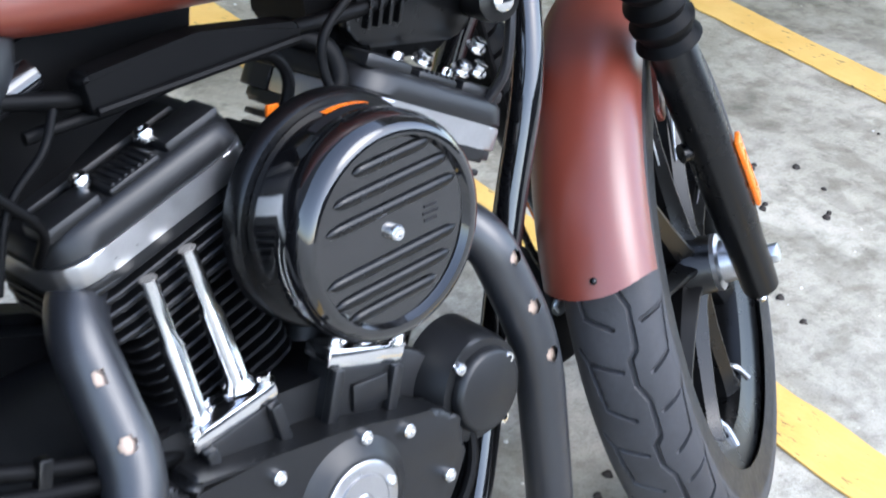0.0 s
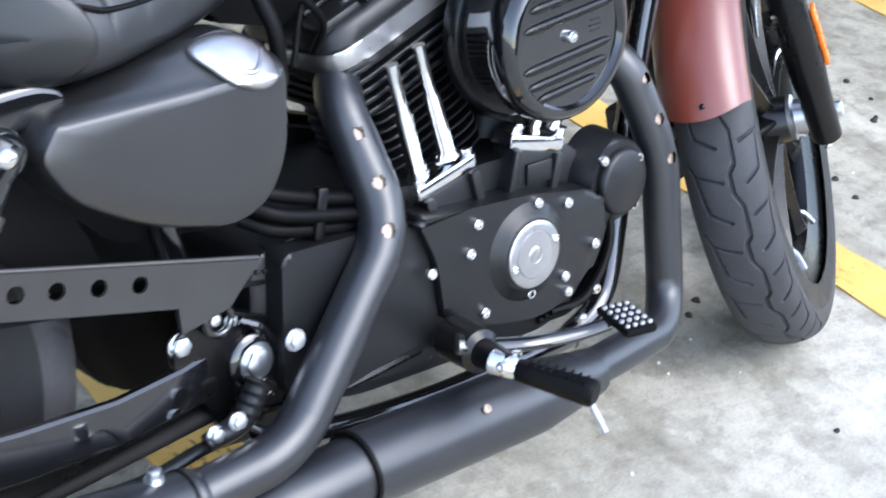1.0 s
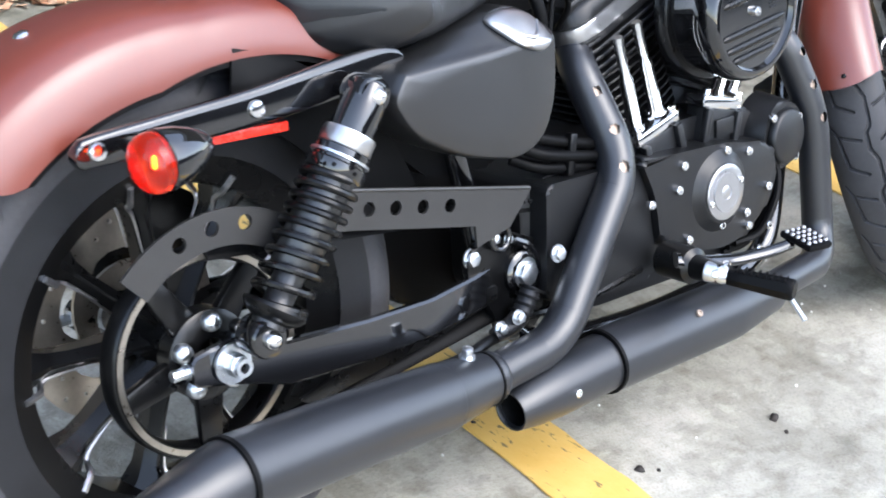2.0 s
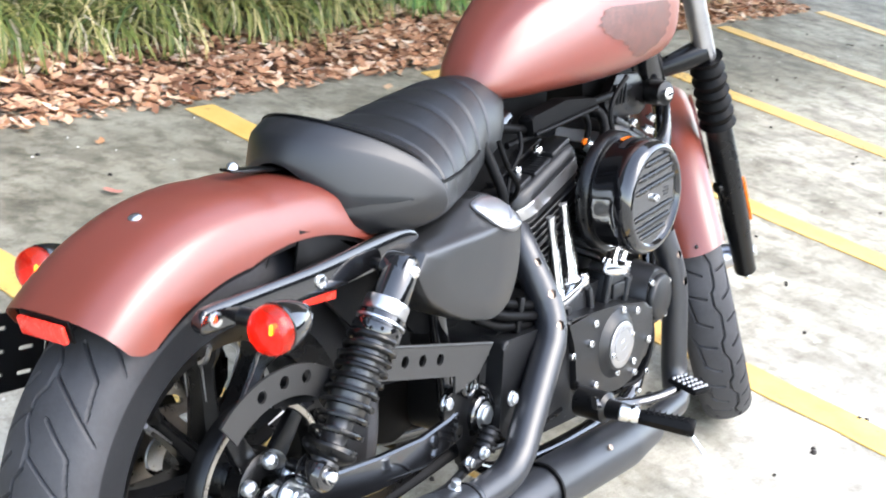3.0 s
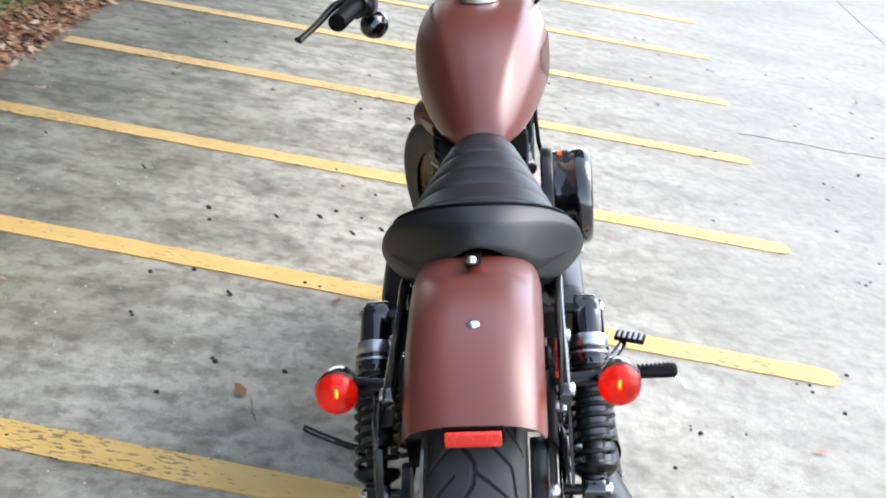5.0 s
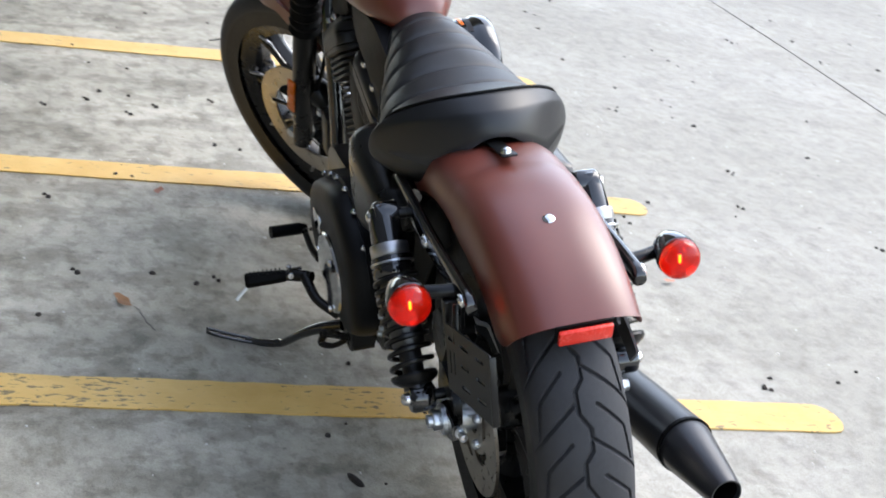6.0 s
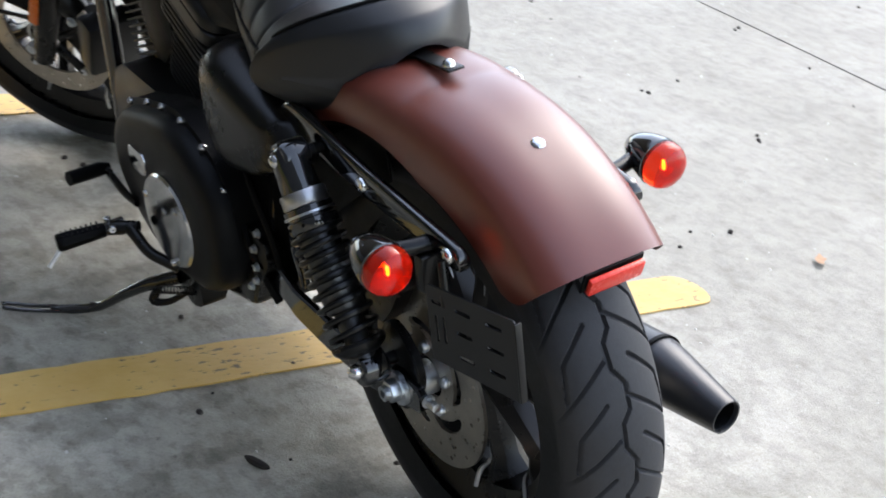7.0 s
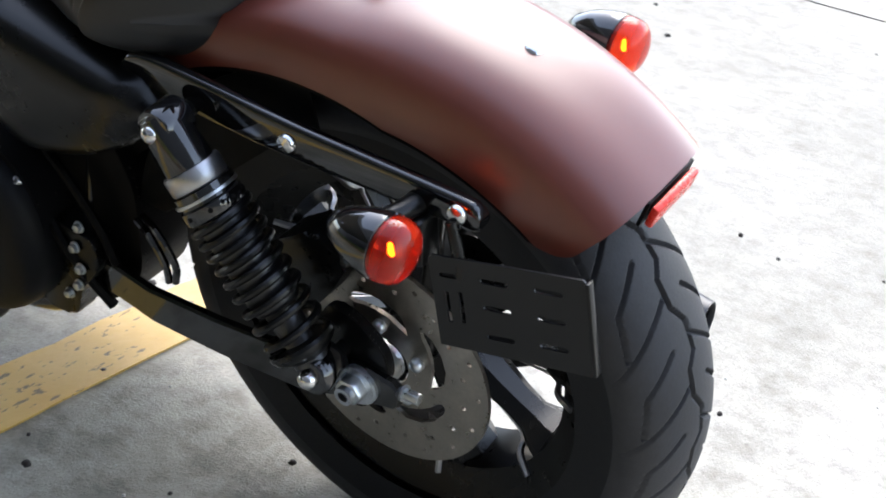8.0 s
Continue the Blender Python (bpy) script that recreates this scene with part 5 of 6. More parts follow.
pipe_end((-0.204, -0.2370, 0.2230), (-1, -0.08, -0.06), 0.0255)
PIPE_F = bent([(0.965, -0.02, 0.556), (1.0296, -0.1044, 0.5063), (1.075, -0.1297, 0.3926), (1.096, -0.131, 0.200), (1.060, -0.160, 0.165), (0.86, -0.185, 0.163)], (0.03, 0.05, 0.03, 0.03))
pf = pipe_with_holes("front_exhaust_pipe", PIPE_F, 0.0238, [(1.0425, -0.1312, 0.4866), (1.0566, -0.1433, 0.4380), (1.0742, -0.1513, 0.3857)], exh)
fm = part("front_muffler", tube([(0.905, -0.184, 0.1635), (0.895, -0.184, 0.1635), (0.88, -0.185, 0.1638), (0.80, -0.188, 0.166), (0.78, -0.188, 0.1665), (0.655, -0.19, 0.168), (0.535, -0.192, 0.169)], [0.0285, 0.0305, 0.0315, 0.0425, 0.0435, 0.0435, 0.0435], 32), PIPE, exh, "matte black front muffler shield")
part("front_muffler_body", tube([(0.56, -0.191, 0.169), (0.44, -0.194, 0.1645), (0.392, -0.196, 0.1605), (0.366, -0.197, 0.158), (0.362, -0.1972, 0.1576)], [0.0395, 0.0385, 0.033, 0.0275, 0.0265], 32, cap=False), PIPE, exh)
pipe_end((0.362, -0.1972, 0.1576), (-1, -0.03, -0.09), 0.0265)
part("shield_bolt", hexbolt((0.297, -0.192, 0.247), (-0.1, -0.25, 1), 0.0075, 0.014), STEEL, exh, "zinc bolt on the muffler clamp")
part("shield_bolt", capscrew((0.695, -0.222, 0.198), (0, -0.75, 0.6), 0.005, 0.003), BRONZE, exh)
part("shield_bolt", capscrew((0.445, -0.232, 0.165), (0, -1, 0.0), 0.0055, 0.004), CHROME, exh)
part("clamp_band", tube([(0.330, -0.19, 0.2092), (0.327, -0.19, 0.2092)], 0.0348, 32), SOFT_RUBBER, exh)
part("clamp_band", tube([(0.538, -0.1915, 0.1690), (0.533, -0.1915, 0.1688)], 0.0442, 32), SOFT_RUBBER, exh)
part("clamp_band", tube([(-0.069, -0.2266, 0.2341), (-0.075, -0.2272, 0.2342)], 0.0474, 32), SOFT_RUBBER, exh)
part("clamp_band", tube([(0.862, -0.185, 0.1642), (0.859, -0.185, 0.1642)], 0.0345, 32), SOFT_RUBBER, exh)

# ---- side covers ----
poly = rounded([(0.222, 0.566), (0.243, 0.599), (0.39, 0.630), (0.455, 0.642), (0.497, 0.612), (0.494, 0.520), (0.470, 0.472), (0.425, 0.456), (0.330, 0.477), (0.250, 0.522)], [0.012, 0.012, 0.05, 0.03, 0.03, 0.04, 0.03, 0.03, 0.05, 0.03], 7)


def side_cover(sgn, lab):
    """Box cover: the outline shrinks over its rounded rim."""
    c = Vector((0.365, 0.55))
    rings = []
    if sgn > 0:
        profile = ((0.085, 0.97, None), (0.110, 1.0, None), (0.128, 0.985, None), (0.142, 0.95, None), (0.153, 0.90, None), (0.161, 0.82, None), (0.167, 0.66, None), (0.170, 0.4, None))
    else:
        profile = ((0.085, 0.995, None), (0.122, 1.0, None), (0.134, 0.995, 0.026), (0.150, 0.985, 0.010), (0.1585, 0.97, 0.003), (0.1640, 0.945, 0.0), (0.1660, 0.91, -0.004), (0.1668, 0.5, -0.01))
    for y, k, drop in profile:
        ring = []
        for p in poly:
            x, z = (p[0] - c.x) * k + c.x, (p[1] - c.y) * k + c.y
            if drop is not None:
                z = min(z, 0.592 + 0.045 * (x - 0.25) + drop)
            ring.append((x, y * sgn * (1 - 0.10 * max(0, p[0] - 0.40)), z))
        rings.append(ring)
    # right cover lighter than the left: the light on each side put into colour
    return part("side_cover", loft(rings), LIGHTER_SATIN if sgn < 0 else BLACK_SATIN, bike, lab, 35)


sc = side_cover(-1, "satin black oil tank cover")
side_cover(1, "satin black battery side cover")
BADGE = [(0.388, 0.629), (0.424, 0.637), (0.453, 0.630), (0.467, 0.611), (0.464, 0.596), (0.447, 0.587), (0.418, 0.596), (0.402, 0.609)]
loop = spline(BADGE + BADGE[:3], 120)[12:107]
rings = []
for y, k in ((-0.160, 1.0), (-0.1665, 1.0), (-0.1700, 0.93), (-0.1725, 0.78), (-0.1738, 0.5), (-0.1742, 0.2)):
    rings.append([((q[0] - 0.433) * k + 0.445, y - 0.002 + 1.0 * max(0.0, (q[1] - 0.612) * k + 0.014), (q[1] - 0.612) * k + 0.612) for q in loop])
badge = part("cover_cap", loft(rings), ALUMINIUM, sc, "brushed silver oil cap badge", 60)
part("badge_ridge", tube([(0.414, -0.154, 0.618), (0.437, -0.166, 0.608), (0.453, -0.167, 0.607), (0.470, -0.151, 0.622)], [0.001, 0.0030, 0.0030, 0.001], 10, 20), ALUMINIUM, badge)

# ---- hoses, wires and brackets between covers and engine ----
for k, (z0, z1, y) in enumerate(((0.463, 0.432, -0.118), (0.443, 0.418, -0.126), (0.425, 0.404, -0.118))):
    part("hose", tube([(0.47, y + 0.02, z0 + 0.014), (0.50, y, z0), (0.55, y - 0.004, (z0 + z1) / 2 + 0.001), (0.62, y, z1), (0.68, y + 0.02, z1 - 0.01)], 0.0078, 10, 26), SOFT_RUBBER, bike, "black rubber hose")
part("hose_clip", box(0.012, 0.012, 0.055, pose(0.548, -0.128, 0.434, 0, 8, 0), 0.002), BLACK_SATIN, bike)
for pts, r in (([(0.55, -0.055, 0.715), (0.667, -0.06, 0.700), (0.74, -0.062, 0.714), (0.801, -0.062, 0.722), (0.87, -0.058, 0.722), (1.0, -0.05, 0.73)], 0.007),
               ([(0.60, -0.06, 0.68), (0.70, -0.065, 0.694), (0.77, -0.066, 0.708), (0.82, -0.066, 0.706), (0.840, -0.066, 0.680), (0.828, -0.066, 0.64)], 0.0055),
               ([(0.90, -0.10, 0.765), (0.872, -0.10, 0.744), (0.85, -0.102, 0.722), (0.847, -0.104, 0.696), (0.855, -0.11, 0.668)], 0.0042),
               ([(0.50, -0.08, 0.70), (0.505, -0.10, 0.66), (0.515, -0.112, 0.62), (0.520, -0.110, 0.57)], 0.0085),
               ([(0.53, -0.09, 0.70), (0.55, -0.095, 0.66), (0.59, -0.09, 0.62), (0.60, -0.06, 0.58)], 0.0042),
               ([(0.62, -0.07, 0.70), (0.60, -0.085, 0.675), (0.565, -0.09, 0.640), (0.548, -0.095, 0.58)], 0.0035),
               ([(0.86, -0.05, 0.712), (0.885, -0.06, 0.70), (0.89, -0.07, 0.675), (0.875, -0.075, 0.655)], 0.009)):
    part("wire", tube(pts, r, 12, 28), SOFT_RUBBER, bike, "black cable under the tank")
loom = part("wire_loom", side_plate(rounded([(0.642, 0.722), (0.650, 0.690), (0.845, 0.713), (0.845, 0.732), (0.745, 0.739)], 0.006), -0.078, -0.052, 0.006), SOFT_RUBBER, bike, "black plastic wiring channel below the tank")
part("channel_lip", tube([(0.652, -0.079, 0.694), (0.745, -0.081, 0.706), (0.842, -0.080, 0.718)], 0.004, 8, 16), SOFT_RUBBER, loom)
part("electrics_caddy", side_plate(rounded([(0.50, 0.62), (0.50, 0.73), (0.60, 0.765), (0.78, 0.765), (0.775, 0.70), (0.70, 0.665), (0.60, 0.60)], 0.012), -0.02, 0.075, 0.006), SOFT_RUBBER, bike, "black plastic electrics caddy")
part("coil_cover", side_plate(rounded([(0.90, 0.70), (0.89, 0.765), (1.05, 0.775), (1.09, 0.72), (1.06, 0.66), (0.97, 0.665)], 0.012), -0.02, 0.06, 0.006), SOFT_RUBBER, bike, "black coil cover")
part("cylinder_shroud", side_plate(rounded([(0.78, 0.50), (0.79, 0.60), (0.875, 0.62), (0.90, 0.50), (0.84, 0.44)], 0.015), 0.0, 0.07, 0.005), SOFT_RUBBER, bike)
part("spark_plug_cap", tube([(0.826, -0.072, 0.655), (0.845, -0.09, 0.64)], [0.010, 0.012], 14), STEEL, bike)
part("wire_tag", box(0.012, 0.004, 0.010, pose(0.815, -0.075, 0.662), 0.001), ORANGE_PLASTIC, bike, "small yellow connector")
part("engine_bracket", side_plate(rounded([(0.91, 0.715), (0.93, 0.69), (1.045, 0.68), (1.065, 0.70), (1.03, 0.755), (0.95, 0.76)], 0.01), -0.055, -0.040, 0.004), BLACK_SATIN, bike, "black engine mount bracket")
for k in range(4):
    part("bracket_rib", box(0.004, 0.01, 0.035, pose(0.935 + 0.012 * k, -0.058, 0.725, 0, 12, 0), 0.001), BLACK_SATIN, bike)
sw = part("ignition_switch", lathe([(0, -0.03), (0.022, -0.03), (0.023, 0.0), (0.021, 0.012), (0.014, 0.014), (0, 0.014)], aim((1.062, -0.082, 0.719), (-0.25, -1, 0.05)), 28), BLACK_SATIN, bike, "black ignition switch with chrome key barrel")
part("key_barrel", lathe([(0, 0.0), (0.0105, 0.0), (0.0105, 0.006), (0.008, 0.008), (0, 0.008)], aim((1.0585, -0.096, 0.7197), (-0.25, -1, 0.05)), 20), CHROME, sw)
for p in ((1.051, -0.070, 0.672), (1.030, -0.072, 0.655), (1.052, -0.070, 0.650), (0.985, -0.07, 0.672)):
    part("mount_bolt", hexbolt(p, (0.2, -0.5, 0.8), 0.0075, 0.010), CHROME, bike, "bright mount bolt")
part("coil_bracket", tube([(1.09, -0.07, 0.735), (1.085, -0.082, 0.70), (1.075, -0.085, 0.65), (1.06, -0.075, 0.62)], 0.011, 10, 16, flat=0.5), DARK_METAL, bike)
# master cylinder and clutter by the pivot
part("brake_cylinder", tube([(0.450, -0.150, 0.285), (0.425, -0.150, 0.250), (0.386, -0.146, 0.236)], [0.013, 0.013, 0.010], 14, 14), DARK_METAL, bike)
for p, r in (((0.3831, -0.112, 0.3311), 0.013), ((0.3934, -0.150, 0.2449), 0.0095), ((0.4126, -0.162, 0.2581), 0.009), ((0.423, -0.112, 0.348), 0.008), ((0.4878, -0.160, 0.3225), 0.011)):
    part("clamp_bolt", hexbolt(p, (0, -1, 0.1), r * 0.8, 0.009), STEEL, bike, "zinc hex bolt")
bm = bmesh.new()
for k in range(4):
    lathe([(0.010, 0.0), (0.0175, 0.0), (0.0175, 0.004), (0.010, 0.004)], aim((0.452 - 0.006 * k, -0.150, 0.284 - 0.009 * k), (-0.55, 0, -1)), 18, bm)
part("cylinder_boot", bm, SOFT_RUBBER, bike)
part("brake_rod", tube([(0.44, -0.128, 0.24), (0.55, -0.135, 0.235), (0.67, -0.14, 0.25)], 0.006, 8, 14), BLACK_SATIN, bike)
part("pivot_plate", side_plate(rounded([(0.375, 0.345), (0.37, 0.31), (0.41, 0.26), (0.43, 0.21), (0.49, 0.21), (0.52, 0.27), (0.50, 0.33), (0.44, 0.355)], 0.015), -0.105, -0.118, 0.004), BLACK_SATIN, bike)
part("exhaust_bracket", tube([(0.45, -0.12, 0.215), (0.38, -0.15, 0.235), (0.30, -0.17, 0.236), (0.18, -0.18, 0.245)], 0.007, 8, 18, flat=0.5), BLACK_SATIN, bike)


# ---- foot controls ----
def footpeg(sgn, base, tip, mount):
    o = new("footpeg")
    o.parent = bike
    tagged(o, "black rubber footpeg on a folding clevis")
    base, tip, mount = Vector(base), Vector(tip), Vector(mount)
    d = (tip - base).normalized()
    part("mount_arm", tube([mount, mount.lerp(base, 0.5), mount.lerp(base, 0.55), base], [0.025, 0.025, 0.017, 0.014] if sgn < 0 else [0.010, 0.011, 0.012, 0.012], 20), BLACK_SATIN, o)
    part("clevis", tube([base - d * 0.024, base - d * 0.022, base + d * 0.002, base + d * 0.008], [0.0115, 0.0135, 0.0125, 0.0105], 14), STEEL if sgn < 0 else BLACK_GLOSS, o, "zinc folding clevis" if sgn < 0 else "black folding clevis")
    part("clevis_pin", capscrew(base + Vector((0.008, 0, 0.012)), (0, 0, 1), 0.006, 0.004), CHROME, o)
    part("clevis_pin", capscrew(base + Vector((-0.012, 0, 0.004)), (-1, 0.3 * sgn, 0.2), 0.006, 0.006), CHROME, o)
    part("peg_rubber", tube([base + d * 0.005, base + d * 0.010, base + d * 0.03, tip - d * 0.012, tip - d * 0.003, tip], [0.009, 0.0125, 0.0135, 0.0155, 0.0155, 0.013], 8), SOFT_RUBBER, o)
    up = Vector((0, 0, 1))
    for k in range(8):
        q = base.lerp(tip, 0.22 + 0.095 * k)
        part("peg_rib", box(0.020, 0.0025, 0.003, aim(q + Vector((0, 0, 0.0125)), (0, 0, 1)) @ Matrix.Rotation(math.atan2(d.y, d.x) - math.pi / 2, 4, "Z")), SOFT_RUBBER, o)
    part("feeler", tube([tip - d * 0.008 - up * 0.008, tip + Vector((-0.006, 0.021 * sgn, -0.034))], 0.0034, 8), STEEL, o, "thin metal feeler peg")
    return o


footpeg(-1, (0.690, -0.264, 0.264), (0.724, -0.354, 0.2535), (0.700, -0.160, 0.262))
footpeg(1, (0.712, 0.250, 0.258), (0.7265, 0.3353, 0.2536), (0.680, 0.213, 0.262))
pedal = new("brake_pedal")
pedal.parent = bike
tagged(pedal, "black brake pedal with ridged pad")
part("pedal_arm", tube([(0.672, -0.20, 0.275), (0.70, -0.212, 0.268), (0.76, -0.225, 0.258), (0.81, -0.245, 0.260), (0.845, -0.262, 0.268)], [0.013, 0.011, 0.0095, 0.009, 0.008], 12, 24, flat=0.6), BLACK_GLOSS, pedal)
fpad = Matrix.Translation((0.857, -0.276, 0.274)) @ Matrix.Rotation(radians(-12), 4, "Z") @ Matrix.Rotation(radians(8), 4, "X")
part("pedal_pad", box(0.042, 0.062, 0.010, fpad, 0.004), SOFT_RUBBER, pedal)
for i in range(4):
    for j in range(5):
        part("pad_stud", lathe([(0.0032, -0.002), (0.0030, 0.002), (0.0022, 0.0032), (0, 0.0034)], fpad @ Matrix.Translation((-0.015 + 0.010 * i, -0.022 + 0.011 * j, 0.0052)), 10), ALUMINIUM, pedal)

# ---- left side of the engine ----
poly_l = rounded([(0.430, 0.330), (0.448, 0.405), (0.520, 0.452), (0.600, 0.470), (0.690, 0.450), (0.790, 0.420), (0.845, 0.360), (0.830, 0.280), (0.740, 0.215), (0.620, 0.190), (0.500, 0.205), (0.440, 0.260)], 0.04, 6)
c = Vector((0.63, 0.33))
rings = []
for y, k in ((0.09, 1.0), (0.155, 1.0), (0.166, 0.985), (0.176, 0.955), (0.182, 0.90), (0.186, 0.80), (0.187, 0.4)):
    rings.append([((p[0] - c.x) * k + c.x, y, (p[1] - c.y) * k + c.y) for p in poly_l])
prim = part("primary_cover", loft(rings), SHADED_BLACK, engine, "satin black primary cover", 35)
part("clutch_cover", lathe([(0, 0.0), (0.077, 0.0), (0.078, 0.004), (0.075, 0.008), (0.055, 0.0105), (0, 0.012)], aim((0.600, 0.187, 0.302), (-0.05, 1, 0)), 56), CHROME, prim, "polished chrome clutch cover")
for k in range(3):
    a = radians(20 + 120 * k)
    part("clutch_screw", capscrew((0.600 + 0.068 * math.cos(a), 0.197, 0.302 + 0.068 * math.sin(a)), (0, 1, 0), 0.006, 0.005), CHROME, prim)
part("inspection_cover", prism(rounded([(0.67, 0.345), (0.735, 0.345), (0.735, 0.385), (0.67, 0.385)], 0.016, 6), 0.006, Matrix.Translation((0, 0.185, 0)) @ SIDE_L, 0.002), CHROME, prim, "small polished inspection cover")
shelf = [(x, z + 0.012) for x, z in poly_l]
part("cover_flange", side_plate(shelf, 0.118, 0.150, 0.006), SHADED_BLACK, prim, "satin black cover flange")
for x, z in ((0.790, 0.428), (0.715, 0.455), (0.655, 0.470), (0.585, 0.474), (0.515, 0.458), (0.458, 0.412), (0.440, 0.32)):
    part("cover_bolt", capscrew((x, 0.150, z - 0.006), (0, 0.8, 0.6), 0.006, 0.007), CHROME, prim)
lev = new("shift_lever")
lev.parent = bike
tagged(lev, "black shift lever with rubber toe peg")
part("lever_arm", tube([(0.74, 0.188, 0.268), (0.78, 0.193, 0.272), (0.82, 0.194, 0.281), (0.853, 0.194, 0.288)], 0.0065, 10, 20), BLACK_SATIN, lev)
part("toe_peg", tube([(0.853, 0.188, 0.287), (0.852, 0.205, 0.289), (0.843, 0.262, 0.294)], [0.008, 0.0125, 0.0125], 14), SOFT_RUBBER, lev)
part("peg_bracket", tube([(0.690, 0.225, 0.262), (0.672, 0.222, 0.250), (0.645, 0.212, 0.228), (0.615, 0.18, 0.205)], [0.011, 0.010, 0.0095, 0.010], 12, 18), BLACK_SATIN, bike)
stand = new("side_stand")
stand.parent = bike
tagged(stand, "black steel side stand lowered to the ground")
part("stand_leg", tube([(0.662, 0.165, 0.158), (0.700, 0.205, 0.140), (0.735, 0.240, 0.115), (0.775, 0.268, 0.083), (0.790, 0.282, 0.077)], [0.012, 0.0115, 0.0095, 0.0085, 0.009], 12, 24), BLACK_GLOSS, stand)
part("stand_foot", tube([(0.780, 0.272, 0.079), (0.800, 0.295, 0.074), (0.822, 0.325, 0.073), (0.832, 0.338, 0.077)], [0.0075, 0.0085, 0.008, 0.006], 10, 18, flat=0.6), BLACK_GLOSS, stand)
for dx, dz in ((0.0055, 0.0025), (-0.0055, -0.0025)):
    part("stand_prong", tube([(0.822 + dx, 0.328, 0.075 + dz), (0.838 + dx, 0.365, 0.083 + dz), (0.857 + dx * 0.9, 0.402, 0.0925 + dz), (0.862 + dx * 0.3, 0.410, 0.0945 + dz)], 0.0032, 8, 14), BLACK_GLOSS, stand)
part("stand_stop", tube([(0.690, 0.190, 0.138), (0.694, 0.206, 0.112), (0.676, 0.186, 0.110), (0.655, 0.160, 0.130)], [0.007, 0.008, 0.006, 0.006], 10, 14), BLACK_SATIN, stand)
part("stand_spring", coil((0.60, 0.16, 0.16), (0.68, 0.205, 0.14), 0.006, 0.0014, 14), BLACK_SATIN, stand)
part("stand_bracket", side_plate(rounded([(0.58, 0.20), (0.58, 0.14), (0.62, 0.125), (0.68, 0.14), (0.69, 0.19)], 0.012), 0.12, 0.165, 0.005), BLACK_SATIN, stand)
for pts, r in (([(0.44, 0.12, 0.44), (0.40, 0.13, 0.42), (0.37, 0.125, 0.36), (0.36, 0.12, 0.31)], 0.006), ([(0.30, 0.12, 0.40), (0.262, 0.135, 0.40), (0.245, 0.135, 0.365), (0.255, 0.13, 0.335)], 0.0045), ([(0.31, 0.12, 0.39), (0.275, 0.135, 0.39), (0.258, 0.137, 0.36), (0.262, 0.133, 0.335)], 0.0045), ([(0.45, 0.13, 0.36), (0.42, 0.14, 0.33), (0.40, 0.13, 0.28), (0.38, 0.12, 0.24)], 0.007)):
    part("wire", tube(pts, r, 8, 20), BLACK_GLOSS if r < 0.005 else SOFT_RUBBER, bike)
for p in ((0.400, 0.14, 0.33), (0.398, 0.14, 0.30), (0.41, 0.138, 0.27), (0.43, 0.138, 0.25), (0.39, 0.136, 0.36)):
    part("clamp_bolt", hexbolt(p, (0, 1, 0.1), 0.0055, 0.007), STEEL, bike, "zinc hex bolt")
part("pivot_plate", side_plate(rounded([(0.375, 0.345), (0.37, 0.31), (0.41, 0.26), (0.43, 0.21), (0.49, 0.21), (0.52, 0.27), (0.50, 0.33), (0.44, 0.355)], 0.015), 0.105, 0.136, 0.004), BLACK_SATIN, bike)
part("transmission_case", side_plate(rounded([(0.335, 0.30), (0.325, 0.42), (0.36, 0.50), (0.52, 0.48), (0.54, 0.26), (0.44, 0.22), (0.37, 0.24)], 0.025), 0.02, 0.104, 0.008), SOFT_RUBBER, engine, "black transmission case")
part("battery_tray", side_plate(rounded([(0.25, 0.52), (0.34, 0.44), (0.46, 0.43), (0.48, 0.60), (0.26, 0.60)], 0.02), -0.085, 0.085, 0.006), SOFT_RUBBER, bike)

# ---- front fork, brake and handlebars ----
fork = new("front_fork")
fork.parent = bike
tagged(fork, "black telescopic front fork with rubber boots")
NO = 0.018


def leg_at(k, sgn, n=NO, l=0.097):
    p = HEAD + k * K + n * NRM
    return Vector((p.x, l * sgn, p.z))


for sgn in (-1, 1):
    sl = fpart("slider", tube([leg_at(-0.035, sgn), leg_at(-0.028, sgn), leg_at(0.05, sgn), leg_at(0.10, sgn), leg_at(0.345, sgn), leg_at(0.355, sgn)], [0.014, 0.022, 0.0235, 0.0265, 0.0265, 0.023], 24), BLACK_SATIN, fork, "satin black fork slider")
    pts, rr = [], []
    for k in range(29):
        t = k / 28
        pts.append(leg_at(0.350 + 0.150 * t, sgn))
        rr.append(0.0325 - 0.003 * t + 0.0035 * math.cos(t * 2 * math.pi * 6))
    fpart("fork_boot", tube(pts, rr, 24), SOFT_RUBBER, fork, "ribbed black rubber fork boot")
    fpart("fork_tube", tube([leg_at(0.49, sgn), leg_at(0.73, sgn)], 0.0205, 24), ALUMINIUM, fork, "bright fork tube")
    rf = fpart("fork_reflector", box(0.020, 0.098, 0.006, Matrix.Translation(leg_at(0.145, sgn, NO + 0.010, 0.1265)) @ Matrix(((NRM.x, K.x, 0, 0), (0, 0, sgn, 0), (NRM.z, K.z, 0, 0), (0, 0, 0, 1))), 0.002), ORANGE_PLASTIC, fork, "amber fork reflector")
    fpart("pinch_bolt", hexbolt(leg_at(-0.032, sgn, NO - 0.012), (-0.5, 0, -0.8), 0.006, 0.008), CHROME, sl)
    fpart("fender_mount", tube([leg_at(0.20, sgn, NO, 0.097), leg_at(0.21, sgn, NO - 0.02, 0.070)], 0.011, 12), BLACK_SATIN, fork)
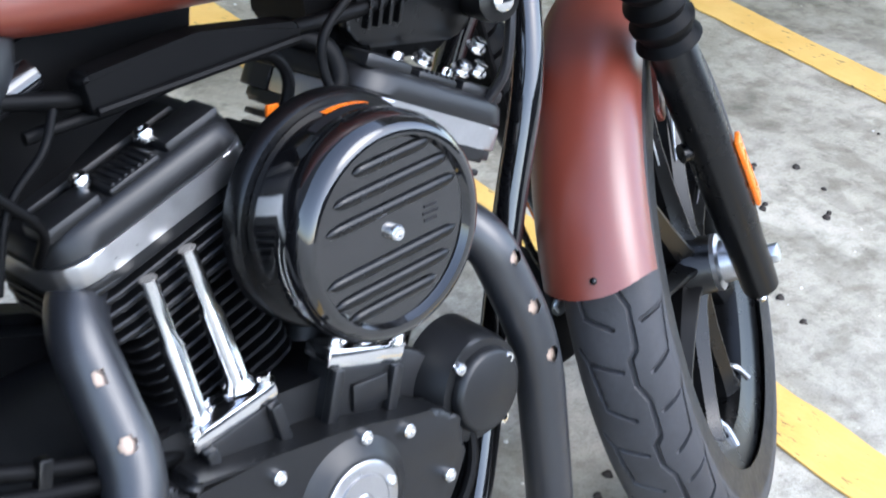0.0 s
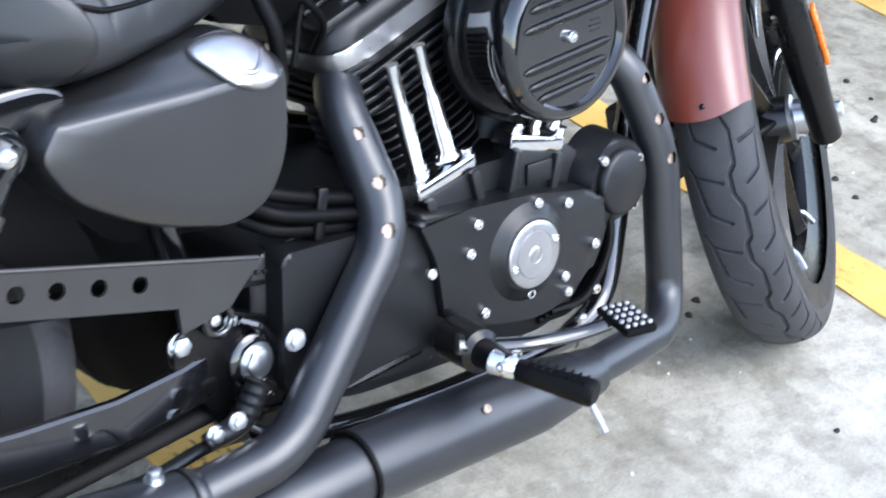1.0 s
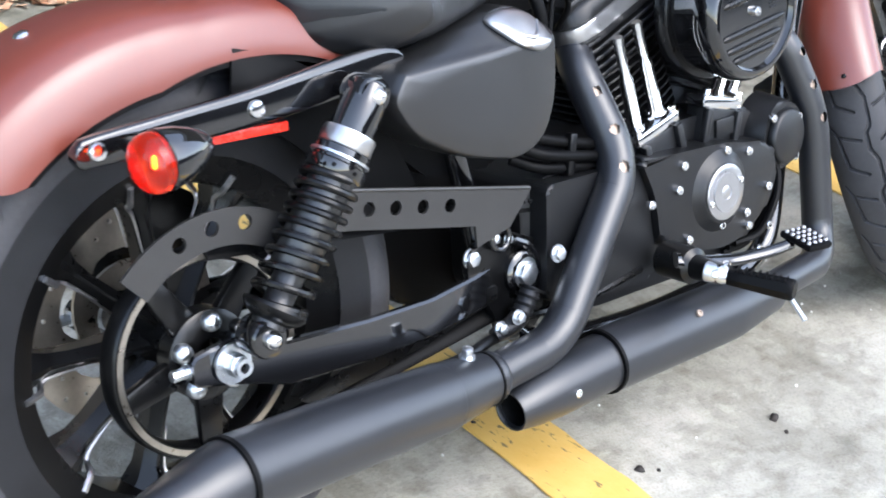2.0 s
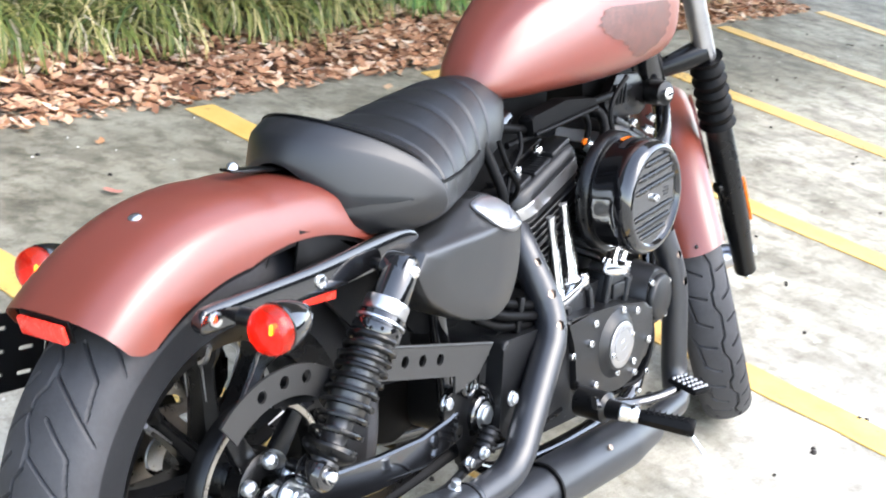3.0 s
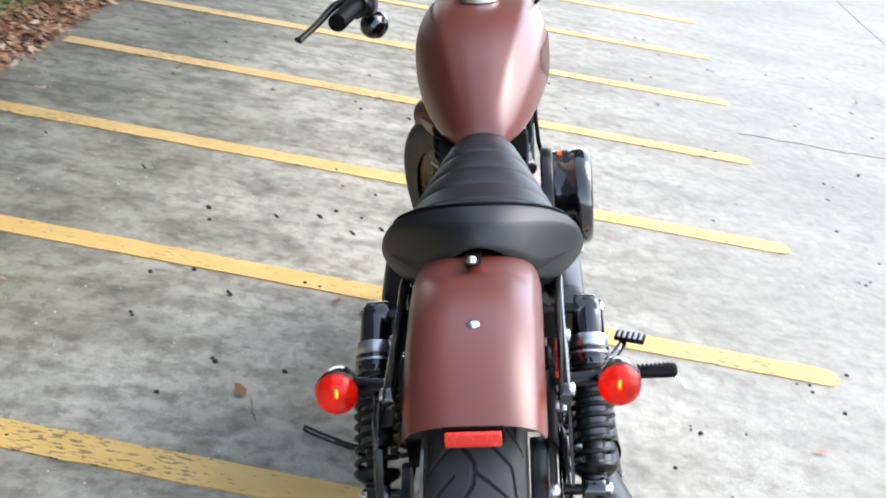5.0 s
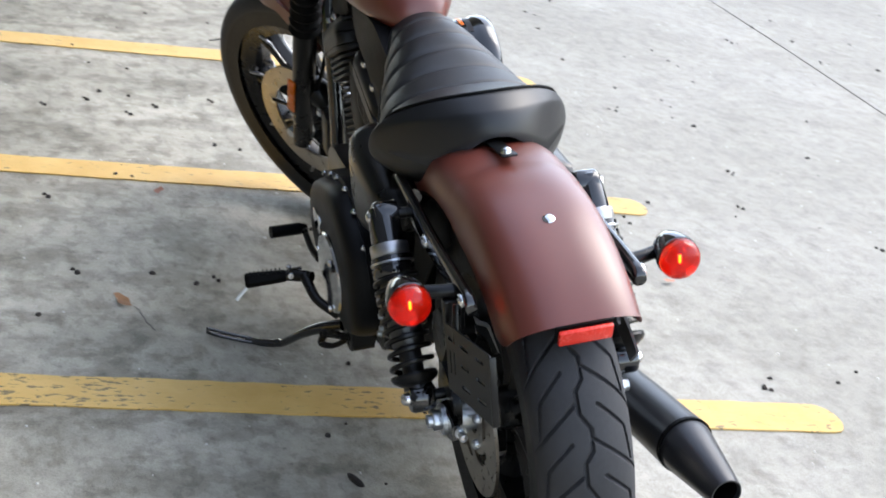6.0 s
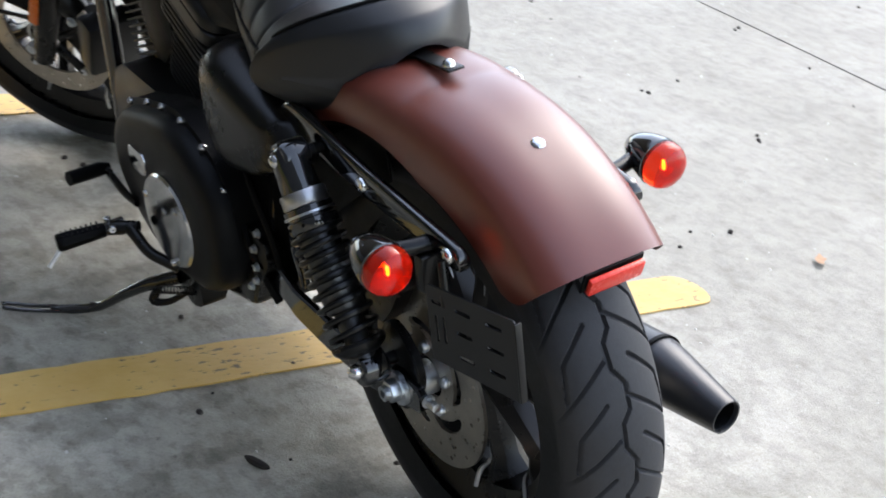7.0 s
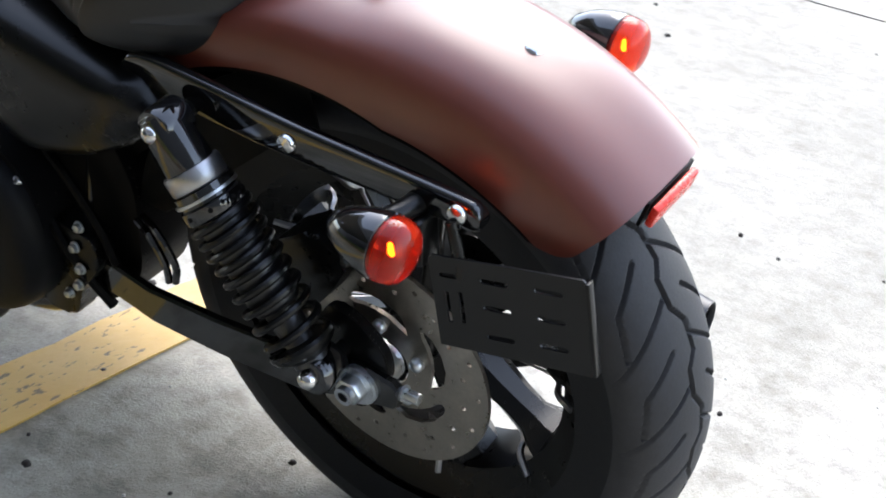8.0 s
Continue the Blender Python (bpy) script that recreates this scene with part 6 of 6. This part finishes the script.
fpart("axle_cap", hexbolt((FAX.x, -0.106, FAX.z), (0, -1, 0), 0.0125, 0.020), STEEL, fork, "zinc front axle nut")
fpart("front_axle", tube([(FAX.x, -0.115, FAX.z), (FAX.x, 0.118, FAX.z)], 0.0115, 16), STEEL, fork)
fpart("axle_spacer", lathe([(0, -0.004), (0.034, -0.004), (0.034, 0.004), (0.026, 0.007), (0.024, 0.024), (0, 0.024)], aim((FAX.x, -0.052, FAX.z), (0, -1, 0)), 24), ALUMINIUM, fork)
for k, n0 in ((0.515, 0.0), (0.705, 0.0)):
    a, b = leg_at(k, -1), leg_at(k, 1)
    fpart("triple_clamp", tube([a + Vector((0, -0.006, 0)), a, a.lerp(b, 0.5) - 0.03 * NRM, b, b + Vector((0, 0.006, 0))], [0.024, 0.0265, 0.016, 0.0265, 0.024], 16), BLACK_SATIN, fork)
m = aim((FAX.x, 0.062, FAX.z), (0, 1, 0))
fb = new("front_brake")
fb.parent = front
fpart("brake_disc", disc_plate(0.146, 0.100, 0.133, 18, 0.005, m, 0), DISC_STEEL, fb, "drilled steel front brake disc")
for k in range(5):
    t = radians(72 * k + 12)
    p0, p1 = m @ Vector((0.034 * math.cos(t - 0.5), 0.034 * math.sin(t - 0.5), -0.004)), m @ Vector((0.106 * math.cos(t), 0.106 * math.sin(t), 0.002))
    fpart("disc_carrier", tube([p0, p0.lerp(p1, 0.5), p1], [0.013, 0.009, 0.0105], 10, flat=0.5), BLACK_SATIN, fb)
    fpart("disc_rivet", lathe([(0, 0.0055), (0.0075, 0.0055), (0.0075, 0.008), (0, 0.008)], m @ Matrix.Translation((0.106 * math.cos(t), 0.106 * math.sin(t), 0)), 18), STEEL, fb)
cal = [FAX + Vector((0.145 * math.cos(t), 0, 0.145 * math.sin(t))) for t in np.radians((118, 135, 152))]
bm = tube([Vector((p.x, 0.072, p.z)) for p in cal], [0.024, 0.032, 0.024], 10, 10)
fpart("brake_caliper", bm, BLACK_SATIN, fb, "black brake caliper")
for p in cal[::2]:
    fpart("caliper_bolt", hexbolt((p.x, 0.100, p.z), (0, 1, 0), 0.008, 0.008), STEEL, fb)
fpart("wheel_sensor_ring", lathe([(0.030, 0.012), (0.036, 0.012), (0.036, 0.016), (0.030, 0.016), (0.030, 0.012)], m, 28), ALUMINIUM, fb)
fpart("brake_hose", tube([Vector((cal[1].x, 0.085, cal[1].z)), leg_at(0.26, 1, NO - 0.05, 0.09), leg_at(0.45, 1, NO - 0.04, 0.07), leg_at(0.70, 1, NO + 0.03, 0.05)], 0.0048, 8, 24), SOFT_RUBBER, fb)
fpart("headlight", lathe([(0, -0.085), (0.03, -0.08), (0.055, -0.055), (0.068, -0.02), (0.072, 0.02), (0.075, 0.03), (0.070, 0.034), (0, 0.036)], aim(HEAD + 0.60 * K + 0.10 * NRM, (1, 0, -0.05)), 40), BLACK_GLOSS, fork, "gloss black round headlight")

bars = new("handlebar")
bars.parent = bike
tagged(bars, "black low handlebar with rubber grips")
part("bar", tube([(0.95, 0.249, 0.961), (1.02, 0.237, 0.966), (1.07, 0.203, 0.987), (1.10, 0.165, 0.974), (1.112, 0.135, 0.962), (1.112, 0.09, 0.972), (1.108, 0.04, 0.990), (1.14, -0.03, 1.00), (1.19, -0.10, 1.015), (1.27, -0.165, 1.0), (1.37, -0.16, 0.99), (1.45, -0.11, 0.985)], 0.0125, 14, 60), BLACK_SATIN, bars)
part("grip", tube([(0.802, 0.270, 0.953), (0.806, 0.2694, 0.953), (0.94, 0.2505, 0.961), (0.955, 0.248, 0.962)], [0.0165, 0.0182, 0.0182, 0.020], 20), SOFT_RUBBER, bars, "black rubber grip")
part("grip", tube([(1.37, -0.16, 0.99), (1.50, -0.09, 0.98)], 0.0182, 20), SOFT_RUBBER, bars, "black rubber grip")
swh = part("switch_housing", box(0.074, 0.056, 0.068, Matrix.Translation((0.996, 0.240, 0.968)) @ Matrix.Rotation(radians(-8), 4, "Z"), 0.012), BLACK_SATIN, bars, "black switch housing")
for dx, dz in ((-0.012, 0.012), (0.012, 0.012), (-0.012, -0.010), (0.012, -0.008)):
    part("switch_button", box(0.016, 0.013, 0.015, Matrix.Translation((0.960, 0.238 + dx * 1.2, 0.974 + dz * 1.25)), 0.003), DARK_METAL, swh)
part("clutch_lever", tube([(1.03, 0.262, 0.962), (1.00, 0.295, 0.955), (0.94, 0.325, 0.930), (0.885, 0.352, 0.912), (0.876, 0.357, 0.910)], [0.010, 0.0085, 0.0075, 0.0075, 0.009], 10, 24, flat=0.6), BLACK_SATIN, bars, "black clutch lever")
part("lever_perch", box(0.035, 0.03, 0.028, Matrix.Translation((1.03, 0.25, 0.965)), 0.006), BLACK_SATIN, bars)
sig = part("front_signal", lathe([(0, -0.030), (0.014, -0.027), (0.024, -0.015), (0.0285, 0.0), (0.029, 0.010), (0.026, 0.020), (0.016, 0.026), (0, 0.028)], aim((1.045, 0.224, 0.905), (0.95, -0.3, 0)), 36), BLACK_GLOSS, bars, "gloss black ball turn signal")
part("signal_stem", tube([(1.04, 0.226, 0.93), (1.035, 0.232, 0.952)], 0.008, 10), BLACK_SATIN, sig)
riser = part("riser", prism(rounded([(-0.062, -0.02), (0.062, -0.02), (0.055, 0.022), (-0.055, 0.022)], 0.01), 0.05, Matrix.Translation((1.095, 0.012, 0.962)) @ Matrix.Rotation(STEER + radians(-90), 4, "Z"), 0.006), BLACK_SATIN, bars, "black handlebar riser clamp")
for p in ((1.045, 0.068, 0.988), (1.052, 0.036, 0.980), (1.062, -0.028, 1.001)):
    part("riser_bolt", capscrew(p, (-0.8, 0, 0.6), 0.0065, 0.005), CHROME, riser)
part("speedometer", lathe([(0, -0.03), (0.034, -0.028), (0.042, -0.01), (0.044, 0.012), (0.040, 0.016), (0, 0.014)], aim((1.115, 0.03, 1.045), (-0.75, 0.15, 0.66)), 36), BLACK_SATIN, bars, "small black speedometer")
mir = part("mirror_stem", tube([(1.02, 0.24, 0.98), (1.01, 0.262, 1.02), (1.02, 0.31, 1.03)], 0.006, 10, 14), BLACK_SATIN, bars)
part("clutch_perch", tube([(0.945, 0.250, 0.961), (0.962, 0.2475, 0.962)], 0.0265, 20), BLACK_SATIN, bars)
mm = aim((1.02, 0.357, 1.034), (-0.92, -0.10, 0.36)) @ Matrix.Diagonal((0.62, 1, 1, 1)) @ Matrix.Rotation(radians(90), 4, "Z")
mh = part("mirror_housing", lathe([(0, -0.022), (0.035, -0.018), (0.056, -0.006), (0.060, 0.002), (0.057, 0.004), (0, 0.004)], mm, 40), BLACK_SATIN, bars, "black oval mirror")
part("mirror_glass", lathe([(0, 0.0045), (0.054, 0.0045), (0.054, 0.006), (0, 0.006)], mm, 40), CHROME, mh, "bright mirror glass")
for pts in ([(1.03, 0.25, 0.97), (1.10, 0.20, 0.98), (1.16, 0.10, 0.95), (1.15, 0.05, 0.85), (1.10, 0.04, 0.72)], [(1.12, -0.095, 0.912), (1.10, -0.15, 0.965), (1.11, -0.205, 1.016), (1.17, -0.25, 1.03)]):
    part("control_cable", tube(pts, 0.0042, 8, 24), SOFT_RUBBER, bars)

# finned regulator low on the front of the frame
reg = part("regulator", box(0.060, 0.10, 0.105, pose(1.232, 0.022, 0.338, 0, -14, 0), 0.008), BLACK_MATTE, bike, "black finned voltage regulator")
for k in range(6):
    part("regulator_fin", box(0.014, 0.09, 0.004, pose(1.266, 0.022, 0.302 + 0.015 * k, 0, -14, 0), 0.001), BLACK_MATTE, reg)
part("regulator_bolt", hexbolt((1.214, -0.029, 0.3585), (0, -1, 0), 0.009, 0.006), STEEL, reg)
part("regulator_stay", tube([(1.135, -0.03, 0.50), (1.17, -0.032, 0.43), (1.205, -0.030, 0.385)], 0.004, 8, 12), BLACK_SATIN, reg)


# ---- planting, leaves and litter on the ground ----
def island_material(name, stops, rough=0.55, trans=0.0):
    """Colour that differs from piece to piece of one mesh."""
    m = bpy.data.materials.new(name)
    m.use_nodes = True
    N, Lk = m.node_tree.nodes, m.node_tree.links
    b = N["Principled BSDF"]
    g = N.new("ShaderNodeNewGeometry")
    r = N.new("ShaderNodeValToRGB")
    els = r.color_ramp.elements
    while len(els) < len(stops):
        els.new(0.5)
    for e, (p, c) in zip(els, stops):
        e.position, e.color = p, (*c, 1)
    Lk.new(g.outputs["Random Per Island"], r.inputs["Fac"])
    tc, n = N.new("ShaderNodeTexCoord"), N.new("ShaderNodeTexNoise")
    n.inputs["Scale"].default_value, n.inputs["Detail"].default_value = 60, 4
    Lk.new(tc.outputs["Object"], n.inputs["Vector"])
    x = N.new("ShaderNodeMix")
    x.data_type, x.blend_type = "RGBA", "MULTIPLY"
    x.inputs["Factor"].default_value = 0.6
    rr = N.new("ShaderNodeValToRGB")
    rr.color_ramp.elements[0].color, rr.color_ramp.elements[1].color = (0.45, 0.42, 0.38, 1), (1.15, 1.12, 1.05, 1)
    Lk.new(n.outputs["Fac"], rr.inputs["Fac"])
    Lk.new(r.outputs["Color"], x.inputs["A"])
    Lk.new(rr.outputs["Color"], x.inputs["B"])
    Lk.new(x.outputs["Result"], b.inputs["Base Color"])
    b.inputs["Roughness"].default_value = rough
    return m


GRASS_OLIVE = island_material("olive_grass", [(0.0, (0.05, 0.09, 0.018)), (0.35, (0.145, 0.18, 0.035)), (0.7, (0.30, 0.29, 0.085)), (0.93, (0.58, 0.48, 0.22)), (1.0, (0.62, 0.55, 0.42))])
GRASS_GREEN = island_material("green_grass", [(0.0, (0.04, 0.12, 0.02)), (0.4, (0.09, 0.23, 0.035)), (0.8, (0.17, 0.35, 0.06)), (1.0, (0.34, 0.44, 0.13))])
LEAF = island_material("dry_leaves", [(0.0, (0.20, 0.08, 0.04)), (0.2, (0.34, 0.165, 0.09)), (0.5, (0.58, 0.30, 0.165)), (0.8, (0.76, 0.50, 0.32)), (1.0, (0.84, 0.70, 0.56))], 0.7)
POD = material("dark_seed_pod", (0.022, 0.016, 0.012), 0.75, 0, 0.3, 80)


def from_lists(name, verts, faces, mat):
    me = bpy.data.meshes.new(name)
    me.from_pydata(verts, [], faces)
    me.materials.append(mat)
    me.polygons.foreach_set("use_smooth", [True] * len(me.polygons))
    return new(name, me)


def grass(name, clumps, per, mat, label, seed):
    rnd = random.Random(seed)
    V, Fc = [], []
    for cx, cy in clumps:
        z0 = bed_z(cx, cy)
        size = rnd.uniform(0.75, 1.2)
        for _ in range(per):
            a = rnd.uniform(0, 2 * math.pi)
            r0 = rnd.uniform(0, 0.055)
            x, y, z = cx + r0 * math.cos(a), cy + r0 * math.sin(a), z0 - 0.01
            a += rnd.uniform(-0.5, 0.5)
            length = rnd.uniform(0.30, 0.56) * size
            lean = rnd.uniform(0.85, 1.75)
            w = rnd.uniform(0.0030, 0.0062)
            sx, sy = -math.sin(a) * w, math.cos(a) * w
            pitch = math.pi / 2 - lean * 0.5
            n, base = 6, len(V)
            for k in range(n + 1):
                t = k / n
                ww = (1 - t**2.2) if k < n else 0.05
                V.append((x - sx * ww, y - sy * ww, z))
                V.append((x + sx * ww, y + sy * ww, z))
                step = length / n
                x += math.cos(pitch) * math.cos(a) * step
                y += math.cos(pitch) * math.sin(a) * step
                z += math.sin(pitch) * step
                pitch -= lean * (0.45 + 0.55 * t) * 0.95
                z = max(z, z0 + 0.004)
            for k in range(n):
                i = base + 2 * k
                Fc.append((i, i + 1, i + 3, i + 2))
    ob = from_lists(name, V, Fc, mat)
    tagged(ob, label, "grass", kind="stuff")


rnd = random.Random(11)
olive, green = [], []
for i in range(1500):
    x, d = rnd.uniform(-0.5, 6.3), rnd.random() ** 1.3 * 3.2
    edge = 2.44 - 0.02 * x + 0.09 * noise.noise((x * 1.3, 0, 5))
    y = edge + d
    (olive if x + 1.1 * d + rnd.uniform(-0.5, 0.5) < 3.9 else green).append((x, y))
grass("olive_grass", olive, 68, GRASS_OLIVE, "tall arching olive and straw-coloured grass clumps in the bed", 1)
grass("green_grass", green, 60, GRASS_GREEN, "tall arching green grass clumps in the bed", 2)


def leaf_shape(rnd, cx, cy, cz, size, V, Fc, tilt=0.5):
    """A curled, lobed dry leaf."""
    a = rnd.uniform(0, 2 * math.pi)
    rot = Euler((rnd.uniform(-tilt, tilt), rnd.uniform(-tilt, tilt), a)).to_matrix()
    curl = rnd.uniform(0.1, 0.6)
    n = 9
    base = len(V)
    V.append(tuple(Vector((cx, cy, cz))))
    for k in range(n):
        t = 2 * math.pi * k / n
        r = size * (0.55 + 0.45 * abs(math.cos(t)) ** 0.8) * (1 if k % 2 else rnd.uniform(0.6, 0.85))
        p = Vector((r * math.cos(t), 0.62 * r * math.sin(t), 0))
        p.z = curl * (p.y**2 + 0.4 * p.x**2) / size
        q = rot @ p + Vector((cx, cy, cz))
        V.append((q.x, q.y, max(q.z, cz - 0.3 * size)))
    for k in range(n):
        Fc.append((base, base + 1 + k, base + 1 + (k + 1) % n))


rnd = random.Random(5)
V, Fc = [], []
for i in range(12500):
    x = rnd.uniform(0.2, 6.4)
    y = 1.83 + abs(rnd.gauss(0.24, 0.22))
    if y < 1.87 and rnd.random() < 0.85:
        continue
    z = (bed_z(x, y) if y > 1.86 else 0.0) + rnd.uniform(0.006, 0.028)
    leaf_shape(rnd, x, y, z, rnd.uniform(0.012, 0.036), V, Fc, 0.42)
ob = from_lists("leaf_litter", V, Fc, LEAF)
tagged(ob, "fallen brown and orange dry leaves lying on the mulch", "fallen leaves", kind="stuff")

# single leaves on the slab
for k, (x, y, s, c) in enumerate(((1.169, 1.285, 0.034, (0.62, 0.24, 0.05)), (1.146, 1.426, 0.030, (0.38, 0.16, 0.12)), (1.42, 1.236, 0.024, (0.40, 0.26, 0.17)), (0.992, 0.577, 0.036, (0.30, 0.15, 0.06)), (1.638, 0.436, 0.026, (0.30, 0.13, 0.08)),
                                (1.183, -0.742, 0.022, (0.50, 0.20, 0.12)), (3.296, 1.678, 0.034, (0.55, 0.38, 0.25)), (0.512, -1.173, 0.030, (0.42, 0.24, 0.13)), (2.649, 1.75, 0.034, (0.55, 0.36, 0.22)), (1.36, 1.70, 0.028, (0.50, 0.25, 0.12)), (2.0, 1.60, 0.022, (0.45, 0.22, 0.12)), (3.9, 1.45, 0.03, (0.5, 0.32, 0.2)))):
    V, Fc = [], []
    leaf_shape(random.Random(40 + k), 0, 0, 0.008, s, V, Fc, 0.12)
    me = bpy.data.meshes.new("fallen_leaf")
    me.from_pydata(V, [], Fc)
    me.materials.append(material("leaf_tone", c, 0.65, 0, 0.3, 50))
    o = new("fallen_leaf", me)
    o.location = (x, y, 0.0005)
    tagged(o, "single dry curled leaf lying on the concrete", "leaf", "leaves on the concrete")
twig = part("fallen_pod", tube([(-0.022, 0, 0.006), (-0.012, 0.002, 0.007), (0.012, 0.0, 0.007), (0.024, -0.003, 0.006)], [0.002, 0.006, 0.006, 0.002], 8, 10), POD, None)
twig.location = (0.277, 0.24, 0.0)
twig.rotation_euler = (0, 0, radians(28))
tagged(twig, "dark brown seed pod lying on the concrete", "seed pod")
bm = tube([(3.30, -0.05, 0.006), (3.22, -0.02, 0.008), (3.13, 0.02, 0.006), (3.05, 0.12, 0.007)], [0.002, 0.004, 0.004, 0.002], 6, 14)
tagged(part("fallen_twig", bm, POD, None), "thin dark twig lying on the concrete", "twig")

# dark droppings and grit scattered over the slab
rnd = random.Random(9)
V, Fc = [], []


def pellet(x, y, s):
    base = len(V)
    h = s * rnd.uniform(0.6, 0.9)
    for k in range(6):
        a = 2 * math.pi * k / 6 + rnd.uniform(-0.3, 0.3)
        r = s * rnd.uniform(0.75, 1.15)
        V.append((x + r * math.cos(a), y + r * math.sin(a), 0.0))
    for k in range(6):
        a = 2 * math.pi * k / 6 + rnd.uniform(-0.3, 0.3)
        V.append((x + 0.65 * s * math.cos(a), y + 0.65 * s * math.sin(a), h))
    V.append((x, y, h * 1.15))
    for k in range(6):
        j = (k + 1) % 6
        Fc.append((base + k, base + j, base + 6 + j, base + 6 + k))
        Fc.append((base + 6 + k, base + 6 + j, base + 12))


for i in range(250):
    x, y = rnd.uniform(-0.5, 7.0), rnd.uniform(-3.6, 1.8)
    if 1.0 < x < 2.6 and -0.1 < y < 1.3:
        continue
    for _ in range(1 if rnd.random() < 0.75 else rnd.randint(2, 3)):
        pellet(x + rnd.uniform(-0.03, 0.03), y + rnd.uniform(-0.03, 0.03), rnd.uniform(0.003, 0.0075))
for x, y in ((1.394, 0.068), (1.439, 0.091), (2.017, 0.245), (2.436, 0.522), (1.525, -0.256), (2.133, 0.030), (3.343, 0.022), (3.769, 0.378), (1.459, -0.857), (1.339, 0.896), (0.635, -0.747), (0.642, -0.735), (1.101, 0.410), (0.693, -1.09), (1.45, -1.493), (1.719, -1.201), (2.465, -1.381), (0.523, 0.049), (0.603, -1.719), (0.722, -1.888), (0.642, -0.166), (2.56, 1.14), (2.26, 0.88), (2.15, 0.86), (2.28, 0.68), (2.35, 0.56), (2.41, 0.44), (2.24, 0.45), (2.32, 0.37), (2.40, 0.20), (1.72, 0.82), (1.65, 0.92), (1.58, 0.70), (1.82, 0.51), (1.75, 0.53), (1.74, 0.49), (1.14, 0.66), (1.15, 0.50), (1.12, 0.36), (1.99, 0.18), (2.89, 0.57), (2.68, 0.42)):
    pellet(x, y, rnd.uniform(0.006, 0.0085))
    if rnd.random() < 0.4:
        pellet(x + 0.018, y + 0.008, 0.006)
ob = from_lists("seed_litter", V, Fc, POD)
tagged(ob, "small dark seeds and grit scattered over the concrete", "litter", kind="stuff")
rnd = random.Random(19)
V, Fc = [], []
for i in range(900):
    pellet(rnd.uniform(-0.5, 6.0), rnd.uniform(-3.2, 1.8), rnd.uniform(0.0012, 0.0035))
ob = from_lists("pale_grit", V, Fc, material("pale_grit", (0.62, 0.60, 0.55), 0.8, 0, 0.2, 60))
tagged(ob, "tiny pale stone chips on the concrete", "grit", kind="stuff")

# unseen canopy, added over the rear of the stalls to shade them
CANOPY = material("shade_canopy_grey", (0.24, 0.24, 0.235), 0.8, 0, 0.1, 3)
bm = box(CAN_X1 - CAN_X0, CAN_Y1 - CAN_Y0, 0.25, Matrix.Translation(((CAN_X0 + CAN_X1) / 2, (CAN_Y0 + CAN_Y1) / 2, CAN_Z)))
tagged(part("shade_canopy", bm, CANOPY, None, smooth=0), "unseen grey canopy added to shade the parking stalls", "canopy roof", kind="structure")

# unseen wall added far behind the bed: closes that side and blocks its light
BLOCKER = material("dark_blocker", (0.026, 0.031, 0.038), 0.8, 0, 0.15, 2)
bm = box(34, 0.3, 11.0, Matrix.Translation((-1.0, 5.9, 5.5)))
tagged(part("blocker_north", bm, BLOCKER, None, smooth=0), "unseen dark wall added beyond the planting bed to block light", "wall", kind="structure")

# unseen wall added across the driveway: closes the open side, darkens its low sky
bm = box(36, 0.3, 3.4, Matrix.Translation((19.0, -11.5, 1.7)))
tagged(part("blocker_south", bm, BLOCKER, None, smooth=0), "unseen dark wall added across the driveway to dim low sky", "wall", kind="structure")
